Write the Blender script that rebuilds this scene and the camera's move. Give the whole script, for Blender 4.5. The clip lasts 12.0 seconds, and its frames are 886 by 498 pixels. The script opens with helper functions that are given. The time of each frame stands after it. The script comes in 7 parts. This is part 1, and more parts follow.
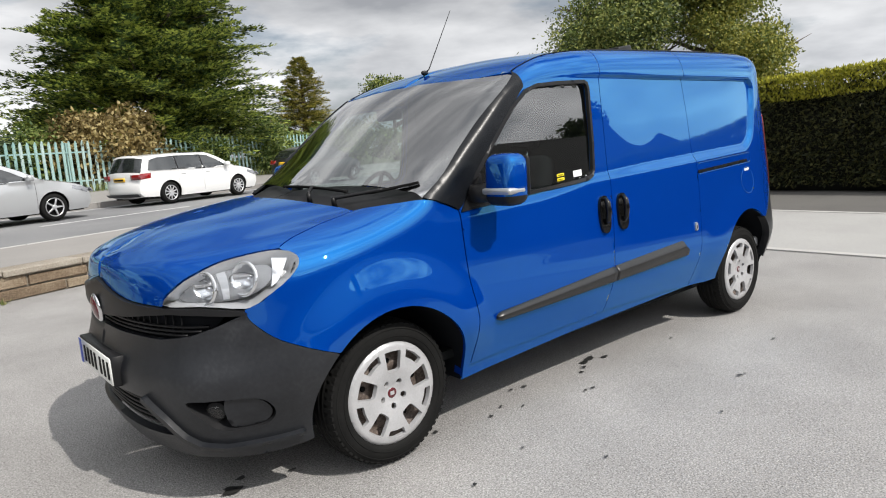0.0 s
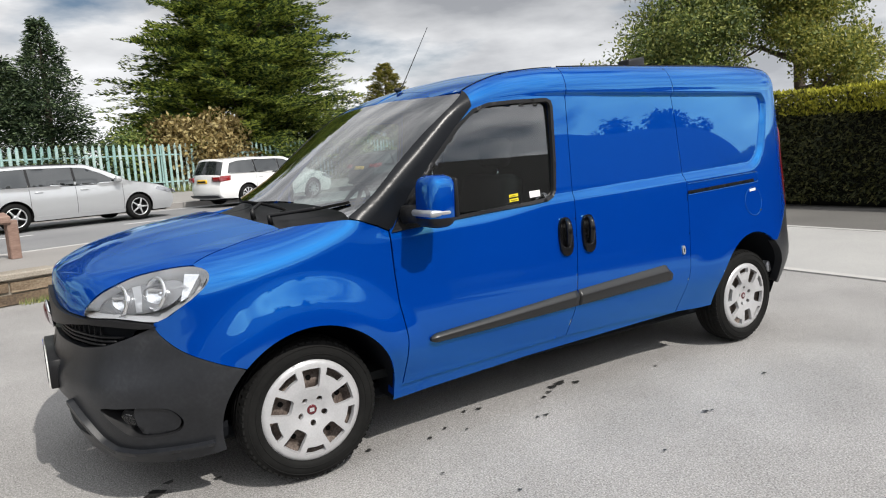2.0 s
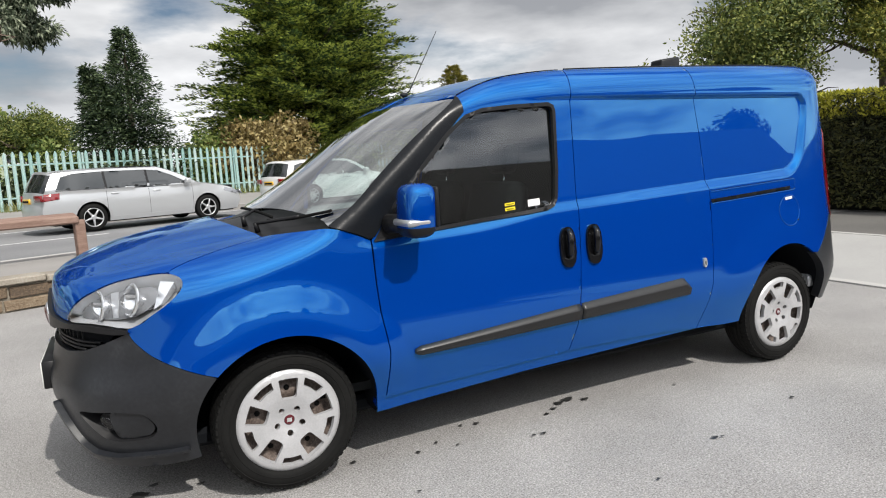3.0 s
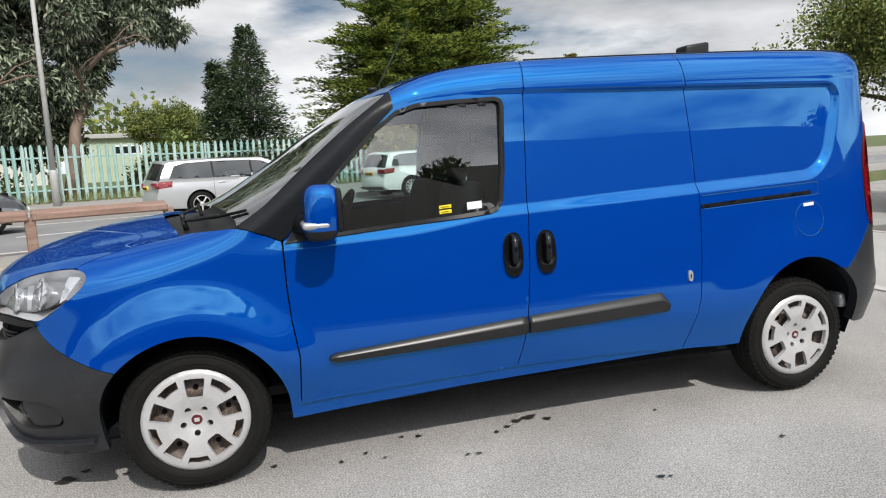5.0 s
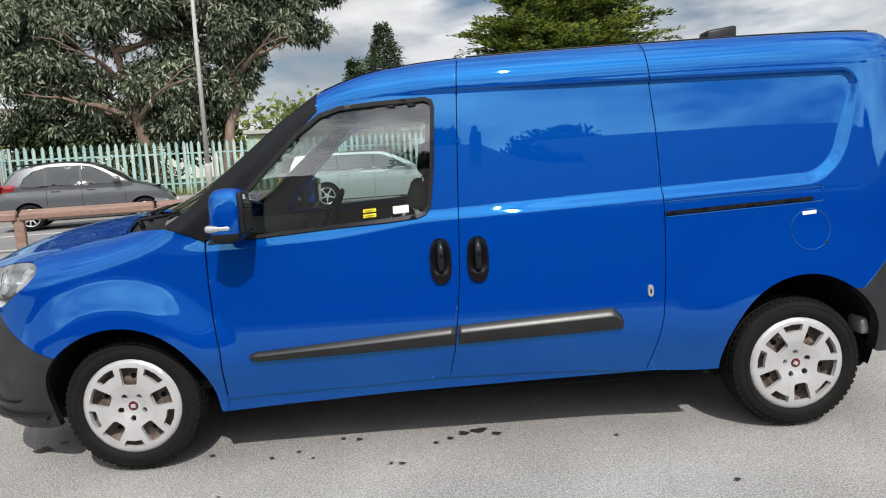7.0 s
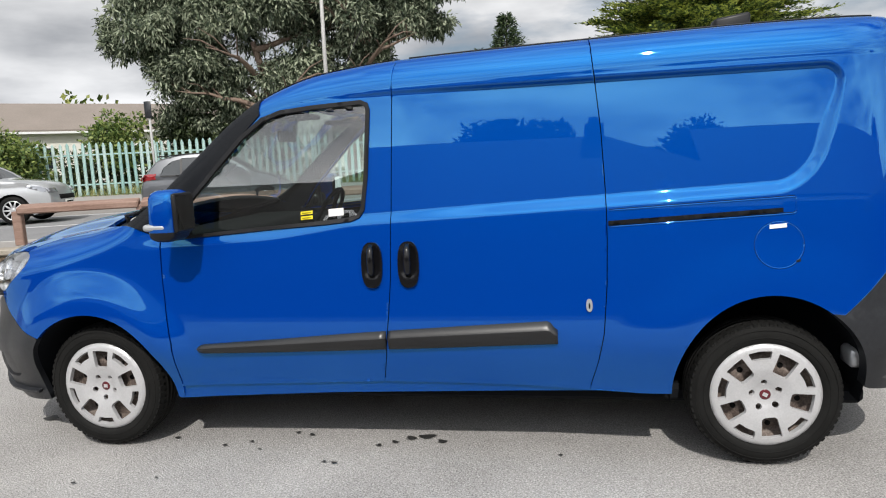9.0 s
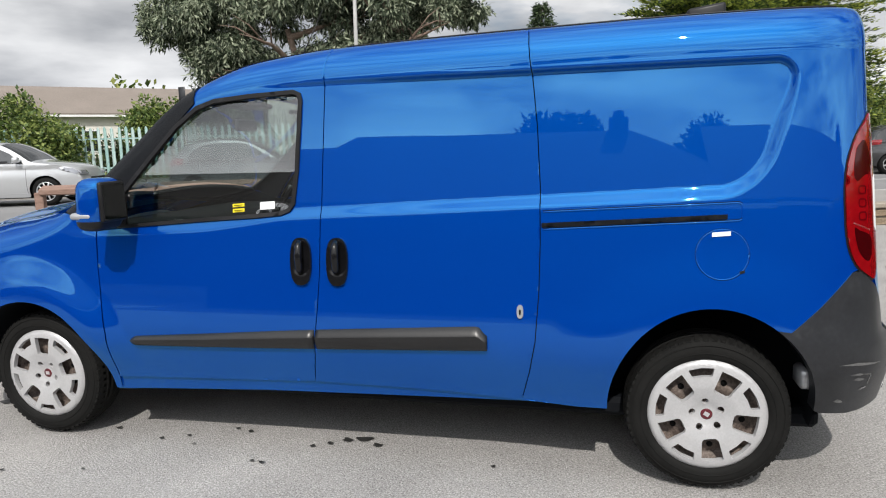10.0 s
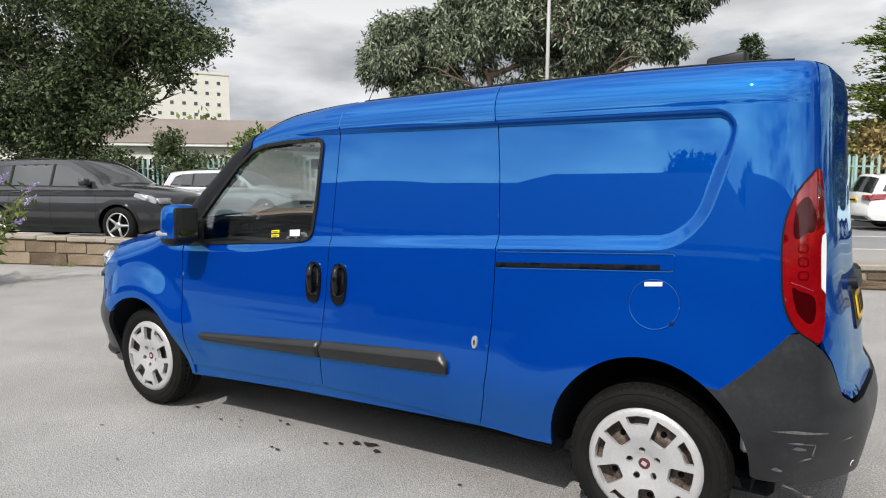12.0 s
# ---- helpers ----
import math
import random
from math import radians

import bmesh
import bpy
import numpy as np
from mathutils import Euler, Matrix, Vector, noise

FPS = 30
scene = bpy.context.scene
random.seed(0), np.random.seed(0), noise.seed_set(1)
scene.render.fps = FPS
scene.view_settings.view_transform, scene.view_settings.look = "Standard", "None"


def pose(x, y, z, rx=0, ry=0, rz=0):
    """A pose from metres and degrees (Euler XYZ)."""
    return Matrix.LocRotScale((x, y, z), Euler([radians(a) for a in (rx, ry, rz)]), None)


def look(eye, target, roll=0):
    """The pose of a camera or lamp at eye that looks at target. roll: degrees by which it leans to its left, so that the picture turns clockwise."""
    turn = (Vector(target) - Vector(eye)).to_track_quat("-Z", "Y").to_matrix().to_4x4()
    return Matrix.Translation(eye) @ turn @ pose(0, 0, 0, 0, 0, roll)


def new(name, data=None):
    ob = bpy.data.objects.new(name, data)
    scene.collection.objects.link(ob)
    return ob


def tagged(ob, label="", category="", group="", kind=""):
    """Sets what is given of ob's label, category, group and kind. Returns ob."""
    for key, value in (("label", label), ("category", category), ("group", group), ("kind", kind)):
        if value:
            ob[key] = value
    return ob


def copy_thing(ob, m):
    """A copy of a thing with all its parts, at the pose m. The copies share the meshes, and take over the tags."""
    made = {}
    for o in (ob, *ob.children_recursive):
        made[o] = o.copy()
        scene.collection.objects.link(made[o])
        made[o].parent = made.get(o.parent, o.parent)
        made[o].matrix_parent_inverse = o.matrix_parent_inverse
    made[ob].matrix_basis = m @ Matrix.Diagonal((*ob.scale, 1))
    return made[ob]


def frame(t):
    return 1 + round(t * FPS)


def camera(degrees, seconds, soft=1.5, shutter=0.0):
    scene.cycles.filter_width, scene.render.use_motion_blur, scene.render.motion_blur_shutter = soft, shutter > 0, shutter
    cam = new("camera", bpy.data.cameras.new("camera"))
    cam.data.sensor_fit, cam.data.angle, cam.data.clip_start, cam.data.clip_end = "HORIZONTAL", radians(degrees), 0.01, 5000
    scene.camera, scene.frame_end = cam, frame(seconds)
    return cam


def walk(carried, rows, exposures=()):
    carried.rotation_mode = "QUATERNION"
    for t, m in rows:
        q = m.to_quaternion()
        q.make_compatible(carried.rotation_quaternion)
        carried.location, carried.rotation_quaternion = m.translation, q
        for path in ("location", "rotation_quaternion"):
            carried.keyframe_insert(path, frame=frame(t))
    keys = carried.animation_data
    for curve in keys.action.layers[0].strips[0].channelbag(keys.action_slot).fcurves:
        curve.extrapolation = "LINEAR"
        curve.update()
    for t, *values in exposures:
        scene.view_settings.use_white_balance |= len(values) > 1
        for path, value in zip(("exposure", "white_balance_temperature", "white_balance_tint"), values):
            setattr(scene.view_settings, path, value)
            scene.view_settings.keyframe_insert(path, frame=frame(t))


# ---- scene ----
cam = camera(67.5, 12.0, soft=1.1)
PATH = [
    (0, (-1.537, -2.231, 1.338), (-0.271, -0.713, 1.032), -4.0),
    (0.5, (-1.335, -2.238, 1.38), (-0.112, -0.685, 1.074), -3.2),
    (1, (-1.213, -2.324, 1.352), (0.043, -0.789, 1.098), -5.1),
    (1.5, (-1.076, -2.524, 1.35), (0.039, -0.883, 1.101), -2.6),
    (2, (-0.952, -2.638, 1.367), (0.102, -0.961, 1.09), -3.3),
    (2.5, (-0.719, -2.667, 1.354), (0.204, -0.921, 1.035), -3.4),
    (3, (-0.562, -2.748, 1.373), (0.303, -0.964, 1.112), -3.3),
    (3.2, (-0.463, -2.818, 1.385), (0.339, -1.006, 1.115), -3.1),
    (4.8, (0.241, -2.884, 1.359), (0.834, -0.995, 1.074), -2.1),
    (5, (0.341, -2.895, 1.365), (0.858, -0.982, 1.096), -2.9),
    (5.5, (0.605, -2.989, 1.364), (0.988, -1.049, 1.065), -1.1),
    (6, (0.835, -2.972, 1.344), (1.113, -1.013, 1.051), -2.8),
    (6.5, (1.093, -2.904, 1.369), (1.278, -0.935, 1.067), -2.3),
    (7, (1.367, -2.962, 1.362), (1.43, -0.981, 1.092), -3.1),
    (7.5, (1.629, -2.978, 1.377), (1.552, -0.997, 1.111), -3.1),
    (7.7, (1.712, -2.946, 1.365), (1.606, -0.967, 1.098), -2.6),
    (9.3, (2.401, -2.809, 1.375), (1.997, -0.872, 1.084), -2.6),
    (9.5, (2.479, -2.763, 1.359), (2.051, -0.834, 1.05), -2.2),
    (10, (2.703, -2.625, 1.374), (2.235, -0.704, 1.073), -1.6),
    (10.5, (2.971, -2.614, 1.38), (2.306, -0.745, 1.128), -1.8),
    (11, (3.257, -2.572, 1.38), (2.506, -0.741, 1.091), -1.4),
    (11.5, (3.462, -2.482, 1.392), (2.604, -0.691, 1.159), -0.6),
    (12, (3.742, -2.532, 1.404), (2.701, -0.836, 1.208), 0.1),
]
walk(cam, [(t, look(eye, target, roll)) for t, eye, target, roll in PATH])

# ---- world and light ----
SUN_TO = Vector((0.12, -0.67, 0.74)).normalized()          # towards the sun
world = bpy.data.worlds.new("sky")
scene.world = world
world.use_nodes = True
wn, wl = world.node_tree.nodes, world.node_tree.links
wn.clear()
w_out = wn.new("ShaderNodeOutputWorld")
w_bg = wn.new("ShaderNodeBackground")
w_sky = wn.new("ShaderNodeTexSky")
w_sky.sky_type = "NISHITA"
w_sky.sun_disc = False
w_sky.sun_elevation = math.asin(SUN_TO.z)
w_sky.sun_rotation = math.atan2(SUN_TO.x, SUN_TO.y)
w_sky.air_density, w_sky.dust_density = 1.0, 1.5
w_tc = wn.new("ShaderNodeTexCoord")
w_map = wn.new("ShaderNodeMapping")
w_map.inputs["Scale"].default_value = (1.3, 1.3, 4.2)
w_map.inputs["Location"].default_value = (0.3, 1.9, 0.15)
w_n1 = wn.new("ShaderNodeTexNoise")
w_n1.inputs["Scale"].default_value = 1.7
w_n1.inputs["Detail"].default_value = 9
w_n1.inputs["Roughness"].default_value = 0.55
w_n2 = wn.new("ShaderNodeTexNoise")
w_n2.inputs["Scale"].default_value = 2.6
w_n2.inputs["Detail"].default_value = 7
w_r1 = wn.new("ShaderNodeValToRGB")                         # how much cloud covers the blue
w_r1.color_ramp.elements[0].position, w_r1.color_ramp.elements[1].position = 0.30, 0.43
w_r2 = wn.new("ShaderNodeValToRGB")                         # grey bellies and white tops
w_r2.color_ramp.elements[0].position, w_r2.color_ramp.elements[1].position = 0.36, 0.66
w_r2.color_ramp.elements[0].color = (5.0, 5.2, 5.6, 1)
w_r2.color_ramp.elements[1].color = (12.3, 12.4, 12.6, 1)
w_mix = wn.new("ShaderNodeMix")
w_mix.data_type = "RGBA"
wl.new(w_tc.outputs["Generated"], w_map.inputs["Vector"])
wl.new(w_map.outputs["Vector"], w_n1.inputs["Vector"])
wl.new(w_map.outputs["Vector"], w_n2.inputs["Vector"])
wl.new(w_n1.outputs["Fac"], w_r1.inputs["Fac"])
wl.new(w_n2.outputs["Fac"], w_r2.inputs["Fac"])
wl.new(w_r1.outputs["Color"], w_mix.inputs["Factor"])
wl.new(w_sky.outputs["Color"], w_mix.inputs["A"])
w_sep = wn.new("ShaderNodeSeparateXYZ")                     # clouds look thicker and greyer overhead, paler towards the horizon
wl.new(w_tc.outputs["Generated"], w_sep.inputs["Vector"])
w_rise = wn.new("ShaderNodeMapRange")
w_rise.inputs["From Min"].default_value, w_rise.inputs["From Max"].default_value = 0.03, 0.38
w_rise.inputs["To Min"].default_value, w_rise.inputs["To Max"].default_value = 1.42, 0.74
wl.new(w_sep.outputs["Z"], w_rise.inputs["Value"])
w_mul = wn.new("ShaderNodeVectorMath")
w_mul.operation = "SCALE"
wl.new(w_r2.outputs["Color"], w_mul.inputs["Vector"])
w_dot = wn.new("ShaderNodeVectorMath")                      # thin cloud glows round the sun
w_dot.operation = "DOT_PRODUCT"
w_dot.inputs[1].default_value = SUN_TO
wl.new(w_tc.outputs["Generated"], w_dot.inputs[0])
w_glow = wn.new("ShaderNodeMapRange")
w_glow.interpolation_type = "SMOOTHSTEP"
w_glow.inputs["From Min"].default_value, w_glow.inputs["From Max"].default_value = 0.1, 1.0
w_glow.inputs["To Min"].default_value, w_glow.inputs["To Max"].default_value = 1.0, 3.6
wl.new(w_dot.outputs["Value"], w_glow.inputs["Value"])
w_both = wn.new("ShaderNodeMath")
w_both.operation = "MULTIPLY"
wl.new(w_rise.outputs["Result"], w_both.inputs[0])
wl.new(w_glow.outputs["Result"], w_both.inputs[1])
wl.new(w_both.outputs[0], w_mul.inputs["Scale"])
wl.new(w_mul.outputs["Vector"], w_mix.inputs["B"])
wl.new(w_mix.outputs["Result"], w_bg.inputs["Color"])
wl.new(w_bg.outputs["Background"], w_out.inputs["Surface"])
w_bg.inputs["Strength"].default_value = 0.069

sun_data = bpy.data.lights.new("sun", "SUN")
sun_data.energy, sun_data.angle, sun_data.color = 3.95, radians(0.6), (1.0, 0.955, 0.89)
sun = new("sun", sun_data)
sun.matrix_world = look((0, 0, 0), -SUN_TO)
scene.view_settings.exposure = 0.0

# ---- materials ----
def node_mat(name, color=(0.5, 0.5, 0.5), rough=0.5, metal=0.0, coat=0.0, spec=0.5):
    """A plain Principled material and its nodes."""
    m = bpy.data.materials.new(name)
    m.use_nodes = True
    b = m.node_tree.nodes["Principled BSDF"]
    b.inputs["Base Color"].default_value = (*color, 1)
    b.inputs["Roughness"].default_value = rough
    b.inputs["Metallic"].default_value = metal
    b.inputs["Coat Weight"].default_value = coat
    b.inputs["Coat Roughness"].default_value = 0.03
    b.inputs["Specular IOR Level"].default_value = spec
    m.diffuse_color = (*color, 1)
    return m


def varied(name, colors, scale=5.0, fine=60.0, rough=(0.6, 0.9), bump=0.3, bump_scale=80.0, dist=0.01, island=0.0, objvar=0.0,
           fine_amount=0.5, metal=0.0, coat=0.0, stretch=(1, 1, 1), spec=0.5, span=(0.3, 0.7)):
    """Colour varied at two scales, with grain in the relief and the gloss. Object coordinates, in metres."""
    m = node_mat(name, colors[0], rough[0], metal, coat, spec)
    n, l = m.node_tree.nodes, m.node_tree.links
    b = n["Principled BSDF"]
    tc, mp = n.new("ShaderNodeTexCoord"), n.new("ShaderNodeMapping")
    mp.inputs["Scale"].default_value = stretch
    l.new(tc.outputs["Object"], mp.inputs["Vector"])
    big, small, grain = (n.new("ShaderNodeTexNoise") for _ in range(3))
    for t, s, d in ((big, scale, 5), (small, fine, 4), (grain, bump_scale, 3)):
        t.inputs["Scale"].default_value, t.inputs["Detail"].default_value = s, d
        l.new(mp.outputs["Vector"], t.inputs["Vector"])
    mixf = n.new("ShaderNodeMix")
    mixf.inputs["Factor"].default_value = fine_amount
    l.new(big.outputs["Fac"], mixf.inputs["A"])
    l.new(small.outputs["Fac"], mixf.inputs["B"])
    src = mixf.outputs["Result"]
    for amount, node, sock in ((island, "ShaderNodeNewGeometry", "Random Per Island"), (objvar, "ShaderNodeObjectInfo", "Random")):
        if amount:
            g, ma = n.new(node), n.new("ShaderNodeMath")
            ma.operation = "MULTIPLY_ADD"
            ma.inputs[1].default_value = amount
            sub = n.new("ShaderNodeMath")
            sub.operation = "SUBTRACT"
            sub.inputs[1].default_value = 0.5
            l.new(g.outputs[sock], sub.inputs[0])
            l.new(sub.outputs[0], ma.inputs[0])
            l.new(src, ma.inputs[2])
            src = ma.outputs[0]
    ramp = n.new("ShaderNodeValToRGB")
    els = ramp.color_ramp.elements
    while len(els) < len(colors):
        els.new(0.5)
    for i, c in enumerate(colors):
        els[i].position = span[0] + (span[1] - span[0]) * i / max(1, len(colors) - 1)
        els[i].color = (*c, 1)
    l.new(src, ramp.inputs["Fac"])
    l.new(ramp.outputs["Color"], b.inputs["Base Color"])
    mr = n.new("ShaderNodeMapRange")
    mr.inputs["To Min"].default_value, mr.inputs["To Max"].default_value = rough
    l.new(small.outputs["Fac"], mr.inputs["Value"])
    l.new(mr.outputs["Result"], b.inputs["Roughness"])
    if bump:
        bp = n.new("ShaderNodeBump")
        bp.inputs["Strength"].default_value, bp.inputs["Distance"].default_value = bump, dist
        l.new(grain.outputs["Fac"], bp.inputs["Height"])
        l.new(bp.outputs["Normal"], b.inputs["Normal"])
    return m


def glass_mat(name, tint=(0.8, 0.85, 0.85), rough=0.0, base=0.085):
    """A clear pane: mostly see-through, with the mirror gloss of glass."""
    m = bpy.data.materials.new(name)
    m.use_nodes = True
    n, l = m.node_tree.nodes, m.node_tree.links
    n.clear()
    out, tr, gl, mx, lw, pw, ma = (n.new("ShaderNode" + k) for k in ("OutputMaterial", "BsdfTransparent", "BsdfGlossy", "MixShader", "LayerWeight", "Math", "Math"))
    tr.inputs["Color"].default_value = (*tint, 1)
    gl.inputs["Roughness"].default_value = rough
    gl.inputs["Color"].default_value = (1, 1, 1, 1)
    lw.inputs["Blend"].default_value = 0.5
    pw.operation, ma.operation = "POWER", "MULTIPLY_ADD"     # gloss grows towards grazing, alike from both sides
    pw.inputs[1].default_value = 4.0
    ma.inputs[1].default_value, ma.inputs[2].default_value = 0.88, base
    l.new(lw.outputs["Facing"], pw.inputs[0])
    l.new(pw.outputs[0], ma.inputs[0])
    l.new(ma.outputs[0], mx.inputs[0])
    l.new(tr.outputs[0], mx.inputs[1])
    l.new(gl.outputs[0], mx.inputs[2])
    l.new(mx.outputs[0], out.inputs[0])
    m.diffuse_color = (*tint, 0.4)
    return m


M = {}
M["tarmac"] = varied("forecourt_tarmac", [(0.12, 0.116, 0.112), (0.24, 0.233, 0.226), (0.32, 0.311, 0.303), (0.46, 0.448, 0.435)], 1.3, 135, (0.75, 0.95), 0.75, 130, 0.008, fine_amount=0.80, span=(0.34, 0.66))
M["road"] = varied("road_asphalt", [(0.13, 0.13, 0.135), (0.19, 0.19, 0.195), (0.26, 0.26, 0.255)], 0.4, 60, (0.75, 0.95), 0.6, 140, 0.005)
M["pave"] = varied("pavement", [(0.22, 0.21, 0.2), (0.3, 0.285, 0.27)], 0.7, 60, (0.8, 0.95), 0.4, 90, 0.005)
M["grass"] = varied("grass_ground", [(0.04, 0.065, 0.02), (0.08, 0.105, 0.035), (0.15, 0.145, 0.065)], 0.5, 30, (0.8, 1.0), 0.6, 60, 0.02)
M["stone"] = varied("wall_stone", [(0.085, 0.06, 0.04), (0.175, 0.125, 0.08), (0.27, 0.215, 0.15)], 3.0, 40, (0.8, 0.95), 0.8, 60, 0.02, objvar=0.35)
M["mortar"] = varied("mortar", [(0.16, 0.14, 0.11), (0.30, 0.265, 0.21)], 4, 60, (0.85, 0.95), 0.6, 120, 0.01)
M["coping"] = varied("coping_concrete", [(0.16, 0.135, 0.105), (0.27, 0.235, 0.19), (0.36, 0.33, 0.28)], 2.0, 50, (0.8, 0.95), 0.7, 90, 0.01)
M["concrete"] = varied("gutter_concrete", [(0.36, 0.35, 0.34), (0.46, 0.45, 0.43)], 1.0, 60, (0.8, 0.95), 0.4, 90, 0.005)
M["palisade"] = varied("green_palisade_paint", [(0.19, 0.33, 0.31), (0.28, 0.42, 0.395), (0.42, 0.51, 0.49)], 1.5, 20, (0.5, 0.7), 0.15, 60, 0.004, objvar=0.3)


def van_paint(name, solid, flake):
    """Car paint: a deep solid coat with a little flake sheen, under a tinted mirror gloss that grows towards grazing."""
    m = varied(name, solid, 1.0, 700, (0.5, 0.6), 0.0, 60, 0.001, spec=0.0)
    n, l = m.node_tree.nodes, m.node_tree.links
    a = n["Principled BSDF"]
    f, gl, lw, pw, ma, m1, m2 = (n.new("ShaderNode" + k) for k in ("BsdfPrincipled", "BsdfGlossy", "LayerWeight", "Math", "Math", "MixShader", "MixShader"))
    f.inputs["Base Color"].default_value = (*flake, 1)
    f.inputs["Metallic"].default_value, f.inputs["Roughness"].default_value = 1.0, 0.5
    gl.inputs["Roughness"].default_value = 0.012
    lw.inputs["Blend"].default_value = 0.5
    pw.operation, ma.operation = "POWER", "MULTIPLY_ADD"
    pw.inputs[1].default_value = 3.5
    ma.inputs[1].default_value, ma.inputs[2].default_value = 0.74, 0.103
    m1.inputs[0].default_value = 0.13
    l.new(a.outputs[0], m1.inputs[1])
    l.new(f.outputs[0], m1.inputs[2])
    l.new(lw.outputs["Facing"], pw.inputs[0])
    l.new(pw.outputs[0], ma.inputs[0])
    l.new(ma.outputs[0], m2.inputs[0])
    l.new(m1.outputs[0], m2.inputs[1])
    l.new(gl.outputs[0], m2.inputs[2])
    gc = n.new("ShaderNodeMix")                              # the gloss loses its tint towards grazing
    gc.data_type = "RGBA"
    gc.inputs["A"].default_value, gc.inputs["B"].default_value = (0.28, 0.83, 1.0, 1), (0.85, 0.95, 1.0, 1)
    l.new(pw.outputs[0], gc.inputs["Factor"])
    l.new(gc.outputs["Result"], gl.inputs["Color"])
    l.new(m2.outputs[0], n["Material Output"].inputs[0])
    return m


M["blue"] = van_paint("blue_van_paint", [(0.0002, 0.0245, 0.250), (0.0003, 0.027, 0.260)], (0.0004, 0.21, 0.50))
M["grassblade"] = varied("grass_blades", [(0.07, 0.11, 0.02), (0.16, 0.2, 0.05), (0.3, 0.28, 0.12)], 3, 20, (0.6, 0.8), 0.0, island=0.5)
M["blackplastic"] = varied("black_bumper_plastic", [(0.008, 0.009, 0.0115), (0.016, 0.0175, 0.021), (0.033, 0.035, 0.039)], 5, 60, (0.31, 0.43), 0.3, 500, 0.001, spec=0.5, fine_amount=0.35, span=(0.36, 0.74))

# ---- helpers for shapes ----
def mesh_ob(name, bm, material, parent=None, label="", smooth=True):
    me = bpy.data.meshes.new(name)
    bm.to_mesh(me)
    bm.free()
    for m in (material if isinstance(material, (list, tuple)) else [material]):
        me.materials.append(m)
    if smooth:
        me.shade_smooth()
    ob = new(name, me)
    if parent is not None:
        ob.parent = parent
    if label:
        ob["label"] = label
    return ob


def part(name, bm, material, parent, label="", smooth=True):
    return mesh_ob(name, bm, material, parent, label, smooth)


def box_bm(x0, y0, z0, x1, y1, z1, bevel=0.0, seg=1, bm=None):
    bm2 = bmesh.new()
    vs = [bm2.verts.new((x, y, z)) for z in (z0, z1) for y in (y0, y1) for x in (x0, x1)]
    for f in ((0, 2, 3, 1), (4, 5, 7, 6), (0, 1, 5, 4), (2, 6, 7, 3), (0, 4, 6, 2), (1, 3, 7, 5)):
        bm2.faces.new([vs[i] for i in f])
    if bevel:
        bmesh.ops.bevel(bm2, geom=bm2.edges[:], offset=bevel, segments=seg, profile=0.5, affect="EDGES")
    if bm is None:
        return bm2
    merge_bm(bm, bm2)
    return bm


def merge_bm(dst, src, m=None):
    """Adds src's faces to dst and frees src."""
    if m is not None:
        src.transform(m)
    new_v = [dst.verts.new(v.co) for v in src.verts]
    src.verts.index_update()
    for f in src.faces:
        nf = dst.faces.new([new_v[v.index] for v in f.verts])
        nf.material_index, nf.smooth = f.material_index, f.smooth
    src.free()


def tube_bm(points, radius, sides=8, bm=None, caps=True):
    """A round bar along points; radius may be a list."""
    bm = bm or bmesh.new()
    pts = [Vector(p) for p in points]
    rad = radius if isinstance(radius, (list, tuple)) else [radius] * len(pts)
    rings, ref = [], None
    for i, p in enumerate(pts):
        d = (pts[min(i + 1, len(pts) - 1)] - pts[max(i - 1, 0)]).normalized()
        a = ref if ref is not None else (Vector((0, 0, 1)) if abs(d.z) < 0.9 else Vector((1, 0, 0)))
        s = d.cross(a).normalized()
        ref = s.cross(d).normalized()
        rings.append([bm.verts.new(p + (s * math.cos(2 * math.pi * k / sides) + ref * math.sin(2 * math.pi * k / sides)) * rad[i]) for k in range(sides)])
    for r0, r1 in zip(rings, rings[1:]):
        for k in range(sides):
            bm.faces.new((r0[k], r0[(k + 1) % sides], r1[(k + 1) % sides], r1[k]))
    if caps:
        bm.faces.new(rings[0][::-1])
        bm.faces.new(rings[-1])
    return bm


def smooth01(a, b, x):
    t = min(1.0, max(0.0, (x - a) / (b - a)))
    return t * t * (3 - 2 * t)


def interp(x, table):
    """Smooth curve through a short table of (x, value)."""
    xs = [p[0] for p in table]
    if x <= xs[0]:
        return table[0][1]
    if x >= xs[-1]:
        return table[-1][1]
    i = max(k for k in range(len(xs) - 1) if xs[k] <= x)
    def slope(k):
        if k == 0 or k == len(xs) - 1:
            j = 0 if k == 0 else k - 1
            return (table[j + 1][1] - table[j][1]) / (xs[j + 1] - xs[j])
        d0 = (table[k][1] - table[k - 1][1]) / (xs[k] - xs[k - 1])
        d1 = (table[k + 1][1] - table[k][1]) / (xs[k + 1] - xs[k])
        return 0 if d0 * d1 <= 0 else 2 * d0 * d1 / (d0 + d1)
    h = xs[i + 1] - xs[i]
    t = (x - xs[i]) / h
    a, b = table[i][1], table[i + 1][1]
    m0, m1 = slope(i) * h, slope(i + 1) * h
    return a * (2 * t ** 3 - 3 * t * t + 1) + m0 * (t ** 3 - 2 * t * t + t) + b * (3 * t * t - 2 * t ** 3) + m1 * (t ** 3 - t * t)


# ---- the setting: forecourt, wall, road, fence ----
ROAD_TURN = 20.0                                           # the road runs 20 degrees off the van's line
CR, SR = math.cos(radians(ROAD_TURN)), math.sin(radians(ROAD_TURN))


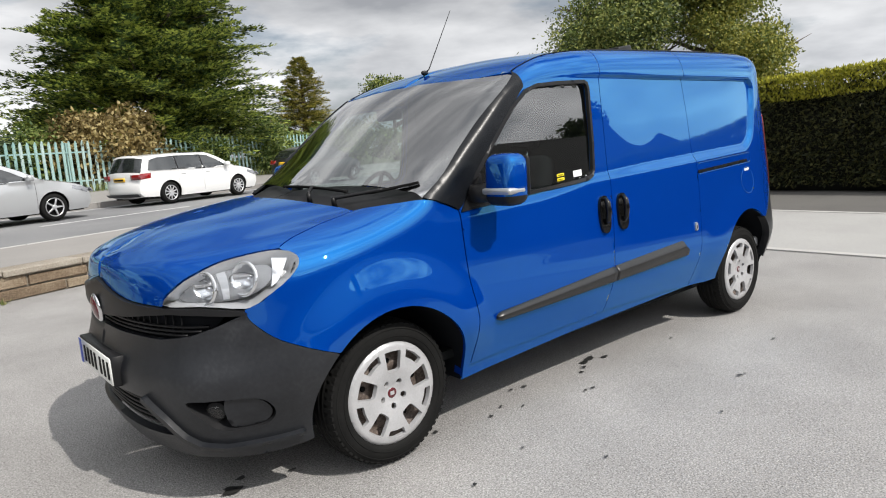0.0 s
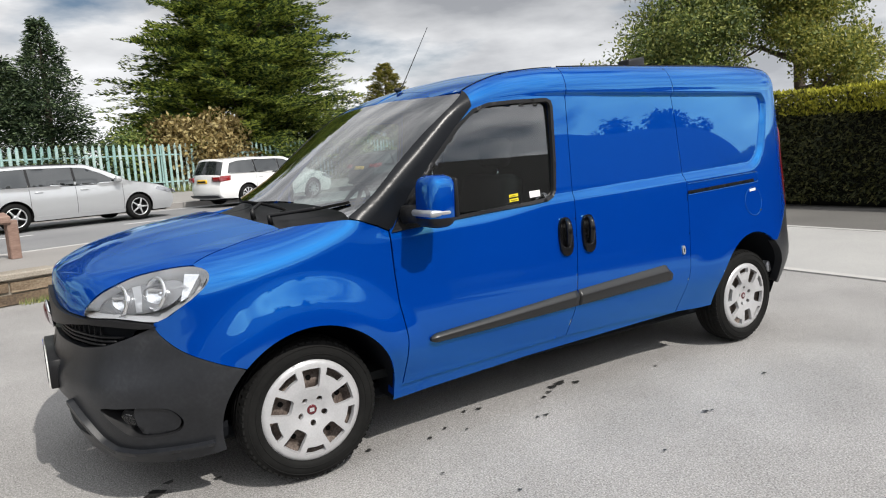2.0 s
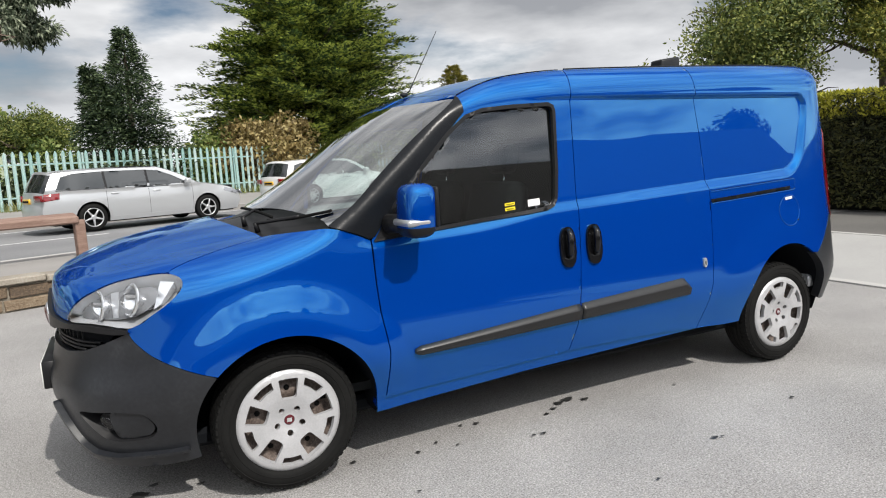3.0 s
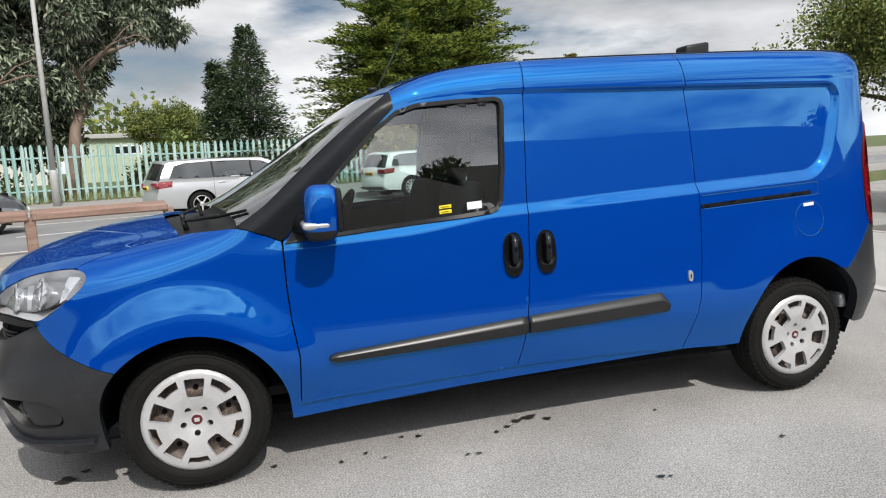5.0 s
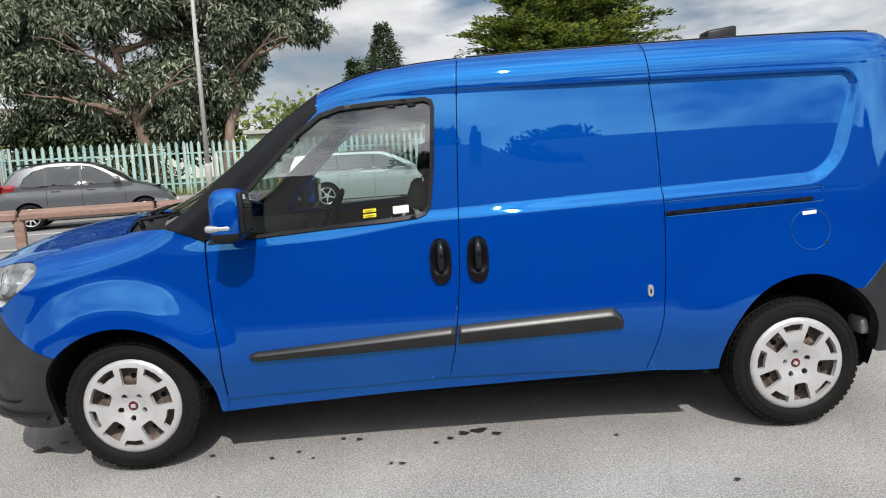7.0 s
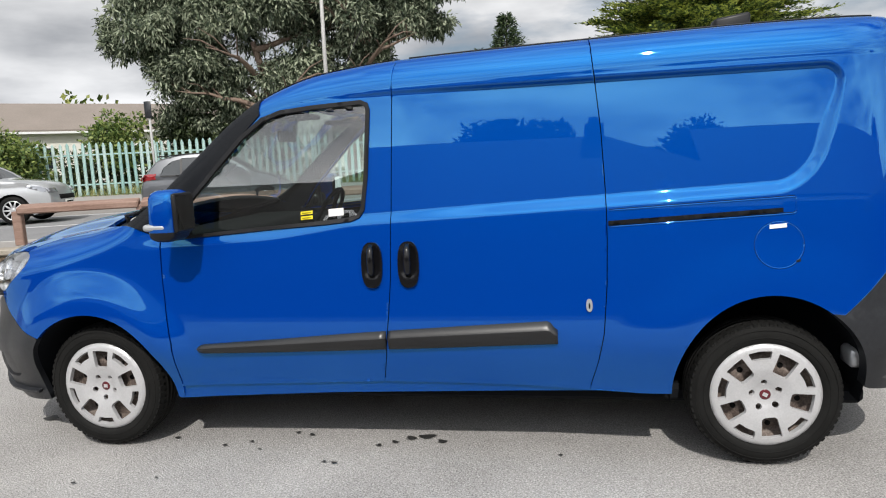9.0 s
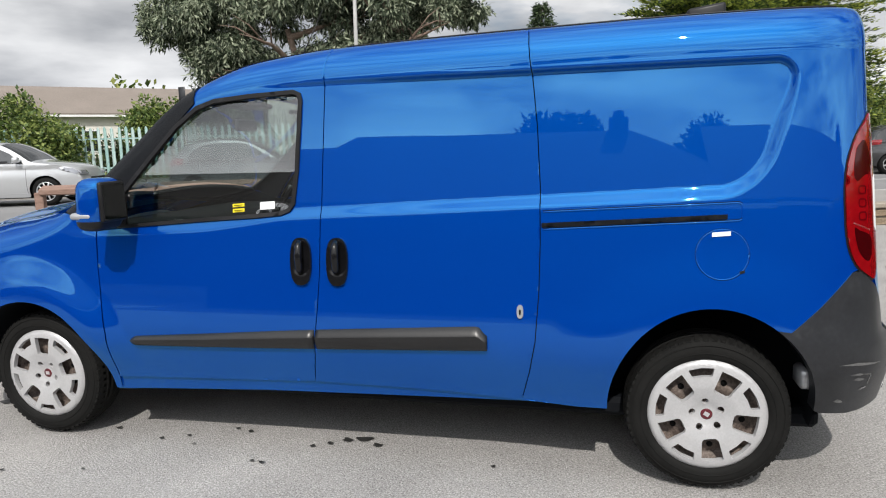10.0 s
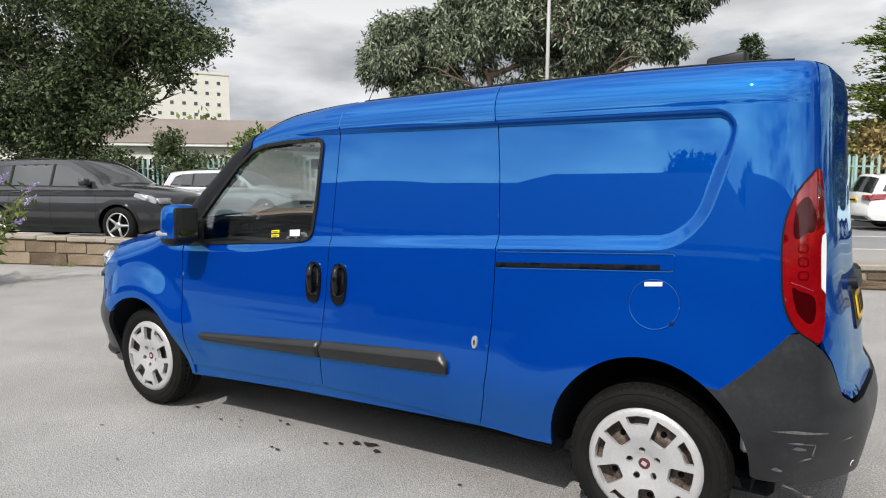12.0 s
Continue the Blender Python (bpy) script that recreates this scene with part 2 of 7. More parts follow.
def rd(u, d, z=0.0):
    """A place by metres along the road and metres across it."""
    return Vector((u * CR - d * SR, u * SR + d * CR, z))


ROAD = pose(0, 0, 0, 0, 0, ROAD_TURN)
WALL_D, RAIL_D, KERB_N, KERB_F, FENCE_D = 6.2, 8.5, 9.4, 17.6, 21.7


def ground_z(u, d):
    if d < WALL_D + 0.15:
        return 0.0
    if d < KERB_N - 0.11:
        return 0.25
    if d < KERB_F + 0.01:
        return 0.16
    if d < FENCE_D + 1:
        return 0.34 + 0.26 * smooth01(KERB_F, FENCE_D, d)
    return 0.60 + 0.6 * smooth01(FENCE_D, 60, d) + 5.0 * smooth01(60, 900, d)


def ground_sheet():
    bm = bmesh.new()
    us = [-2600, -900, -300, -120, -60, -30, -15, 0, 15, 30, 60, 120, 300, 900, 2600]
    ds = [-2600, -800, -200, -60, -20, 0, WALL_D + 0.14, WALL_D + 0.16, KERB_N - 0.12, KERB_N - 0.10, KERB_F, KERB_F + 0.1, KERB_F + 0.12,
          19, 20.5, FENCE_D, 30, 40, 60, 90, 140, 200, 400, 900, 2600]
    grid = [[bm.verts.new(rd(u, d, ground_z(u, d) - 0.006)) for u in us] for d in ds]
    for i in range(len(ds) - 1):
        for j in range(len(us) - 1):
            f = bm.faces.new((grid[i][j], grid[i][j + 1], grid[i + 1][j + 1], grid[i + 1][j]))
            f.material_index = 2 if KERB_F < ds[i] < FENCE_D - 0.5 and abs(us[j]) <= 120 else 0 if ds[i + 1] <= WALL_D + 0.15 and abs(us[j]) <= 60 and ds[i] >= -61 else 1
    return tagged(mesh_ob("ground", bm, [M["tarmac"], M["grass"], M["pave"]], smooth=False), "worn grey tarmac forecourt running out into grass", "ground", kind="structure")


ground_sheet()


def strip_sheet(name, u0, u1, d0, d1, z, thick, mat, label, cat, nu=40):
    bm = box_bm(u0, d0, z - thick, u1, d1, z)
    ob = mesh_ob(name, bm, mat, smooth=False)
    ob.matrix_world = ROAD
    return tagged(ob, label, cat, kind="structure")


strip_sheet("road", -400, 400, KERB_N, KERB_F, 0.20, 0.3, M["road"], "grey asphalt two-lane road with worn white lines", "road")
strip_sheet("pavement", -400, 400, KERB_F, KERB_F + 2.6, 0.37, 0.4, M["pave"], "buff tarmac pavement along the fence", "pavement")

# ---- kerbs, lines, wall, rail and fence ----
strip_sheet("near_pavement", -60, 40, 7.0, KERB_N - 0.13, 0.262, 0.2, M["pave"], "grey tarmac footway behind the low wall", "pavement")


def row_of(name, base, u0, u1, pitch, d, z, label, cat, mat, make, jitter=0.0):
    """A structure of alike pieces in a row along the road, each an object on one shared mesh."""
    top = tagged(new(name), label, cat, kind="structure")
    top.matrix_world = ROAD
    meshes = []
    for k in range(3):
        me = bpy.data.meshes.new(base)
        b = make(k)
        b.to_mesh(me)
        b.free()
        me.materials.append(mat)
        meshes.append(me)
    u, i = u0, 0
    rnd = random.Random(len(name))
    while u < u1:
        o = new(base, meshes[i % 3])
        o.parent = top
        o.matrix_basis = pose(u, d, z, rnd.uniform(-jitter, jitter), rnd.uniform(-jitter, jitter), 0)
        u += pitch
        i += 1
    return top


row_of("kerb_near", "kerb_stone", -45, 32, 0.915, KERB_N - 0.065, 0.135, "pale concrete kerb stones beside the road", "kerb", M["concrete"], lambda k: box_bm(0, -0.062, 0, 0.907, 0.062, 0.13, 0.012))
row_of("kerb_far", "kerb_stone", -45, 32, 0.915, KERB_F + 0.065, 0.20, "pale concrete kerb stones along the far pavement", "kerb", M["concrete"], lambda k: box_bm(0, -0.062, 0, 0.907, 0.062, 0.175, 0.012))
M["linepaint"] = varied("worn_white_line", [(0.36, 0.36, 0.35), (0.55, 0.55, 0.54), (0.62, 0.62, 0.6)], 3, 60, (0.7, 0.9), 0.2, 100, 0.002)
row_of("centre_line", "line_dash", -60, 60, 6.0, 13.4, 0.20, "worn white dashes along the middle of the road", "road marking", M["linepaint"], lambda k: box_bm(0, -0.05, 0, 4.0, 0.05, 0.004))
row_of("edge_line", "line_dash", -60, 60, 20.0, KERB_F - 0.4, 0.20, "thin worn white line near the far kerb", "road marking", M["linepaint"], lambda k: box_bm(0, -0.04, 0, 19.0, 0.04, 0.004))
# paler concrete band and its joints across the forecourt, beside the hedge
def yard_strip(name, x0, x1, z, mat, label):
    bm = box_bm(x0, -30, z - 0.05, x1, 5.2, z)
    return tagged(mesh_ob(name, bm, mat, smooth=False), label, "paving", kind="structure")


M["slab"] = varied("pale_yard_concrete", [(0.27, 0.265, 0.26), (0.34, 0.335, 0.325), (0.4, 0.395, 0.38)], 0.8, 90, (0.8, 0.95), 0.6, 120, 0.004, fine_amount=0.6)
M["darktar"] = varied("dark_yard_tarmac", [(0.09, 0.085, 0.08), (0.14, 0.135, 0.125)], 0.8, 90, (0.8, 0.95), 0.6, 120, 0.005)
yard_strip("yard_band", 5.74, 8.86, 0.004, M["slab"], "pale concrete band across the yard")
yard_strip("yard_joint", 5.62, 5.74, 0.010, M["concrete"], "raised pale concrete edging in the yard")
yard_strip("yard_joint_far", 8.86, 8.97, 0.012, M["concrete"], "pale concrete edging near the hedge")
yard_strip("hedge_strip", 8.97, 13.6, 0.006, M["darktar"], "darker strip of tarmac under the hedge")


def wall_top(u):
    return 0.335 + 0.020 * max(0.0, 2.0 - u)


def low_wall():
    top = tagged(new("forecourt_wall"), "low sandstone wall with a flat concrete coping", "wall", kind="structure")
    top.matrix_world = ROAD
    core = bmesh.new()
    us = [-18 + k for k in range(31)]
    lo = [(core.verts.new((u, WALL_D - 0.10, -0.05)), core.verts.new((u, WALL_D - 0.10, wall_top(u) - 0.075)), core.verts.new((u, WALL_D + 0.12, wall_top(u) - 0.075)), core.verts.new((u, WALL_D + 0.12, -0.05))) for u in us]
    for a, b in zip(lo, lo[1:]):
        for k in range(3):
            core.faces.new((a[k], b[k], b[k + 1], a[k + 1]))
    part("wall_core", core, M["mortar"], top, smooth=False)
    rnd = random.Random(4)
    u = -18.0
    # stones in courses, widths uneven
    for course in range(3):
        u = -18.0 + 0.21 * course
        while u < 11.6:
            l = rnd.uniform(0.48, 0.86)
            h_all = wall_top(u) - 0.085
            n = 2
            h = h_all / n
            if course < n:
                b = box_bm(0, -0.02, 0, l - 0.022, 0.06, h - 0.022, 0.010)
                for v in b.verts:
                    v.co += Vector((rnd.uniform(-0.005, 0.005), rnd.uniform(-0.016, 0.010), rnd.uniform(-0.006, 0.006)))
                o = part("stone", b, M["stone"], top, smooth=False)
                o.matrix_basis = pose(u, WALL_D - 0.105, course * h + 0.008)
            u += l
    u = -18.0
    while u < 12:
        l = rnd.choice((0.6, 0.75, 0.9))
        b = box_bm(0, -0.16, 0, l - 0.012, 0.18, 0.075, 0.012)
        for v in b.verts:
            v.co.z += rnd.uniform(-0.003, 0.003)
        o = part("coping_slab", b, M["coping"], top, smooth=False)
        o.matrix_basis = pose(u, WALL_D, wall_top(u + l / 2) - 0.072)
        u += l


low_wall()
M["rail"] = varied("faded_brown_timber", [(0.13, 0.075, 0.055), (0.22, 0.14, 0.11), (0.3, 0.21, 0.17)], 4, 40, (0.7, 0.9), 0.4, 60, 0.006, stretch=(0.4, 4, 4))


def knee_rail():
    top = tagged(new("timber_rail"), "low faded brown timber rail on square posts", "rail")
    top.matrix_world = ROAD
    for k in range(4):
        u = -3.85 + 1.92 * k
        p = part("post", box_bm(u - 0.07, RAIL_D - 0.07, 0.255, u + 0.07, RAIL_D + 0.07, 0.82, 0.012), M["rail"], top, smooth=False)
        if k < 3:
            b = box_bm(u + 0.02, RAIL_D - 0.11, 0.815, u + 1.90, RAIL_D + 0.09, 0.93, 0.02)
            for v in b.verts:
                v.co.z -= 0.045 * ((v.co.y - RAIL_D + 0.11) / 0.2 < 0.5)
            part("rail_board", b, M["rail"], top, smooth=False)


knee_rail()


def palisade():
    top = tagged(new("palisade_fence"), "pale green steel palisade fence with pointed pales", "fence", kind="structure")
    top.matrix_world = ROAD
    zb = 0.62
    prof = [(-0.055, 0.0), (-0.035, -0.022), (-0.012, -0.004), (0.012, -0.004), (0.035, -0.022), (0.055, 0.0)]

    def pale(h):
        b = bmesh.new()
        cols = []
        for i, (x, y) in enumerate(prof):
            tip = h + (0.0 if i in (0, 5) else 0.055 if i in (1, 4) else 0.10)
            cols.append((b.verts.new((x, y, 0)), b.verts.new((x, y, tip)), b.verts.new((x, y + 0.005, tip)), b.verts.new((x, y + 0.005, 0))))
        for a, c in zip(cols, cols[1:]):
            for k in range(4):
                b.faces.new((a[k], c[k], c[(k + 1) % 4], a[(k + 1) % 4]))
        b.faces.new(cols[0])
        b.faces.new(cols[-1][::-1])
        return b

    me = []
    for k in range(3):
        m = bpy.data.meshes.new("pale")
        b = pale(1.70 + 0.012 * k)
        b.to_mesh(m)
        b.free()
        m.materials.append(M["palisade"])
        me.append(m)
    rnd = random.Random(7)
    for k in range(270):
        o = new("pale", me[k % 3])
        o.parent = top
        o.matrix_basis = pose(-38 + k * 0.238, FENCE_D, zb + rnd.uniform(-0.012, 0.012), 0, rnd.uniform(-0.7, 0.7), rnd.uniform(-4, 4))
    for z in (zb + 0.35, zb + 1.38):
        part("fence_rail", box_bm(-38, FENCE_D + 0.008, z, 26.2, FENCE_D + 0.045, z + 0.05), M["palisade"], top, smooth=False)
    for k in range(24):
        u = -37.6 + 2.75 * k
        part("fence_post", box_bm(u - 0.03, FENCE_D + 0.045, zb - 0.3, u + 0.03, FENCE_D + 0.11, zb + 1.75), M["palisade"], top, smooth=False)


palisade()
# weathered grass line along the fence foot, wall back and wall foot
def tuft_strip(name, u0, u1, d0, d1, z_of, count, h, seed, label):
    rng = np.random.default_rng(seed)
    v, f = [], []
    for k in range(count):
        u, d = rng.uniform(u0, u1), rng.uniform(d0, d1)
        hh, a, w = h * rng.uniform(0.35, 1.0), rng.uniform(0, 6.28), rng.uniform(0.004, 0.009)
        lean = rng.uniform(0.1, 0.6) * hh
        z = z_of(u, d)
        c, s = math.cos(a), math.sin(a)
        i = len(v)
        v += [(u - w * s, d + w * c, z), (u + w * s, d - w * c, z), (u + lean * c * 0.5, d + lean * s * 0.5, z + hh * 0.62), (u + lean * c, d + lean * s, z + hh)]
        f += [(i, i + 1, i + 2), (i + 2, i + 1, i + 3)]
    me = bpy.data.meshes.new(name)
    me.from_pydata(v, [], f)
    me.materials.append(M["grassblade"])
    o = new(name, me)
    o.matrix_world = ROAD
    return tagged(o, label, "grass", kind="stuff")


tuft_strip("verge_grass", -14, -0.5, WALL_D + 0.3, 7.6, lambda u, d: 0.25, 3200, 0.11, 1, "ragged grass verge behind the wall coping")
tuft_strip("fence_grass", -36, 24, FENCE_D - 0.5, FENCE_D + 0.3, lambda u, d: 0.58, 9000, 0.38, 2, "long dry grass along the fence foot")
for uu, n, sd in ((1.25, 160, 3), (-2.3, 40, 6), (-5.9, 90, 8)):
    tuft_strip("wall_weeds", uu - 0.22, uu + 0.22, WALL_D - 0.28, WALL_D - 0.12, lambda u, d: 0.0, n, 0.085, sd, "small tuft of weeds at the foot of the wall")
# street lamp column and a sign pole
M["galv"] = varied("weathered_galvanised_steel", [(0.3, 0.3, 0.29), (0.42, 0.42, 0.41)], 3, 40, (0.5, 0.7), 0.1, 80, 0.002)
lampcol = tagged(new("street_lamp"), "tall weathered grey steel lamp column on the pavement", "street lamp")
part("base_sleeve", tube_bm([(-5.62, 19.68, 0.45), (-5.62, 19.68, 1.55), (-5.62, 19.68, 1.62)], [0.115, 0.11, 0.085], 14), M["galv"], lampcol)
part("column", tube_bm([(-5.62, 19.68, 1.6), (-5.60, 19.68, 5.5), (-5.55, 19.68, 9.6)], [0.082, 0.068, 0.05], 14), M["galv"], lampcol)
part("arm", tube_bm([(-5.55, 19.68, 9.55), (-5.45, 19.2, 9.8), (-5.3, 18.5, 9.85)], [0.045, 0.04, 0.04], 8), M["galv"], lampcol)
part("lamp_head", box_bm(-5.45, 17.8, 9.78, -5.15, 18.55, 9.92, 0.04, 2), M["galv"], lampcol)
signp = tagged(new("sign_pole"), "thin grey street sign pole beside the fence", "sign pole")
pos = rd(-4.6, 21.1)
part("pole", tube_bm([(pos.x, pos.y, 0.5), (pos.x, pos.y, 3.7)], 0.042, 10), M["galv"], signp)
part("sign_back", box_bm(pos.x - 0.13, pos.y - 0.06, 3.15, pos.x + 0.13, pos.y - 0.045, 3.72, 0.004), M["blackplastic"], signp)

# dark drips of oil and water on the forecourt
M["stain"] = varied("dark_oil_spot", [(0.015, 0.015, 0.015), (0.035, 0.034, 0.033)], 20, 90, (0.35, 0.6), 0.2, 100, 0.002)
rng = random.Random(11)


def spot(x, y, r):
    b = bmesh.new()
    n = 12
    ph = rng.uniform(0, 6)
    ring = [b.verts.new((r * (1 + 0.35 * math.sin(3 * t + ph) + 0.2 * rng.uniform(-1, 1)) * math.cos(t), 0.7 * r * (1 + 0.3 * math.cos(2 * t + ph)) * math.sin(t), 0)) for t in (2 * math.pi * k / n for k in range(n))]
    b.faces.new(ring)
    o = mesh_ob("oil_spot", b, M["stain"], smooth=False)
    o.matrix_world = pose(x, y, 0.0035)
    return tagged(o, "small dark oil spot on the tarmac", "oil spot", "oil spots on the forecourt", "structure")


for x, y, r in ((-0.62, 0.33, 0.055), (-0.55, 0.40, 0.03), (-0.36, 0.30, 0.022), (0.30, 0.12, 0.02), (1.60, 0.21, 0.05), (1.52, 0.19, 0.035), (1.68, 0.16, 0.03), (1.45, 0.14, 0.022), (1.38, 0.10, 0.018), (1.17, -0.09, 0.014),
                (1.22, -0.10, 0.02), (1.00, 0.20, 0.02), (0.92, 0.22, 0.016), (0.72, 0.10, 0.014), (0.60, 0.05, 0.016), (0.80, 0.02, 0.012), (1.86, -0.59, 0.022), (1.90, -0.60, 0.012), (0.45, -0.30, 0.012), (2.25, 0.05, 0.014), (0.088, -0.377, 0.014), (0.62, -0.62, 0.012), (2.6, -0.45, 0.018), (-0.2, -0.55, 0.012), (1.35, -0.75, 0.012)):
    spot(x, y, 0.78 * r)

# ---- the van's body surface ----
VC = 0.86                                                   # the van's middle line, y
PLAN = [(-0.925, 0.86), (-0.915, 0.62), (-0.87, 0.40), (-0.77, 0.19), (-0.56, 0.035), (-0.30, -0.034), (0.0, -0.056), (0.6, -0.063), (1.5, -0.063),
        (2.6, -0.063), (3.2, -0.057), (3.50, -0.030), (3.67, 0.05), (3.742, 0.2), (3.775, 0.45), (3.805, 0.86)]


def plan_curve():
    """The outline from above, as a fine line with its length along it; 0 is at the front axle."""
    pts = []
    for i in range(len(PLAN) - 1):
        p0, p1, p2, p3 = (Vector(PLAN[min(max(k, 0), len(PLAN) - 1)]) for k in (i - 1, i, i + 1, i + 2))
        if i == 0:
            p0 = Vector((p2.x, 2 * VC - p2.y))
        if i == len(PLAN) - 2:
            p3 = Vector((p1.x, 2 * VC - p1.y))
        d = (p2 - p1).length
        m1 = (p2 - p0) / max(1e-6, (p2 - p0).length) * d
        m2 = (p3 - p1) / max(1e-6, (p3 - p1).length) * d
        for k in range(24):
            t = k / 24
            pts.append(p1 * (2 * t ** 3 - 3 * t * t + 1) + m1 * (t ** 3 - 2 * t * t + t) + p2 * (3 * t * t - 2 * t ** 3) + m2 * (t ** 3 - t * t))
    pts.append(Vector(PLAN[-1]))
    arc = [0.0]
    for p, q in zip(pts, pts[1:]):
        arc.append(arc[-1] + (q - p).length)
    zero = next(a for a, p in zip(arc, pts) if p.x >= 0 and p.y < 0.5)
    return [a - zero for a in arc], [(p.x, p.y) for p in pts]


ARC, PLAN_PTS = plan_curve()
A_FRONT, A_REAR = ARC[0], ARC[-1]


def plan_at(a):
    """Place and outward normal of the outline at length a."""
    a = min(max(a, A_FRONT), A_REAR)
    i = min(max(int(np.searchsorted(ARC, a)) - 1, 0), len(ARC) - 2)
    (x0, y0), (x1, y1) = PLAN_PTS[i], PLAN_PTS[i + 1]
    t = (a - ARC[i]) / max(1e-9, ARC[i + 1] - ARC[i])
    j, k = max(i - 2, 0), min(i + 3, len(ARC) - 1)
    dx, dy = PLAN_PTS[k][0] - PLAN_PTS[j][0], PLAN_PTS[k][1] - PLAN_PTS[j][1]
    n = math.hypot(dx, dy)
    if a <= A_FRONT + 1e-6:
        return x0, y0, -1.0, 0.0
    if a >= A_REAR - 1e-6:
        return x1, y1, 1.0, 0.0
    return x0 + (x1 - x0) * t, y0 + (y1 - y0) * t, dy / n, -dx / n


SIDE_IN = [(0.10, 0.13), (0.20, 0.098), (0.27, 0.085), (0.35, 0.062), (0.45, 0.028), (0.52, 0.008), (0.56, 0.002), (0.60, 0.0), (0.66, 0.003), (0.75, 0.0105), (0.85, 0.018), (0.95, 0.0265), (1.03, 0.033), (1.11, 0.0405), (1.2, 0.050), (1.4, 0.0715), (1.6, 0.094), (1.9, 0.13)]
FRONT_IN = [(0.10, 0.16), (0.20, 0.09), (0.30, 0.045), (0.42, 0.012), (0.525, 0.0), (0.540, 0.002), (0.60, 0.022), (0.68, 0.040), (0.76, 0.044), (0.84, 0.046), (0.95, 0.064), (1.1, 0.13)]
REAR_IN = [(0.10, 0.03), (0.25, -0.015), (0.36, -0.05), (0.52, -0.075), (0.60, -0.06), (0.66, -0.02), (0.75, -0.01), (0.90, 0.012), (1.05, 0.040), (1.2, 0.053), (1.45, 0.080), (1.7, 0.095), (1.9, 0.11)]
Z_ROUND = [(-1.7, 0.80), (-1.15, 0.795), (-0.8, 0.80), (-0.5, 0.84), (-0.2, 0.90), (0.0, 0.95), (0.15, 1.0), (0.31, 1.10), (0.6, 1.345), (0.9, 1.585), (1.1, 1.635), (1.5, 1.665), (2.0, 1.675), (3.0, 1.69), (5.0, 1.69)]
Z_TOP = [(-1.75, 0.985), (-1.2, 1.01), (-0.8, 1.06), (-0.5, 1.11), (-0.2, 1.15), (0.0, 1.175), (0.3, 1.33), (0.6, 1.545), (0.8, 1.68), (1.0, 1.768), (1.25, 1.825), (1.6, 1.860), (2.4, 1.885), (3.2, 1.898), (4.2, 1.893)]
ARC_IN = [(-1.7, 0.20), (-0.8, 0.26), (-0.3, 0.30), (0.1, 0.20), (0.35, 0.10), (0.8, 0.12), (1.2, 0.16), (5.0, 0.17)]     # the rounding's width and share of the rise
ARC_UP = [(-1.7, 0.85), (-0.8, 0.72), (0.0, 0.66), (0.35, 0.40), (0.8, 0.50), (1.2, 0.76), (5.0, 0.78)]
MID_X = [(-1.75, -0.79), (-1.3, -0.775), (-1.05, -0.735), (-0.8, -0.655), (-0.5, -0.46), (-0.2, -0.195), (0.0, 0.0), (3.2, 3.2), (3.6, 3.42), (4.0, 3.52), (4.6, 3.55)]


def rounded_gap(px, pz, x0, z0, x1, z1, r):
    """Signed distance to a rounded rectangle; negative inside."""
    cx, cz = (x0 + x1) / 2, (z0 + z1) / 2
    qx, qz = abs(px - cx) - (x1 - x0) / 2 + r, abs(pz - cz) - (z1 - z0) / 2 + r
    return math.hypot(max(qx, 0), max(qz, 0)) + min(max(qx, qz), 0) - r


def inset(a, z):
    """How far the body lies inside its outline at height z, with its pressings."""
    f, r = smooth01(-0.25, -0.85, a), smooth01(3.60, 4.05, a)
    d = interp(z, SIDE_IN) * (1 - f) * (1 - r) + interp(z, FRONT_IN) * f + interp(z, REAR_IN) * r
    return d + pressing(a, z)


def ramp(t):
    """From 0 to 1, straight with softly rounded ends."""
    t = min(1.0, max(0.0, t))
    return 0.7 * t + 0.3 * t * t * (3 - 2 * t)


def crease_z(a):
    """Height of the shoulder crease along the flank."""
    return 1.094 + 0.042 * (a - 1.53)


def panel_gap(a, z):
    """Signed distance to the rim of the long pressed panel."""
    return rounded_gap(a, z, 0.7, crease_z(a), 3.392 - 0.10 * smooth01(1.62, 1.15, z), 1.668, 0.17 if z < 1.45 else 0.075)


def pressing(a, z):
    d = 0.0
    if 1.20 < a < 3.6 and z > 1.0:                          # the long pressed panel along the load space
        f = 0.5 * smooth01(1.20, 1.45, a) + 0.5 * smooth01(1.54, 2.1, a)
        d += 0.026 * f * ramp(-panel_gap(a, z) / (0.017 + 0.028 * smooth01(1.60, 1.45, z)))
    if 0.1 < a < 1.45 and z > 0.98:                         # the shoulder under the cab window
        d += 0.013 * ramp((z - crease_z(a) + 0.036 * smooth01(1.45, 0.9, a)) / 0.045) * smooth01(0.1, 0.6, a) * smooth01(1.45, 1.20, a)
    if -0.9 < a < 0.9:                                      # flared lips round the wheels
        d -= 0.031 * ramp((0.600 - math.hypot(a, (z - 0.31) * 0.98)) / 0.16) * (0.25 + 0.75 * smooth01(0.30, 0.55, z))
    elif a > 2.3:
        d -= 0.011 * smooth01(0.70, 0.44, math.hypot(a - 3.105, z - 0.31))
    return d


def near_crease(a, z):
    """Where the flank turns sharply and wants a finer mesh."""
    return 1.59 < z < 1.80 or (a > 1.45 and -0.056 < panel_gap(a, z) < 0.012) or (a < 1.6 and abs(z - crease_z(a)) < 0.055)


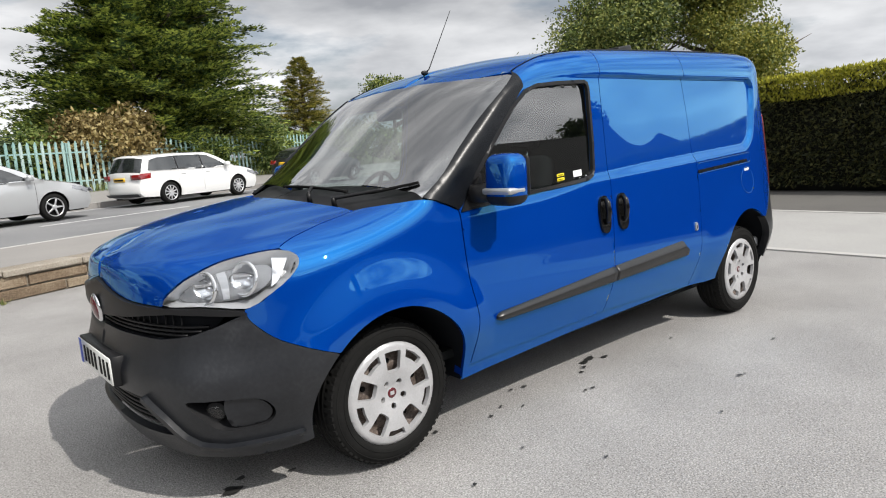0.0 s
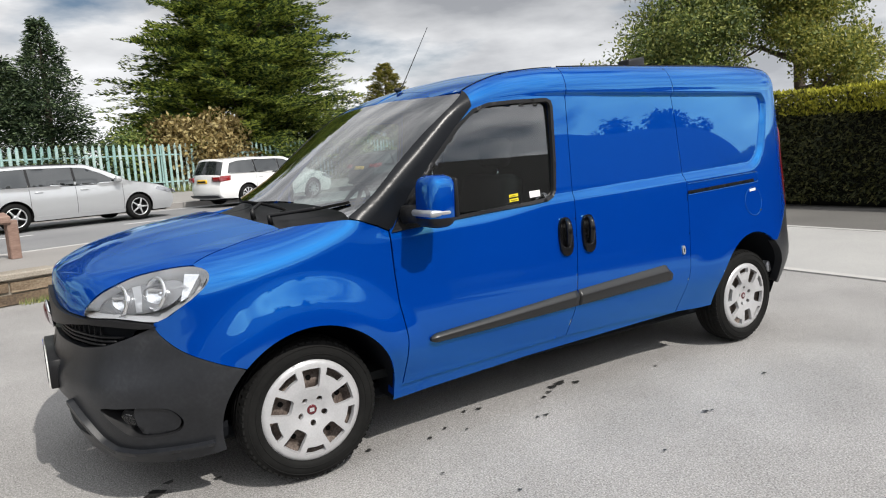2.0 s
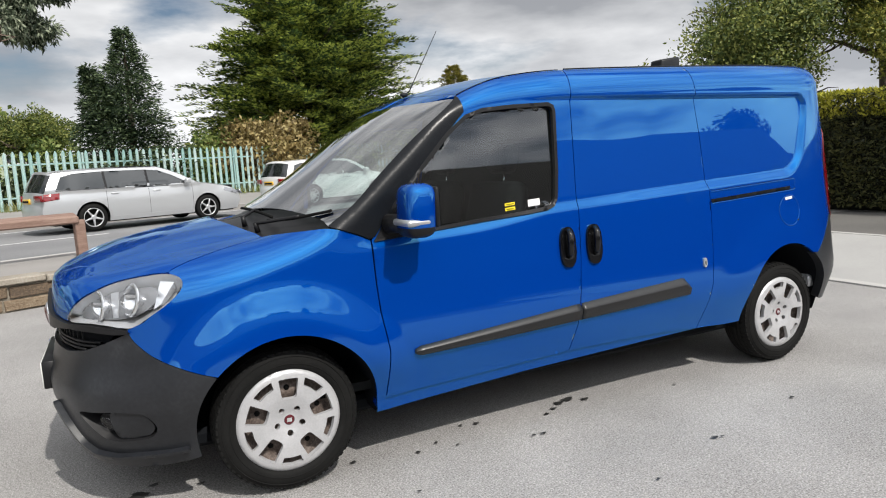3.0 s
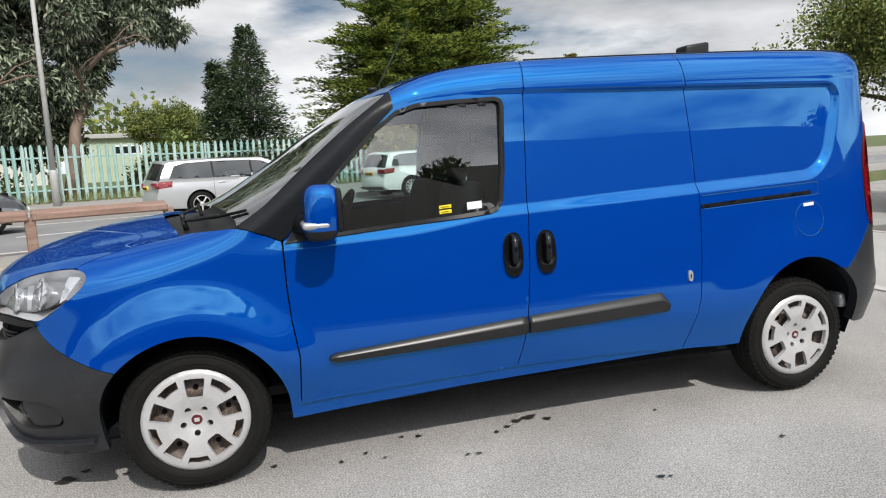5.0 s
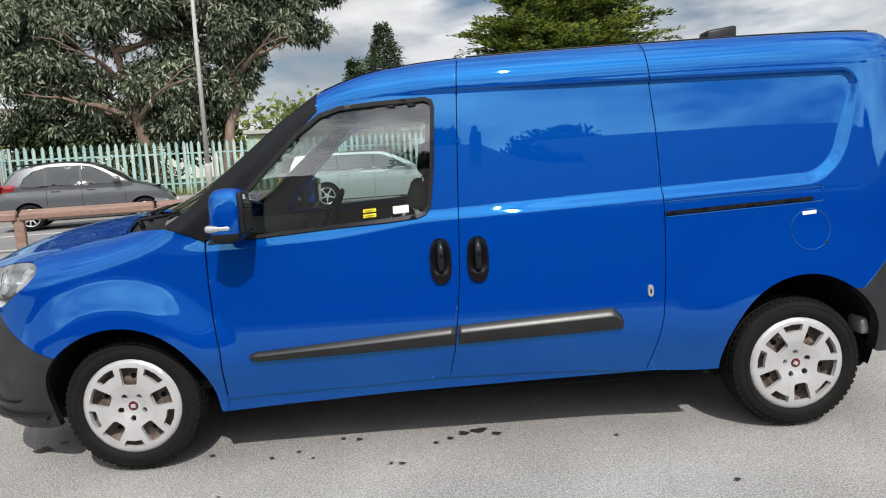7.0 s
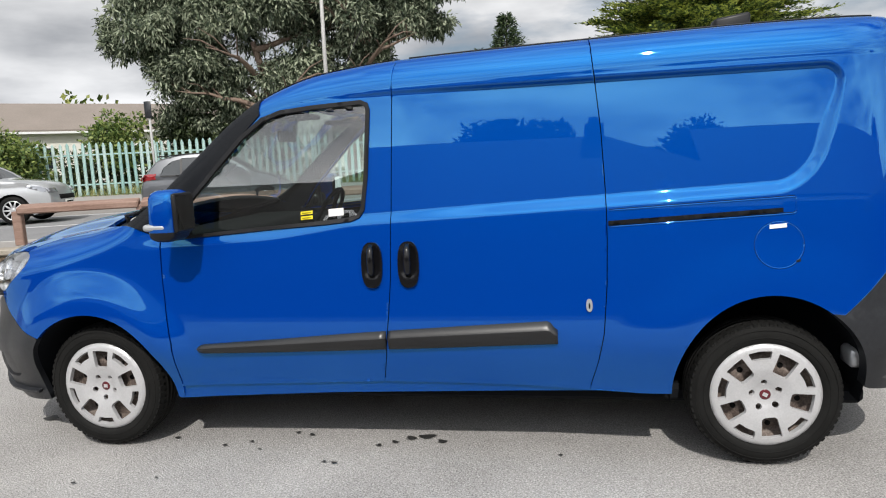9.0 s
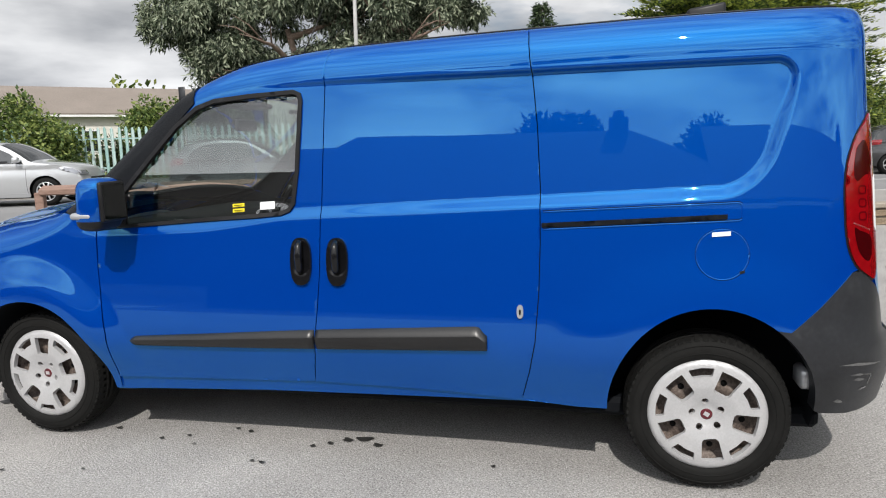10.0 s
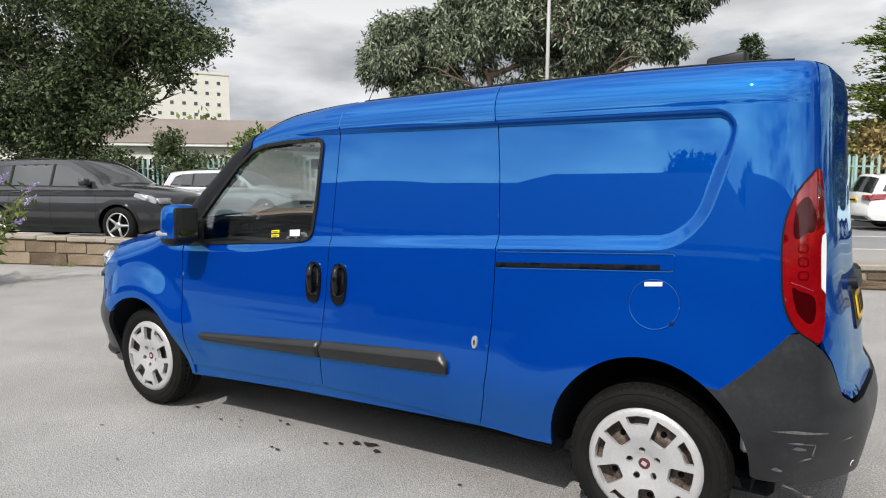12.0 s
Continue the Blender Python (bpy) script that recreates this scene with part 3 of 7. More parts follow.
def body_at(a, s):
    """A place on the van's skin: a metres along its outline; s is the height up to the rounding, then goes in to the middle line over one unit."""
    x, y, nx, ny = plan_at(a)
    zs = interp(a, Z_ROUND)
    z = min(s, zs)
    d = inset(a, z)
    px, py = x - nx * d, y - ny * d
    if s <= zs:
        return Vector((px, py, z))
    w = min(s - zs, 1.0)
    zt, mx, rh, ru = interp(a, Z_TOP), interp(a, MID_X), interp(a, ARC_IN), interp(a, ARC_UP)
    ta = min(0.9, rh * 1.35)
    if w < ta:
        th = w / ta * math.pi / 2
        h, rise = rh * (1 - math.cos(th)), ru * math.sin(th)
    else:
        k = (w - ta) / (1 - ta)
        h, rise = rh + (1 - rh) * k, ru + (1 - ru) * (1 - (1 - k) ** 2)
    return Vector((px + (mx - px) * h, py + (VC - py) * h, zs + (zt - zs) * rise))

# ---- the van, part by part ----
from mathutils.geometry import delaunay_2d_cdt


def inside(poly, pts):
    """Which points lie inside a polygon."""
    px, pz = pts[:, 0], pts[:, 1]
    hit = np.zeros(len(pts), bool)
    for (x0, z0), (x1, z1) in zip(poly, poly[1:] + poly[:1]):
        if z0 != z1:
            hit ^= ((z0 > pz) != (z1 > pz)) & (px < (x1 - x0) * (pz - z0) / (z1 - z0) + x0)
    return hit


def dense(poly, step):
    out = []
    for (x0, z0), (x1, z1) in zip(poly, poly[1:] + poly[:1]):
        n = max(1, round(math.hypot(x1 - x0, z1 - z0) / step))
        out += [(x0 + (x1 - x0) * k / n, z0 + (z1 - z0) * k / n) for k in range(n)]
    return out


def flowing(pts, closed=False, per=5):
    """A smooth line through points."""
    out, n = [], len(pts)
    for i in range(n if closed else n - 1):
        p0, p1, p2, p3 = (Vector(pts[k % n] if closed else pts[min(max(k, 0), n - 1)]) for k in (i - 1, i, i + 1, i + 2))
        for k in range(per):
            t = k / per
            q = 0.5 * (2 * p1 + (p2 - p0) * t + (2 * p0 - 5 * p1 + 4 * p2 - p3) * t * t + (3 * p1 - p0 - 3 * p2 + p3) * t ** 3)
            out.append(tuple(q))
    if not closed:
        out.append(tuple(pts[-1]))
    return out


def sheet(poly, place, holes=(), step=0.03, lift=0.0, rim=0.016, relax=0, fine=None):
    """A skin over a polygon (with holes) of the plane, carried onto a surface by place(a, s), with a turned-in rim.
    relax: how often the inner part is eased, so that highlights run evenly. fine: says where the mesh is to be three times as fine."""
    loops = [dense(poly, step)] + [dense(h, step) for h in holes]
    verts, edges = [], []
    for lp in loops:
        base = len(verts)
        verts += lp
        edges += [(base + k, base + (k + 1) % len(lp)) for k in range(len(lp))]
    xs, zs = [p[0] for p in poly], [p[1] for p in poly]
    gx, gz = np.meshgrid(np.arange(min(xs), max(xs), step), np.arange(min(zs), max(zs), step))
    pts = np.stack([gx.ravel(), gz.ravel()], 1)
    if fine:
        gx, gz = np.meshgrid(np.arange(min(xs), max(xs), step / 3), np.arange(min(zs), max(zs), step / 3))
        more = np.stack([gx.ravel(), gz.ravel()], 1)
        sharp = np.array([bool(fine(a, z)) for a, z in more.tolist()])
        pts = np.concatenate([pts[[not fine(a, z) for a, z in pts.tolist()]], more[sharp]])
    ok = inside(loops[0], pts)
    for lp in loops[1:]:
        ok &= ~inside(lp, pts)
    pts = pts[ok]
    rim_pts = np.array(verts)
    if len(pts):
        near = np.full(len(pts), 9.0)
        for k in range(0, len(rim_pts), 200):
            near = np.minimum(near, np.linalg.norm(pts[:, None] - rim_pts[None, k:k + 200], axis=2).min(1))
        pts = pts[near > step * (0.2 if fine else 0.55)]
    all_v = [Vector(v) for v in verts] + [Vector(p) for p in pts.tolist()]
    ov, oe, of, *_ = delaunay_2d_cdt(all_v, edges, [], 0, 1e-6)
    cen = np.array([[sum(ov[i].x for i in f) / len(f), sum(ov[i].y for i in f) / len(f)] for f in of])
    keep = inside(loops[0], cen)
    for lp in loops[1:]:
        keep &= ~inside(lp, cen)
    bm = bmesh.new()
    e = 0.004

    def normal(a, s):
        du = place(a + e, s) - place(a - e, s)
        dv = place(a, s + e) - place(a, s - e)
        n = du.cross(dv)
        return n.normalized() if n.length > 1e-12 else Vector((0, -1, 0))

    bv = []
    for v in ov:
        p = place(v.x, v.y)
        if lift:
            p = p + normal(v.x, v.y) * lift
        bv.append(bm.verts.new(p))
    for f, k in zip(of, keep):
        if k:
            vs = [bv[i] for i in f]
            x, z = [ov[i].x for i in f], [ov[i].y for i in f]
            area = sum(x[i] * z[(i + 1) % 3] - x[(i + 1) % 3] * z[i] for i in range(3))
            try:
                bm.faces.new(vs if area > 0 else vs[::-1])
            except ValueError:
                pass
    bm.verts.index_update()
    if relax:
        loose = [v for v in bm.verts if v.link_faces and not any(len(ed.link_faces) == 1 for ed in v.link_edges)]
        for _ in range(relax):
            bmesh.ops.smooth_vert(bm, verts=loose, factor=0.5, use_axis_x=True, use_axis_y=True, use_axis_z=True)
    if rim:
        deep = {}
        idx = {v: i for i, v in enumerate(bv)}
        for ed in [ed for ed in bm.edges if len(ed.link_faces) == 1]:
            lp = ed.link_faces[0].loops
            l = next(l for l in lp if l.edge == ed)
            a, b = l.vert, l.link_loop_next.vert
            for v in (a, b):
                if v not in deep:
                    q = ov[idx[v]]
                    deep[v] = bm.verts.new(v.co - normal(q.x, q.y) * rim)
            bm.faces.new((b, a, deep[a], deep[b]))
            ed.smooth = False
    for v in [v for v in bm.verts if not v.link_faces]:
        bm.verts.remove(v)
    return bm


def mirrored(bm, c=VC):
    """The same on the other side of the middle line."""
    b2 = bm.copy()
    for v in b2.verts:
        v.co.y = 2 * c - v.co.y
    bmesh.ops.reverse_faces(b2, faces=b2.faces[:])
    return b2


def both(bm):
    """One mesh over both sides of the middle line."""
    b2 = mirrored(bm)
    merge_bm(bm, b2)
    bmesh.ops.remove_doubles(bm, verts=bm.verts[:], dist=0.0012)
    return bm


def arch(cx, cz, rx, rz, a0, a1, n=26):
    """Points round a wheel, by angles in degrees from straight back, over the top."""
    return [(cx + rx * math.cos(radians(a0 + (a1 - a0) * k / n)), cz + rz * math.sin(radians(a0 + (a1 - a0) * k / n))) for k in range(n + 1)]


def oval(cx, cz, rx, rz, n=28, e=2.6):
    out = []
    for k in range(n):
        c, s = math.cos(2 * math.pi * k / n), math.sin(2 * math.pi * k / n)
        out.append((cx + rx * math.copysign(abs(c) ** (2 / e), c), cz + rz * math.copysign(abs(s) ** (2 / e), s)))
    return out


M["glass"] = glass_mat("clear_car_glass", (0.76, 0.87, 0.85), base=0.12)
M["screen"] = glass_mat("windscreen_glass", (0.80, 0.90, 0.87), base=0.42)
M["lens"] = glass_mat("clear_lamp_lens", (0.95, 0.96, 0.97), base=0.05)
M["shell"] = node_mat("dark_inner_body", (0.006, 0.007, 0.009), 0.8, spec=0.1)
M["trim"] = varied("satin_black_trim", [(0.008, 0.008, 0.009), (0.014, 0.014, 0.015)], 8, 200, (0.34, 0.46), 0.1, 400, 0.001, spec=0.25)
M["pillar"] = varied("satin_charcoal_pillar", [(0.004, 0.005, 0.007), (0.009, 0.010, 0.012)], 8, 400, (0.22, 0.32), 0.12, 500, 0.001, spec=0.2)
M["rubber"] = varied("tyre_rubber", [(0.006, 0.006, 0.006), (0.013, 0.013, 0.0125)], 9, 60, (0.65, 0.85), 0.2, 200, 0.002, spec=0.12)
M["silver"] = varied("silver_wheel_trim", [(0.40, 0.40, 0.41), (0.50, 0.50, 0.51)], 12, 150, (0.3, 0.45), 0.05, 300, 0.001, metal=0.25, coat=0.3)
M["steel"] = varied("rusty_steel_rim", [(0.04, 0.03, 0.025), (0.12, 0.092, 0.078), (0.22, 0.18, 0.155)], 30, 120, (0.5, 0.8), 0.3, 200, 0.002)
M["chrome"] = node_mat("chrome", (0.8, 0.8, 0.82), 0.12, 1.0)
M["reflector"] = varied("lamp_reflector", [(0.75, 0.76, 0.78), (0.85, 0.86, 0.88)], 20, 90, (0.12, 0.25), 0.1, 50, 0.002, metal=0.85)
M["lampgrey"] = node_mat("grey_lamp_bezel", (0.45, 0.46, 0.48), 0.3, 0.5)
M["cabin"] = varied("dark_cabin_plastic", [(0.005, 0.006, 0.0065), (0.011, 0.012, 0.0125)], 8, 150, (0.6, 0.8), 0.2, 300, 0.002, spec=0.12)
M["fabric"] = varied("dark_seat_cloth", [(0.005, 0.006, 0.0065), (0.012, 0.013, 0.014)], 12, 200, (0.85, 0.95), 0.4, 500, 0.002, spec=0.08)
M["redlens"] = varied("red_lamp_lens", [(0.14, 0.001, 0.003), (0.27, 0.003, 0.006)], 3, 30, (0.06, 0.12), 0.15, 40, 0.003, coat=1.0)
M["reddark"] = node_mat("dark_red_lamp", (0.035, 0.0006, 0.0015), 0.12, 0.0, 0.3, 0.2)
M["white"] = node_mat("white_plastic", (0.75, 0.76, 0.76), 0.35)
M["yellow"] = node_mat("yellow_label", (0.75, 0.62, 0.02), 0.5)
M["plate_w"] = node_mat("white_plate", (0.72, 0.73, 0.70), 0.3, 0, 0.5)
M["plate_y"] = node_mat("yellow_plate", (0.70, 0.42, 0.02), 0.3, 0, 0.5)
M["ink"] = node_mat("black_ink", (0.005, 0.005, 0.005), 0.7, spec=0.15)
M["badge_red"] = node_mat("red_badge", (0.10, 0.008, 0.014), 0.25, 0.2, 1.0)

van = tagged(new("delivery_van"), "blue long panel van with black bumpers and silver wheel trims, parked", "van")

ARCH_F = (0.005, 0.305, 0.392, 0.395)
ARCH_R = (3.11, 0.325, 0.385, 0.430)
GAP = 0.0021
LAMP = flowing([(-0.965, 0.828), (-0.86, 0.918), (-0.76, 0.975), (-0.635, 1.035), (-0.49, 1.066), (-0.41, 1.060), (-0.372, 1.018), (-0.385, 0.955), (-0.455, 0.880), (-0.535, 0.825), (-0.605, 0.797), (-0.78, 0.82)], True, 3)
FENDER_LINE = flowing([(-0.612, 0.792), (-0.588, 0.745), (-0.505, 0.675), (-0.405, 0.628), (-0.292, 0.585)])
HOOD_LINE = flowing([(-0.417, 1.078), (-0.33, 1.143), (-0.20, 1.203), (-0.10, 1.226), (-0.018, 1.248)])
WINDOW = [(0.445, 1.052), (0.72, 1.074), (0.975, 1.092), (1.236, 1.107), (1.35, 1.117), (1.385, 1.13), (1.405, 1.16), (1.424, 1.30), (1.443, 1.59), (1.437, 1.612), (1.415, 1.622), (1.2, 1.613),
          (1.04, 1.600), (0.95, 1.572), (0.845, 1.495), (0.69, 1.340), (0.55, 1.195)]


def grown(poly, d):
    """A polygon grown outwards by d."""
    out, n = [], len(poly)
    area = sum(poly[i][0] * poly[(i + 1) % n][1] - poly[(i + 1) % n][0] * poly[i][1] for i in range(n))
    sg = 1 if area > 0 else -1
    for i in range(n):
        (x0, z0), (x1, z1), (x2, z2) = poly[i - 1], poly[i], poly[(i + 1) % n]
        n1, n2 = Vector((z1 - z0, x0 - x1)).normalized(), Vector((z2 - z1, x1 - x2)).normalized()
        m = (n1 + n2)
        m = m / max(0.5, m.length_squared / 2)
        out.append((x1 + sg * d * m.x, z1 + sg * d * m.y))
    return out


def side_pair(name, bm, mat, label="", parent_pair=(None, None)):
    """A part on the kerb side and its twin on the road side."""
    twin = mirrored(bm)
    near = part(name, bm, mat, parent_pair[0] or van, label)
    far = part(name, twin, mat, parent_pair[1] or van, label)
    return near, far


# fenders, doors and flanks
fender = (arch(*ARCH_F, 136, 4) + [(0.40, 0.262), (0.432 - GAP, 0.262), (0.440 - GAP, 0.33), (0.447 - GAP, 0.56), (0.425 - GAP, 0.72), (0.416 - GAP, 0.86), (0.412 - GAP, 1.05),
          (0.36, 1.075), (0.25, 1.118), (0.15, 1.160), (0.06, 1.205), (0.02, 1.232)] + HOOD_LINE[::-1] + LAMP[15:25] + [(-0.538, 0.818), (-0.609, 0.792)] + FENDER_LINE[1:])
side_pair("front_fender", sheet(fender, body_at, step=0.013, relax=4), M["blue"])
DOOR_F = [(0.432, 0.325), (0.8, 0.338), (1.2, 0.352), (1.462 - GAP, 0.362), (1.49 - GAP, 0.5), (1.512 - GAP, 0.68), (1.528 - GAP, 0.85), (1.536 - GAP, 1.05), (1.541 - GAP, 1.2), (1.553 - GAP, 1.5), (1.56 - GAP, 1.68), (1.565 - GAP, 1.875),
          (1.4, 1.862), (1.25, 1.832), (1.098, 1.797), (0.99, 1.765), (0.93, 1.735), (0.935, 1.60), (0.838, 1.508), (0.682, 1.352), (0.542, 1.206), (0.440, 1.075), (0.418, 1.05), (0.420, 0.86), (0.429, 0.72), (0.451, 0.56), (0.444, 0.34)]
door_near, door_far = side_pair("front_door", sheet(DOOR_F, body_at, [WINDOW], 0.018, fine=near_crease), M["blue"])
SEAM2 = [(2.383, 0.33), (2.39, 0.36), (2.42, 0.47), (2.445, 0.60), (2.460, 0.80), (2.465, 1.0), (2.463, 1.2), (2.450, 1.45), (2.430, 1.65), (2.408, 1.80), (2.39, 1.885)]
slide_near, slide_far = side_pair("sliding_door", sheet([(1.462 + GAP, 0.362), (1.8, 0.358), (2.1, 0.350)] + [(x - GAP, z) for x, z in SEAM2] +
    [(2.1, 1.887), (1.8, 1.882), (1.565 + GAP, 1.877), (1.56 + GAP, 1.68), (1.553 + GAP, 1.5), (1.541 + GAP, 1.2), (1.536 + GAP, 1.05), (1.528 + GAP, 0.85), (1.512 + GAP, 0.68), (1.49 + GAP, 0.5)], body_at, step=0.017, fine=near_crease), M["blue"])
TAIL = flowing([(3.775, 1.447), (3.682, 1.424), (3.610, 1.352), (3.573, 1.24), (3.570, 1.10), (3.581, 0.99), (3.616, 0.914), (3.673, 0.872), (3.722, 0.864), (3.752, 1.0), (3.774, 1.25)], True, 3)
REAR_BUMPER_LINE = [(3.375, 0.672), (3.477, 0.763), (3.602, 0.886)]
quarter = ([(x + GAP, z) for x, z in SEAM2[::-1]] + [(2.6, 0.318)] + arch(*ARCH_R, 181, 54) + REAR_BUMPER_LINE +
           TAIL[19:2:-1] + [(3.784, 1.452), (3.794, 1.6), (3.79, 1.75), (3.775, 1.89), (3.5, 1.895), (3.0, 1.892)])
side_pair("rear_quarter_panel", sheet(quarter, body_at, step=0.017, fine=near_crease), M["blue"])
# sill, roof, hood
side_pair("sill", sheet([(0.40, 0.252), (1.2, 0.292), (2.1, 0.315), (2.7, 0.325), (2.7, 0.355), (2.383, 0.345), (2.1, 0.365), (1.8, 0.373), (1.46, 0.377), (1.2, 0.367), (0.8, 0.353), (0.43, 0.340), (0.40, 0.30)], body_at, step=0.03, lift=-0.009, rim=0.05), M["blue"])
roof_edge = [(1.0, 1.772), (1.10, 1.803), (1.25, 1.838), (1.4, 1.868), (1.565, 1.885), (2.0, 1.892), (2.39, 1.893), (3.0, 1.899), (3.5, 1.902), (3.84, 1.898), (4.1, 1.90), (4.4, 1.90)]


def centre_of(a):
    return interp(a, Z_ROUND) + 1.0


part("roof", both(sheet(roof_edge + [(A_REAR, 1.90), (A_REAR, 2.69), (3.9, centre_of(3.9)), (3.2, centre_of(3.2)), (2.4, centre_of(2.4)), (1.6, centre_of(1.6)), (1.1, centre_of(1.1)), (0.80, centre_of(0.8)), (0.825, 2.1), (0.86, 1.90), (0.93, 1.745)], body_at, step=0.035, rim=0.01)), M["blue"], van)
hood_front = flowing([(-0.968, 0.820), (-1.11, 0.828), (-1.24, 0.842), (-1.36, 0.868), (-1.46, 0.895), (A_FRONT, 0.91)])
HOOD_REAR = flowing([(-0.018, 1.256), (-0.03, 1.33), (-0.07, 1.46), (-0.135, 1.74), (-0.16, centre_of(-0.16))])
hood = HOOD_LINE[:1] + [(x, z + 0.007) for x, z in HOOD_LINE[1:]] + HOOD_REAR[1:] + [(-0.4, centre_of(-0.4)), (-0.9, centre_of(-0.9)), (A_FRONT, centre_of(A_FRONT))] + hood_front[::-1] + [(x - 0.002, z + 0.010) for x, z in LAMP[1:15]]
part("hood", both(sheet(hood, body_at, step=0.024, relax=10)), M["blue"], van)
# cowl, windscreen and pillars
GLASS_LOW = flowing([(0.235, 1.135), (0.215, 1.25), (0.16, 1.45), (0.09, 1.72), (0.03, centre_of(0.03))])
part("cowl", both(sheet([(0.06, 1.200), (0.01, 1.235)] + HOOD_REAR + [(x + 0.03, z) for x, z in GLASS_LOW[::-1]] + [(0.2, 1.15)], body_at, step=0.03, lift=-0.030, rim=0.02)), M["trim"], van)
GLASS_TOP = [(0.80, centre_of(0.8)), (0.825, 2.1), (0.86, 1.90), (0.915, 1.70)]
SCREEN_SIDE = flowing([(0.915, 1.70), (0.842, 1.630), (0.658, 1.482), (0.503, 1.344), (0.352, 1.204), (0.235, 1.135)])
screen = part("windscreen", both(sheet(GLASS_LOW + GLASS_TOP + SCREEN_SIDE[1:-1], body_at, step=0.03, rim=0.0, relax=10)), M["screen"], van)
screen.visible_shadow = False
side_pair("windscreen_pillar", sheet(SCREEN_SIDE[::-1] + [(0.93, 1.73), (0.937, 1.598), (0.840, 1.506), (0.684, 1.350), (0.544, 1.204), (0.437, 1.07), (0.408, 1.055), (0.36, 1.08), (0.25, 1.12)], body_at, step=0.02, lift=0.007), M["pillar"], "satin charcoal windscreen pillar")
SEAL_OUT = grown(WINDOW, 0.014)
side_pair("window_seal", sheet(SEAL_OUT, body_at, [grown(WINDOW, -0.004)], 0.02, 0.009, 0.02), M["trim"], parent_pair=(door_near, door_far))
for g in side_pair("door_glass", sheet(WINDOW, lambda a, s: body_at(a, s) + Vector((0, 0.004 + 0.024 * (s - 1.05), 0)), step=0.03, rim=0), M["glass"], parent_pair=(door_near, door_far)):
    g.visible_shadow = False
side_pair("mirror_corner", sheet([(0.437, 1.05), (0.575, 1.062), (0.572, 1.205), (0.555, 1.20)], body_at, step=0.02, lift=0.011), M["trim"], parent_pair=(door_near, door_far))
# an inner shell, so that the gaps are dark and the load space is closed
shell = [(-0.30, 0.60), (-0.50, 0.74), (-0.36, 1.05), (0.05, 1.2), (0.43, 1.06)] + [(x, z) for x, z in grown(WINDOW, 0.03)[1:8]] + [(1.46, 1.62), (1.5, 1.88), (2.5, 1.89), (3.74, 1.88), (3.74, 0.9), (3.58, 0.86), (3.38, 0.66)] + arch(3.11, 0.325, 0.40, 0.445, 54, 179) + [(2.6, 0.33), (0.44, 0.31)] + arch(*ARCH_F, 4, 132)
side_pair("inner_shell", sheet(shell, body_at, step=0.06, lift=-0.022, rim=0), M["shell"])

# ---- bumpers, grille, lamps ----
def offset_place(depth):
    """The body surface, sunk by a depth."""
    def at(a, s):
        e = 0.004
        du, dv = body_at(a + e, s) - body_at(a - e, s), body_at(a, s + e) - body_at(a, s - e)
        n = du.cross(dv)
        return body_at(a, s) - (n.normalized() * depth if n.length > 1e-12 else Vector((0, 0, 0)))
    return at


BUMPER_TOP = [(A_FRONT, 0.690), (-1.34, 0.690), (-1.137, 0.690), (-1.0, 0.686), (-0.84, 0.704), (-0.728, 0.735), (-0.615, 0.775)]
INTAKE = [(A_FRONT, 0.455), (-1.24, 0.458), (-1.11, 0.452), (-1.0, 0.375), (-0.935, 0.305), (-1.05, 0.296), (-1.25, 0.292), (A_FRONT, 0.292)]
FOG = flowing([(-0.875, 0.455), (-0.79, 0.462), (-0.66, 0.462), (-0.575, 0.445), (-0.535, 0.39), (-0.565, 0.345), (-0.65, 0.332), (-0.755, 0.338), (-0.82, 0.39)], True, 4)
bumper_half = ([(A_FRONT, 0.215), (-1.25, 0.212), (-1.05, 0.205), (-0.82, 0.205), (-0.62, 0.20), (-0.42, 0.215)] + arch(*ARCH_F, 192, 137, 12)[0:] +
               [(x - 0.001, z - 0.0025) for x, z in FENDER_LINE[::-1]] + BUMPER_TOP[::-1] + [(A_FRONT, 0.455)] + INTAKE[1:] + [])
front_bumper = part("front_bumper", both(sheet(bumper_half, body_at, [FOG], 0.024, rim=0.03)), M["blackplastic"], van, "worn black plastic front bumper")


def bucket(poly, depth, shrink, mat_name, name, parent_pair, step=0.03, place=body_at):
    """A recess behind an opening: walls that run in to a smaller back."""
    inner = grown(poly, -shrink)
    bm = bmesh.new()
    deep = offset_place(depth)
    o, i = dense(poly, step), None
    n = len(poly)
    k_of = [max(1, round(math.hypot(poly[(k + 1) % n][0] - poly[k][0], poly[(k + 1) % n][1] - poly[k][1]) / step)) for k in range(n)]
    ip = []
    for k in range(n):
        (x0, z0), (x1, z1) = inner[k], inner[(k + 1) % n]
        ip += [(x0 + (x1 - x0) * q / k_of[k], z0 + (z1 - z0) * q / k_of[k]) for q in range(k_of[k])]
    ov, iv = [bm.verts.new(body_at(*p)) for p in o], [bm.verts.new(deep(*p)) for p in ip]
    for k in range(len(o)):
        j = (k + 1) % len(o)
        bm.faces.new((ov[k], ov[j], iv[j], iv[k]))
    merge_bm(bm, sheet(inner, deep, step=step, rim=0))
    bmesh.ops.recalc_face_normals(bm, faces=bm.faces[:])
    return side_pair(name, bm, M[mat_name], parent_pair=parent_pair)


fog_near, fog_far = bucket(FOG, 0.080, 0.02, "trim", "fog_lamp_recess", (front_bumper, front_bumper))


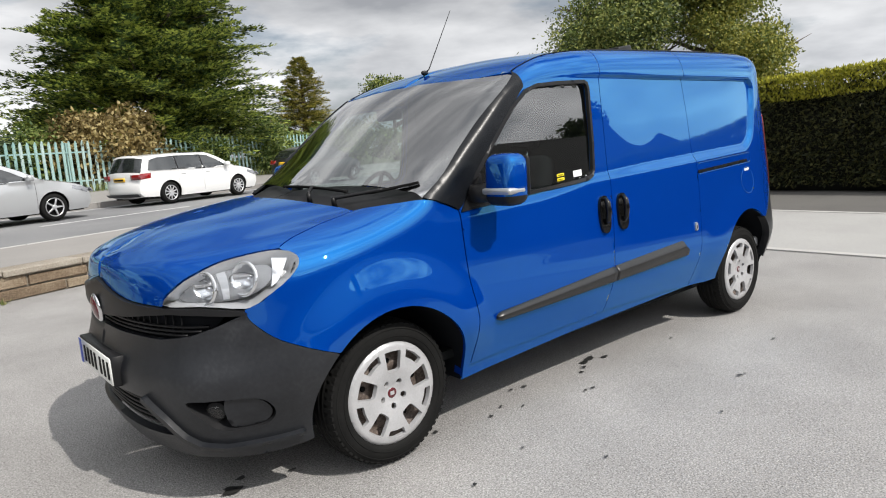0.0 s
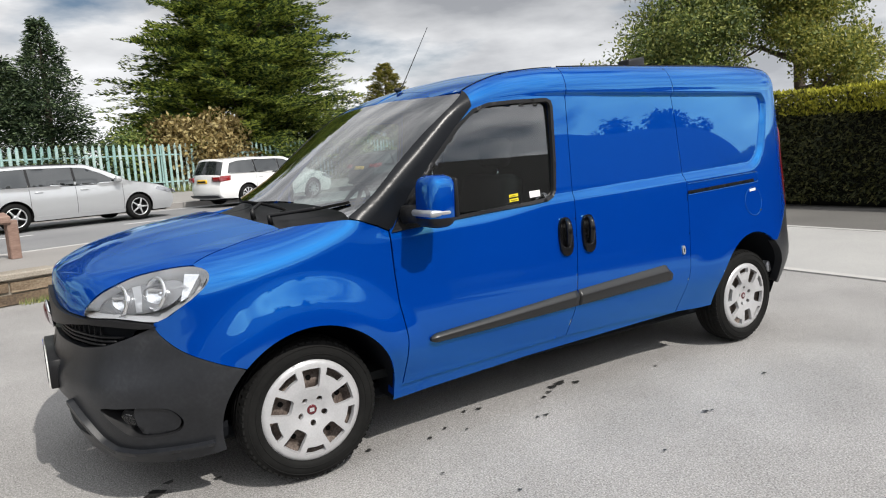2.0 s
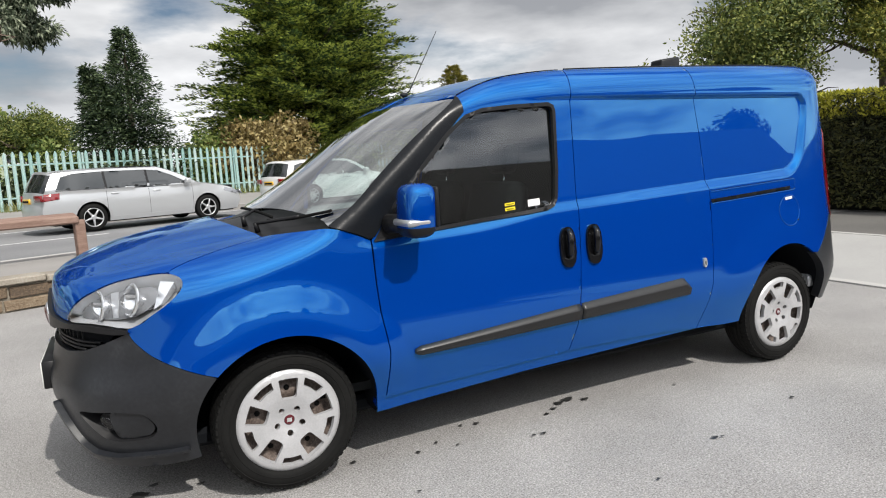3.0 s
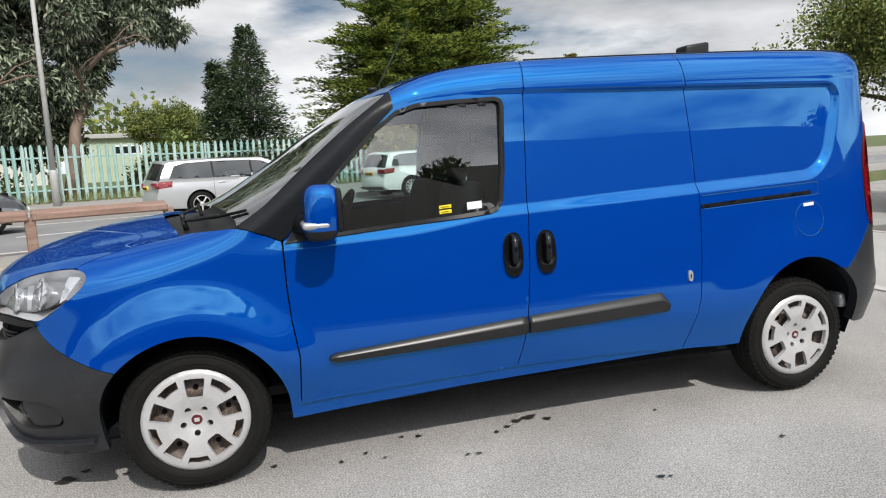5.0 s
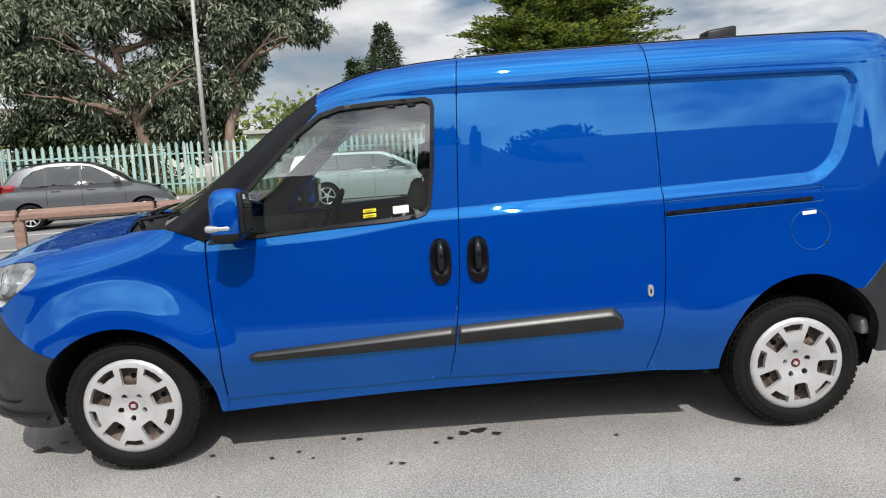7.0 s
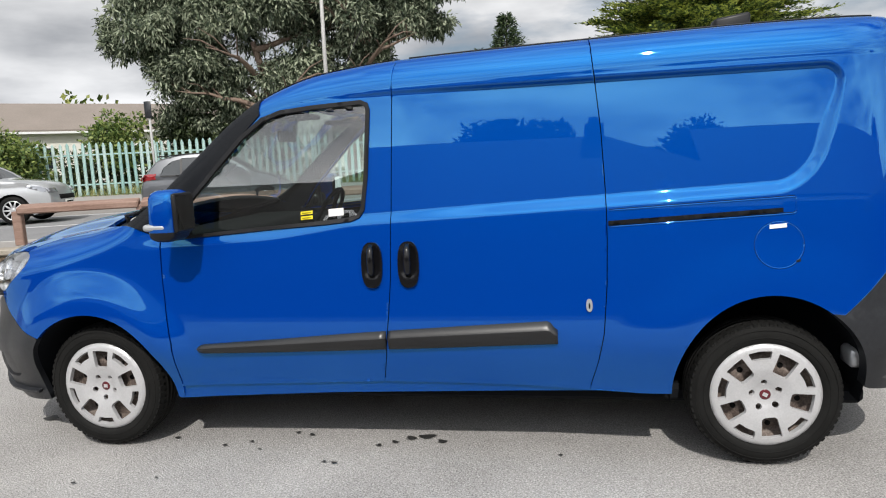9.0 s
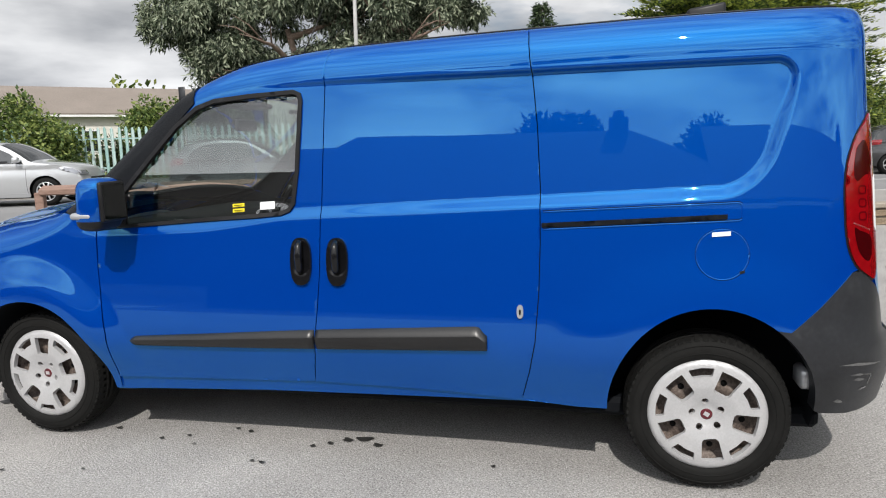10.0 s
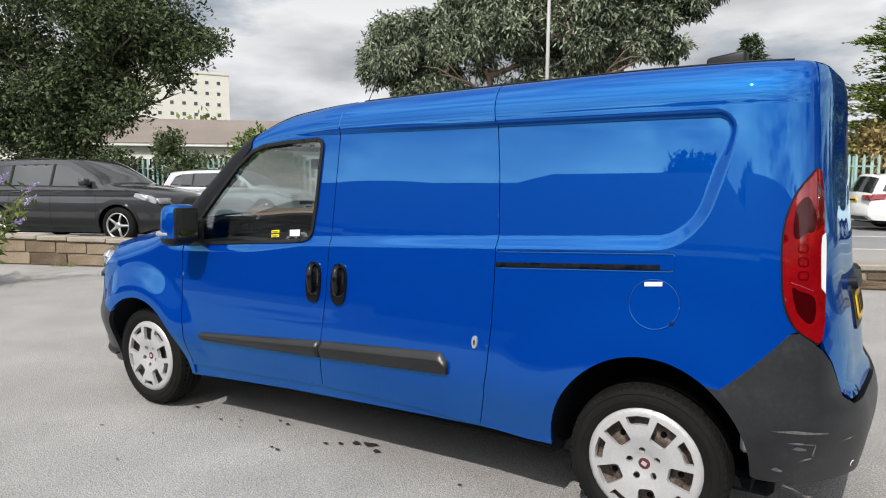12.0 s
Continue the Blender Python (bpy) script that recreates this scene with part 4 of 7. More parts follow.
def disc_on(a, s, r, depth, dome, mat, name, parents, sides=24):
    """A round lamp or button on the body, facing outwards."""
    e = 0.004
    p = offset_place(depth)(a, s)
    n = (body_at(a + e, s) - body_at(a - e, s)).cross(body_at(a, s + e) - body_at(a, s - e)).normalized()
    q = n.to_track_quat("Z", "Y").to_matrix().to_4x4()
    bm = bmesh.new()
    rings = []
    for k in range(5):
        rr, zz = r * math.cos(k * math.pi / 10), dome * math.sin(k * math.pi / 10)
        rings.append([bm.verts.new((rr * math.cos(2 * math.pi * j / sides), rr * math.sin(2 * math.pi * j / sides), zz)) for j in range(sides)])
    base = [bm.verts.new((r * math.cos(2 * math.pi * j / sides), r * math.sin(2 * math.pi * j / sides), -0.02)) for j in range(sides)]
    for r0, r1 in zip([base] + rings, rings):
        for j in range(sides):
            bm.faces.new((r0[j], r0[(j + 1) % sides], r1[(j + 1) % sides], r1[j]))
    bm.faces.new(rings[-1])
    bm.transform(Matrix.Translation(p) @ q)
    return side_pair(name, bm, mat, parent_pair=parents)


disc_on(-0.775, 0.392, 0.036, 0.032, 0.012, M["lens"], "fog_lamp", (front_bumper, front_bumper))
disc_on(-0.775, 0.392, 0.040, 0.045, 0.004, M["trim"], "fog_lamp_bezel", (front_bumper, front_bumper))
# the lower lip, a pale worn edge along the bumper's foot
lip = [(-1.10, 0.45), (-1.0, 0.372), (-0.93, 0.30), (-0.86, 0.268), (-0.75, 0.258), (-0.42, 0.268), (-0.42, 0.282), (-0.74, 0.272), (-0.85, 0.285), (-0.915, 0.318), (-0.985, 0.39), (-1.09, 0.468)]
side_pair("fog_pod", sheet(flowing([(-0.725, 0.452), (-0.66, 0.456), (-0.585, 0.44), (-0.548, 0.39), (-0.575, 0.350), (-0.65, 0.338), (-0.715, 0.348)], True, 3), body_at, step=0.015, lift=-0.010, rim=0.06), M["blackplastic"], parent_pair=(front_bumper, front_bumper))
side_pair("bumper_lip", sheet(lip, body_at, step=0.02, lift=0.024, rim=0.03), M["blackplastic"], parent_pair=(front_bumper, front_bumper))
# upper trim band and grille
band = [(x, z - 0.006) for x, z in hood_front[::-1]] + [(-0.78, 0.812), (-0.615, 0.790), (-0.60, 0.776), (-0.66, 0.774), (-0.787, 0.786), (-0.914, 0.791), (-1.043, 0.780), (-1.16, 0.766), (-1.386, 0.745), (A_FRONT, 0.738)]
trim_band = part("grille_trim", both(sheet(band, body_at, step=0.022, lift=0.016, rim=0.035)), M["trim"], van, "gloss black trim band above the grille")
grille_open = [(A_FRONT, 0.742), (-1.386, 0.749), (-1.16, 0.77), (-1.043, 0.784), (-0.914, 0.795), (-0.787, 0.790), (-0.69, 0.776), (-0.735, 0.735), (-0.84, 0.704), (-1.0, 0.686), (-1.137, 0.690), (-1.34, 0.69), (A_FRONT, 0.69)]
grille = part("grille", both(sheet(grille_open, offset_place(0.035), step=0.03, rim=0)), M["shell"], van)
low_grille = part("lower_grille", both(sheet(INTAKE, offset_place(0.05), step=0.03, rim=0)), M["shell"], front_bumper)


def bars(poly, z0, z1, count, depth, parent, a_to):
    """Horizontal grille bars that follow the body."""
    for k in range(count):
        z = z0 + (z1 - z0) * (k + 0.5) / count
        pts, a = [], A_FRONT
        while a <= a_to and (len(pts) == 0 or inside(poly, np.array([[a + 0.002, z]]))[0]):
            pts.append(offset_place(depth)(max(a, A_FRONT + 0.001), z))
            a += 0.035
        if len(pts) > 2:
            full = [Vector((p.x, 2 * VC - p.y, p.z)) for p in reversed(pts)] + pts
            part("grille_bar", tube_bm(full, 0.0055, 6), M["trim"], parent)


bars(grille_open, 0.695, 0.775, 5, 0.022, grille, -0.68)
bars(INTAKE, 0.30, 0.45, 6, 0.035, low_grille, -0.93)
for k in range(16):                                          # upright webs of the grille
    a = A_FRONT + 0.06 + k * 0.048
    if a < -0.86:
        bm = tube_bm([offset_place(0.026)(a, 0.70), offset_place(0.026)(a, 0.782)], 0.0035, 5)
        side_pair("grille_web", bm, M["trim"], parent_pair=(grille, grille))
# badge on the nose
bm = bmesh.new()
bmesh.ops.create_uvsphere(bm, u_segments=24, v_segments=12, radius=1)
bm.transform(Matrix.Translation((-0.900, VC, 0.757)) @ pose(0, 0, 0, 0, -8, 0) @ Matrix.Diagonal((0.018, 0.058, 0.066, 1)))
badge = part("badge", bm, M["chrome"], van, "chrome oval badge")
bm = bmesh.new()
bmesh.ops.create_uvsphere(bm, u_segments=24, v_segments=12, radius=1)
bm.transform(Matrix.Translation((-0.907, VC, 0.758)) @ pose(0, 0, 0, 0, -8, 0) @ Matrix.Diagonal((0.016, 0.047, 0.054, 1)))
part("badge_face", bm, M["badge_red"], badge)
# front plate, its characters as plain bars
bm = box_bm(-0.938, VC - 0.27, 0.475, -0.875, VC + 0.27, 0.600, 0.004)
plate_holder = part("plate_holder", bm, M["trim"], front_bumper)
plate = part("number_plate", box_bm(-0.944, VC - 0.26, 0.480, -0.937, VC + 0.26, 0.592, 0.002), M["plate_w"], van, "white front number plate with black bars")
for k, y in enumerate((-0.225, -0.165, -0.105, -0.02, 0.04, 0.10, 0.16)):
    part("plate_bar", box_bm(-0.9465, VC + y - 0.013, 0.500, -0.943, VC + y + 0.013, 0.573), M["ink"], plate, smooth=False)
part("plate_band", box_bm(-0.9460, VC + 0.222, 0.4805, -0.9435, VC + 0.257, 0.5915), node_mat("blue_plate_band", (0.01, 0.05, 0.4), 0.4), plate, smooth=False)

# headlamps: a bucket, two bowls, a divider and a clear cover
M["lampshade"] = node_mat("dark_lamp_backing", (0.20, 0.205, 0.215), 0.2, 0.3)
M["lampbody"] = node_mat("silver_lamp_lining", (0.50, 0.51, 0.53), 0.28, 0.35)
lamp_pair = bucket(LAMP, 0.085, 0.045, "lampbody", "headlamp", (None, None), 0.03)
for l in lamp_pair:
    l["label"] = "clear headlamp with silver reflector bowls"
for c in side_pair("lamp_cover", sheet(LAMP, body_at, step=0.025, lift=0.003, rim=0.004), M["lens"], parent_pair=lamp_pair):
    c.visible_shadow = False


def bowl(a, s, r, depth, name, mat, front=0.012):
    e = 0.004
    p = offset_place(front)(a, s)
    n = (body_at(a + e, s) - body_at(a - e, s)).cross(body_at(a, s + e) - body_at(a, s - e)).normalized()
    n = (n + Vector((-1.3, 0, 0))).normalized()              # lamps look ahead
    q = n.to_track_quat("Z", "Y").to_matrix().to_4x4()
    bm = bmesh.new()
    rings = []
    for k in range(7):
        f = k / 6
        rr, zz = r * (1 - f) + 0.018 * f, -depth * math.sin(f * math.pi / 2)
        rings.append([bm.verts.new((rr * math.cos(2 * math.pi * j / 24), rr * math.sin(2 * math.pi * j / 24), zz)) for j in range(24)])
    for r0, r1 in zip(rings, rings[1:]):
        for j in range(24):
            bm.faces.new((r0[j], r0[(j + 1) % 24], r1[(j + 1) % 24], r1[j]))
    bm.faces.new(rings[-1])
    lipv = [bm.verts.new(((r + 0.008) * math.cos(2 * math.pi * j / 24), (r + 0.008) * math.sin(2 * math.pi * j / 24), -0.01)) for j in range(24)]
    for j in range(24):
        bm.faces.new((lipv[j], lipv[(j + 1) % 24], rings[0][(j + 1) % 24], rings[0][j]))
    m = Matrix.Translation(p) @ q
    bm.transform(m)
    near, far = side_pair(name, bm, mat, parent_pair=lamp_pair)
    bulb = tube_bm([(0, 0, -depth), (0, 0, -depth * 0.45)], [0.012, 0.010], 10)
    bulb.transform(m)
    side_pair("bulb", bulb, M["chrome"], parent_pair=(near, far))


bowl(-0.765, 0.898, 0.060, 0.055, "reflector_bowl", M["reflector"])
bowl(-0.60, 0.935, 0.060, 0.055, "reflector_bowl", M["reflector"])
side_pair("lamp_backing", sheet(flowing([(-0.90, 0.855), (-0.82, 0.925), (-0.70, 0.985), (-0.58, 1.018), (-0.50, 1.02), (-0.475, 0.975), (-0.51, 0.90), (-0.585, 0.845), (-0.70, 0.83), (-0.82, 0.835)], True, 3), offset_place(0.032),
          [oval(-0.765, 0.898, 0.056, 0.052, 20, 2), oval(-0.60, 0.935, 0.056, 0.054, 20, 2)], 0.02, 0.0, 0.02), M["lampshade"], parent_pair=lamp_pair)
bm = sheet([(-0.695, 0.84), (-0.668, 0.84), (-0.655, 1.0), (-0.695, 0.99)], offset_place(0.03), step=0.03, rim=0.04)
side_pair("lamp_divider", bm, M["lampgrey"], parent_pair=lamp_pair)
bm = sheet([(-0.50, 0.875), (-0.47, 0.90), (-0.405, 1.03), (-0.46, 1.045)], offset_place(0.02), step=0.03, rim=0.04)
side_pair("indicator_unit", bm, M["reflector"], parent_pair=lamp_pair)

# rear: bumper, lamps, doors
rb = REAR_BUMPER_LINE + [(3.635, 0.888), (3.674, 0.864), (3.73, 0.826), (3.771, 0.785), (3.82, 0.70), (3.845, 0.65), (3.90, 0.615), (A_REAR, 0.61), (A_REAR, 0.33), (4.1, 0.335), (3.913, 0.345), (3.787, 0.343), (3.652, 0.333), (3.519, 0.345)] + arch(*ARCH_R, 4, 55, 14)
rear_bumper = part("rear_bumper", both(sheet(rb, body_at, step=0.026, lift=0.004, rim=0.05)), M["blackplastic"], van, "scuffed black plastic rear bumper")
M["scuff"] = varied("pale_scuffs", [(0.05, 0.05, 0.052), (0.16, 0.16, 0.16)], 30, 200, (0.7, 0.9), 0.2, 300, 0.001)
for a, z, l, w, tilt in ((3.545, 0.548, 0.20, 0.010, -0.06), (3.60, 0.505, 0.10, 0.007, -0.08), (3.62, 0.482, 0.055, 0.012, -0.10), (3.655, 0.43, 0.05, 0.009, 0.25), (3.70, 0.46, 0.008, 0.045, 0.0), (3.56, 0.395, 0.045, 0.014, -0.2), (3.80, 0.50, 0.10, 0.006, 0.03)):
    part("scuff_mark", sheet([(a, z), (a + l * 0.5, z + tilt * l * 0.5 - w * 0.2), (a + l, z + tilt * l), (a + l, z + tilt * l + w * 0.5), (a + l * 0.4, z + tilt * l * 0.4 + w)], body_at, step=0.02, lift=0.0052, rim=0), M["scuff"], rear_bumper)
disc_on(3.93, 0.385, 0.013, -0.004, 0.002, M["white"], "parking_sensor", (rear_bumper, rear_bumper), 16)
disc_on(3.93, 0.385, 0.009, -0.007, 0.001, M["blackplastic"], "sensor_eye", (rear_bumper, rear_bumper), 16)
side_pair("tail_lamp_seal", sheet(grown(TAIL, 0.006), body_at, step=0.022, lift=0.002, rim=0.01), M["trim"])
tail_pair = side_pair("tail_lamp", sheet(TAIL, body_at, step=0.022, lift=0.008, rim=0.03), M["redlens"], "tall red tail lamp")
side_pair("brake_lens", sheet(flowing([(3.622, 1.33), (3.605, 1.25), (3.618, 1.215), (3.66, 1.235), (3.70, 1.245), (3.71, 1.30), (3.67, 1.36)], True, 4), body_at, step=0.02, lift=0.0088, rim=0.0), M["reddark"], parent_pair=tail_pair)
side_pair("fog_lens", sheet(flowing([(3.603, 1.045), (3.63, 1.037), (3.69, 1.012), (3.692, 0.945), (3.665, 0.925), (3.622, 0.965)], True, 4), body_at, step=0.02, lift=0.0088, rim=0.0), M["reddark"], parent_pair=tail_pair)
M["redmid"] = node_mat("deep_red_lamp", (0.085, 0.001, 0.003), 0.10, 0.0, 0.5, 0.3)
side_pair("lens_panel", sheet([(3.712, 1.245), (3.752, 1.262), (3.772, 1.275), (3.776, 1.405), (3.758, 1.425), (3.726, 1.40)], body_at, step=0.02, lift=0.0088, rim=0.0), M["redmid"], parent_pair=tail_pair)
for z0 in (1.075, 1.122, 1.169):
    side_pair("bulb_lens", sheet(oval(3.645, z0 + 0.014, 0.022, 0.017, 16, 3.5), body_at, [oval(3.645, z0 + 0.014, 0.016, 0.011, 16, 3.5)], step=0.02, lift=0.0088, rim=0.0), M["redmid"], parent_pair=tail_pair)
side_pair("lens_divider", tube_bm([body_at(3.603 + 0.011 * k, 1.066 - 0.0035 * k) - Vector((0, 0.008, 0)) for k in range(9)], 0.0028, 8), M["redlens"], parent_pair=tail_pair)
side_pair("reversing_lens", sheet([(3.728, 1.045), (3.752, 1.025), (3.774, 1.20), (3.774, 1.235), (3.750, 1.225), (3.738, 1.19)], body_at, step=0.03, lift=0.0095, rim=0.004), M["white"], parent_pair=tail_pair)
rear_door = [(3.79, 0.78), (3.85, 0.665), (3.91, 0.63), (A_REAR - 0.002, 0.625), (A_REAR - 0.002, 1.86), (4.2, 1.865), (3.80, 1.86), (3.803, 1.6), (3.793, 1.452), (3.784, 1.25), (3.762, 1.0), (3.735, 0.862), (3.75, 0.825)]
side_pair("rear_door", sheet(rear_door, body_at, step=0.035, lift=0.0), M["blue"])
REAR_X = body_at(A_REAR, 0.92).x
rp = part("number_plate", both(sheet([(A_REAR - 0.26, 0.86), (A_REAR, 0.86), (A_REAR, 0.972), (A_REAR - 0.26, 0.972)], body_at, step=0.03, lift=0.014, rim=0.006)), M["plate_y"], van, "yellow rear number plate with black bars")
for o in (0.045, 0.105, 0.165, 0.225):
    side_pair("plate_bar", sheet([(A_REAR - o - 0.014, 0.880), (A_REAR - o + 0.014, 0.880), (A_REAR - o + 0.014, 0.953), (A_REAR - o - 0.014, 0.953)], body_at, step=0.03, lift=0.0155, rim=0.001), M["ink"], parent_pair=(rp, rp))
part("plate_surround", both(sheet([(A_REAR - 0.31, 0.83), (A_REAR, 0.83), (A_REAR, 1.0), (A_REAR - 0.31, 1.0)], body_at, step=0.03, lift=0.006, rim=0.01)), M["trim"], van)
part("plate_hood", both(sheet([(A_REAR - 0.29, 0.985), (A_REAR, 0.985), (A_REAR, 1.035), (A_REAR - 0.29, 1.03)], body_at, step=0.03, lift=0.028, rim=0.03)), M["trim"], van)

# side strips, handles, flap, rail, lock
STRIP_LOW = [(0.55, 0.507), (0.9, 0.514), (1.5, 0.531), (2.26, 0.558)]
STRIP_TOP = [(0.55, 0.549), (0.9, 0.574), (1.5, 0.617), (2.26, 0.660)]


def strip_bm(a0, a1, tip):
    """A rubbing strip: flat face, a bevel along its top, square ends; tip is the length over which its front end runs out."""
    prof = ((0.0, -0.004), (0.0, 0.010), (0.05, 0.018), (0.60, 0.026), (0.65, 0.0255), (0.97, 0.004), (1.0, -0.004))
    bm, rings, n = bmesh.new(), [], 48
    for k in range(n + 1):
        a = a0 + (a1 - a0) * k / n if not tip else a0 + (a1 - a0) * (k / n) ** 1.6
        f = min(1.0, 0.25 + 0.75 * math.sqrt((a - a0) / tip)) if tip and a < a0 + tip else 1.0
        lo, hi = interp(a, STRIP_LOW), interp(a, STRIP_TOP)
        if not tip:
            hi -= (hi - lo) * 0.4 * smooth01(a1 - 0.04, a1, a)
        mid = (lo + hi) / 2
        rings.append([bm.verts.new(body_at(a, mid + (lo + (hi - lo) * u - mid) * f) + Vector((0, -w * (0.4 + 0.6 * f), 0))) for u, w in prof])
    for r0, r1 in zip(rings, rings[1:]):
        for q in range(len(prof) - 1):
            bm.faces.new((r0[q], r1[q], r1[q + 1], r0[q + 1]))
    bm.faces.new(rings[0])
    bm.faces.new(rings[-1][::-1])
    for e in bm.edges:
        if len(e.link_faces) == 2 and e.calc_face_angle(0) > 0.3:
            e.smooth = False
    return bm


M["strip"] = varied("black_rubbing_strip", [(0.007, 0.007, 0.008), (0.014, 0.014, 0.015)], 6, 90, (0.30, 0.40), 0.15, 500, 0.001, spec=0.5)
M["handle"] = node_mat("gloss_black_handle", (0.005, 0.005, 0.006), 0.25, 0, 0.2, 0.3)

side_pair("side_strip", strip_bm(0.572, 1.4965, 0.03), M["strip"], parent_pair=(door_near, door_far))
side_pair("side_strip", strip_bm(1.5085, 2.252, 0), M["strip"], parent_pair=(slide_near, slide_far))




for cx, pair in ((1.447, (door_near, door_far)), (1.613, (slide_near, slide_far))):
    dish = lambda a, s, cx=cx: body_at(a, s) + Vector((0, -0.013 + 0.009 * max(0, 1 - ((a - cx) / 0.037) ** 4 - ((s - 0.925) / 0.072) ** 4), 0))
    h = side_pair("door_handle", sheet(oval(cx, 0.911, 0.048, 0.102), dish, step=0.010, rim=0.014), M["handle"], parent_pair=pair)
    y0 = body_at(cx, 0.91).y
    grip = tube_bm([(cx, y0 - 0.010, 0.998), (cx, y0 - 0.028, 0.975), (cx, y0 - 0.034, 0.93), (cx, y0 - 0.030, 0.885), (cx, y0 - 0.012, 0.862)], [0.012, 0.016, 0.017, 0.016, 0.013], 10)
    side_pair("handle_grip", grip, M["handle"], parent_pair=h)
    side_pair("key_lock", tube_bm([(cx, y0 - 0.008, 0.832), (cx, y0 - 0.017, 0.832)], 0.011, 14), M["blackplastic"], parent_pair=h)
# fuel flap
ring = sheet(oval(3.134, 0.956, 0.096, 0.096, 40, 2), body_at, [oval(3.134, 0.956, 0.0938, 0.0938, 40, 2)], 0.012, 0.0006, 0.0)
part("fuel_flap_gap", ring, M["shell"], van)
flap = part("fuel_flap", sheet(oval(3.134, 0.956, 0.0932, 0.0932, 40, 2), body_at, step=0.014, lift=0.0010, rim=0.004), M["blue"], van)
part("flap_edge", tube_bm([body_at(a, z) for a, z in oval(3.134, 0.956, 0.0925, 0.0925, 48, 2) + [(3.2265, 0.956)]], 0.0026, 8), M["blue"], flap)
part("flap_label", sheet([(3.097, 1.021), (3.162, 1.026), (3.162, 1.042), (3.097, 1.037)], body_at, step=0.02, lift=0.0035, rim=0.002), M["white"], flap)
part("flap_hinge", sheet([(3.195, 0.885), (3.212, 0.889), (3.212, 0.899), (3.195, 0.895)], body_at, step=0.01, lift=0.0035, rim=0.002), M["trim"], flap)
# slide rail of the load door
part("slide_rail", sheet([(2.47, 1.055), (3.150, 1.086), (3.150, 1.104), (2.47, 1.073)], body_at, step=0.014, lift=0.004, rim=0.006), M["shell"], van)
for line in ([(2.475, 1.116), (2.8, 1.130), (3.19, 1.146), (3.2, 1.140), (3.2, 1.086)], [(2.475, 1.048), (2.8, 1.063), (3.19, 1.080), (3.2, 1.086)]):
    part("rail_edge", tube_bm([body_at(a + (b - a) * k / 12, z + (y - z) * k / 12) for (a, z), (b, y) in zip(line, line[1:]) for k in range(12)], 0.0033, 8), M["blue"], van)
    part("rail_groove", tube_bm([body_at(a + (b - a) * k / 12, z + (y - z) * k / 12 + 0.0042) for (a, z), (b, y) in zip(line, line[1:]) for k in range(12)], 0.0018, 6), M["shell"], van)
# security lock on the load door
lk = part("security_lock", sheet(oval(2.386, 0.722, 0.013, 0.027, 20, 2.4), body_at, step=0.01, lift=0.009, rim=0.010), M["lampgrey"], slide_near, "small chrome security lock")
part("keyhole", sheet(oval(2.386, 0.72, 0.004, 0.012, 12, 2.4), body_at, step=0.01, lift=0.0102, rim=0.001), M["ink"], slide_near)
# labels inside the door glass
for x0, z0, x1, z1, m, nm in ((1.115, 1.118, 1.172, 1.134, "yellow", "yellow_sticker"), (1.115, 1.141, 1.172, 1.156, "yellow", "yellow_sticker"), (1.248, 1.130, 1.318, 1.163, "white", "white_sticker")):
    st = part(nm, sheet([(x0, z0), (x1, z0 + 0.004), (x1, z1 + 0.004), (x0, z1)], body_at, step=0.03, lift=-0.004, rim=0.001), M[m], door_near)
    if m == "yellow":
        part("sticker_print", sheet([(x0 + 0.006, (z0 + z1) / 2 - 0.0008), (x1 - 0.006, (z0 + z1) / 2 + 0.0024), (x1 - 0.006, (z0 + z1) / 2 + 0.0044), (x0 + 0.006, (z0 + z1) / 2 + 0.0012)], body_at, step=0.03, lift=-0.0032, rim=0), M["ink"], door_near)

# door mirrors
def rounded_box(x0, y0, z0, x1, y1, z1, r, seg=4):
    return box_bm(x0, y0, z0, x1, y1, z1, r, seg)


def mirror_set(flip):
    f = (lambda b: mirrored(b)) if flip else (lambda b: b)
    d = door_far if flip else door_near
    shape = rounded_box(0.497, -0.262, 1.060, 0.632, -0.082, 1.288, 0.045, 4)
    for v in shape.verts:                                    # bowed front, top a little narrower
        k = (v.co.z - 1.06) / 0.228
        v.co.x += 0.012 * k + 0.25 * (v.co.y + 0.17) ** 2 * (1 if v.co.x < 0.56 else 0)
        v.co.y += 0.022 * max(0, k - 0.55) * (1 if v.co.y < -0.17 else 0)
    for fc in shape.faces:
        z = fc.calc_center_median().z
        fc.material_index = 1 if z < 1.118 else 0
    mir = part("door_mirror", f(shape), [M["blue"], M["trim"]], van, "blue and black door mirror")
    ind = box_bm(0.489, -0.255, 1.112, 0.60, -0.09, 1.142, 0.012, 2)
    for v in ind.verts:
        v.co.x += 0.25 * (v.co.y + 0.17) ** 2 * (1 if v.co.x < 0.56 else 0)
        v.co.y -= 0.008 * (1 if v.co.y < -0.17 else 0)
    part("mirror_indicator", f(ind), M["lampgrey"], mir, "silver indicator strip")
    gl = rounded_box(0.628, -0.247, 1.10, 0.650, -0.098, 1.272, 0.010, 2)
    part("mirror_frame", f(gl), M["trim"], mir)
    g2 = box_bm(0.6505, -0.238, 1.11, 0.6525, -0.107, 1.262)
    part("mirror_glass", f(g2), node_mat("mirror_silver", (0.85, 0.86, 0.86), 0.02, 1.0), mir, smooth=False)
    arm = tube_bm([(0.50, -0.02, 1.115), (0.53, -0.07, 1.118), (0.56, -0.12, 1.12)], [0.045, 0.042, 0.04], 12)
    part("mirror_arm", f(arm), M["trim"], mir)


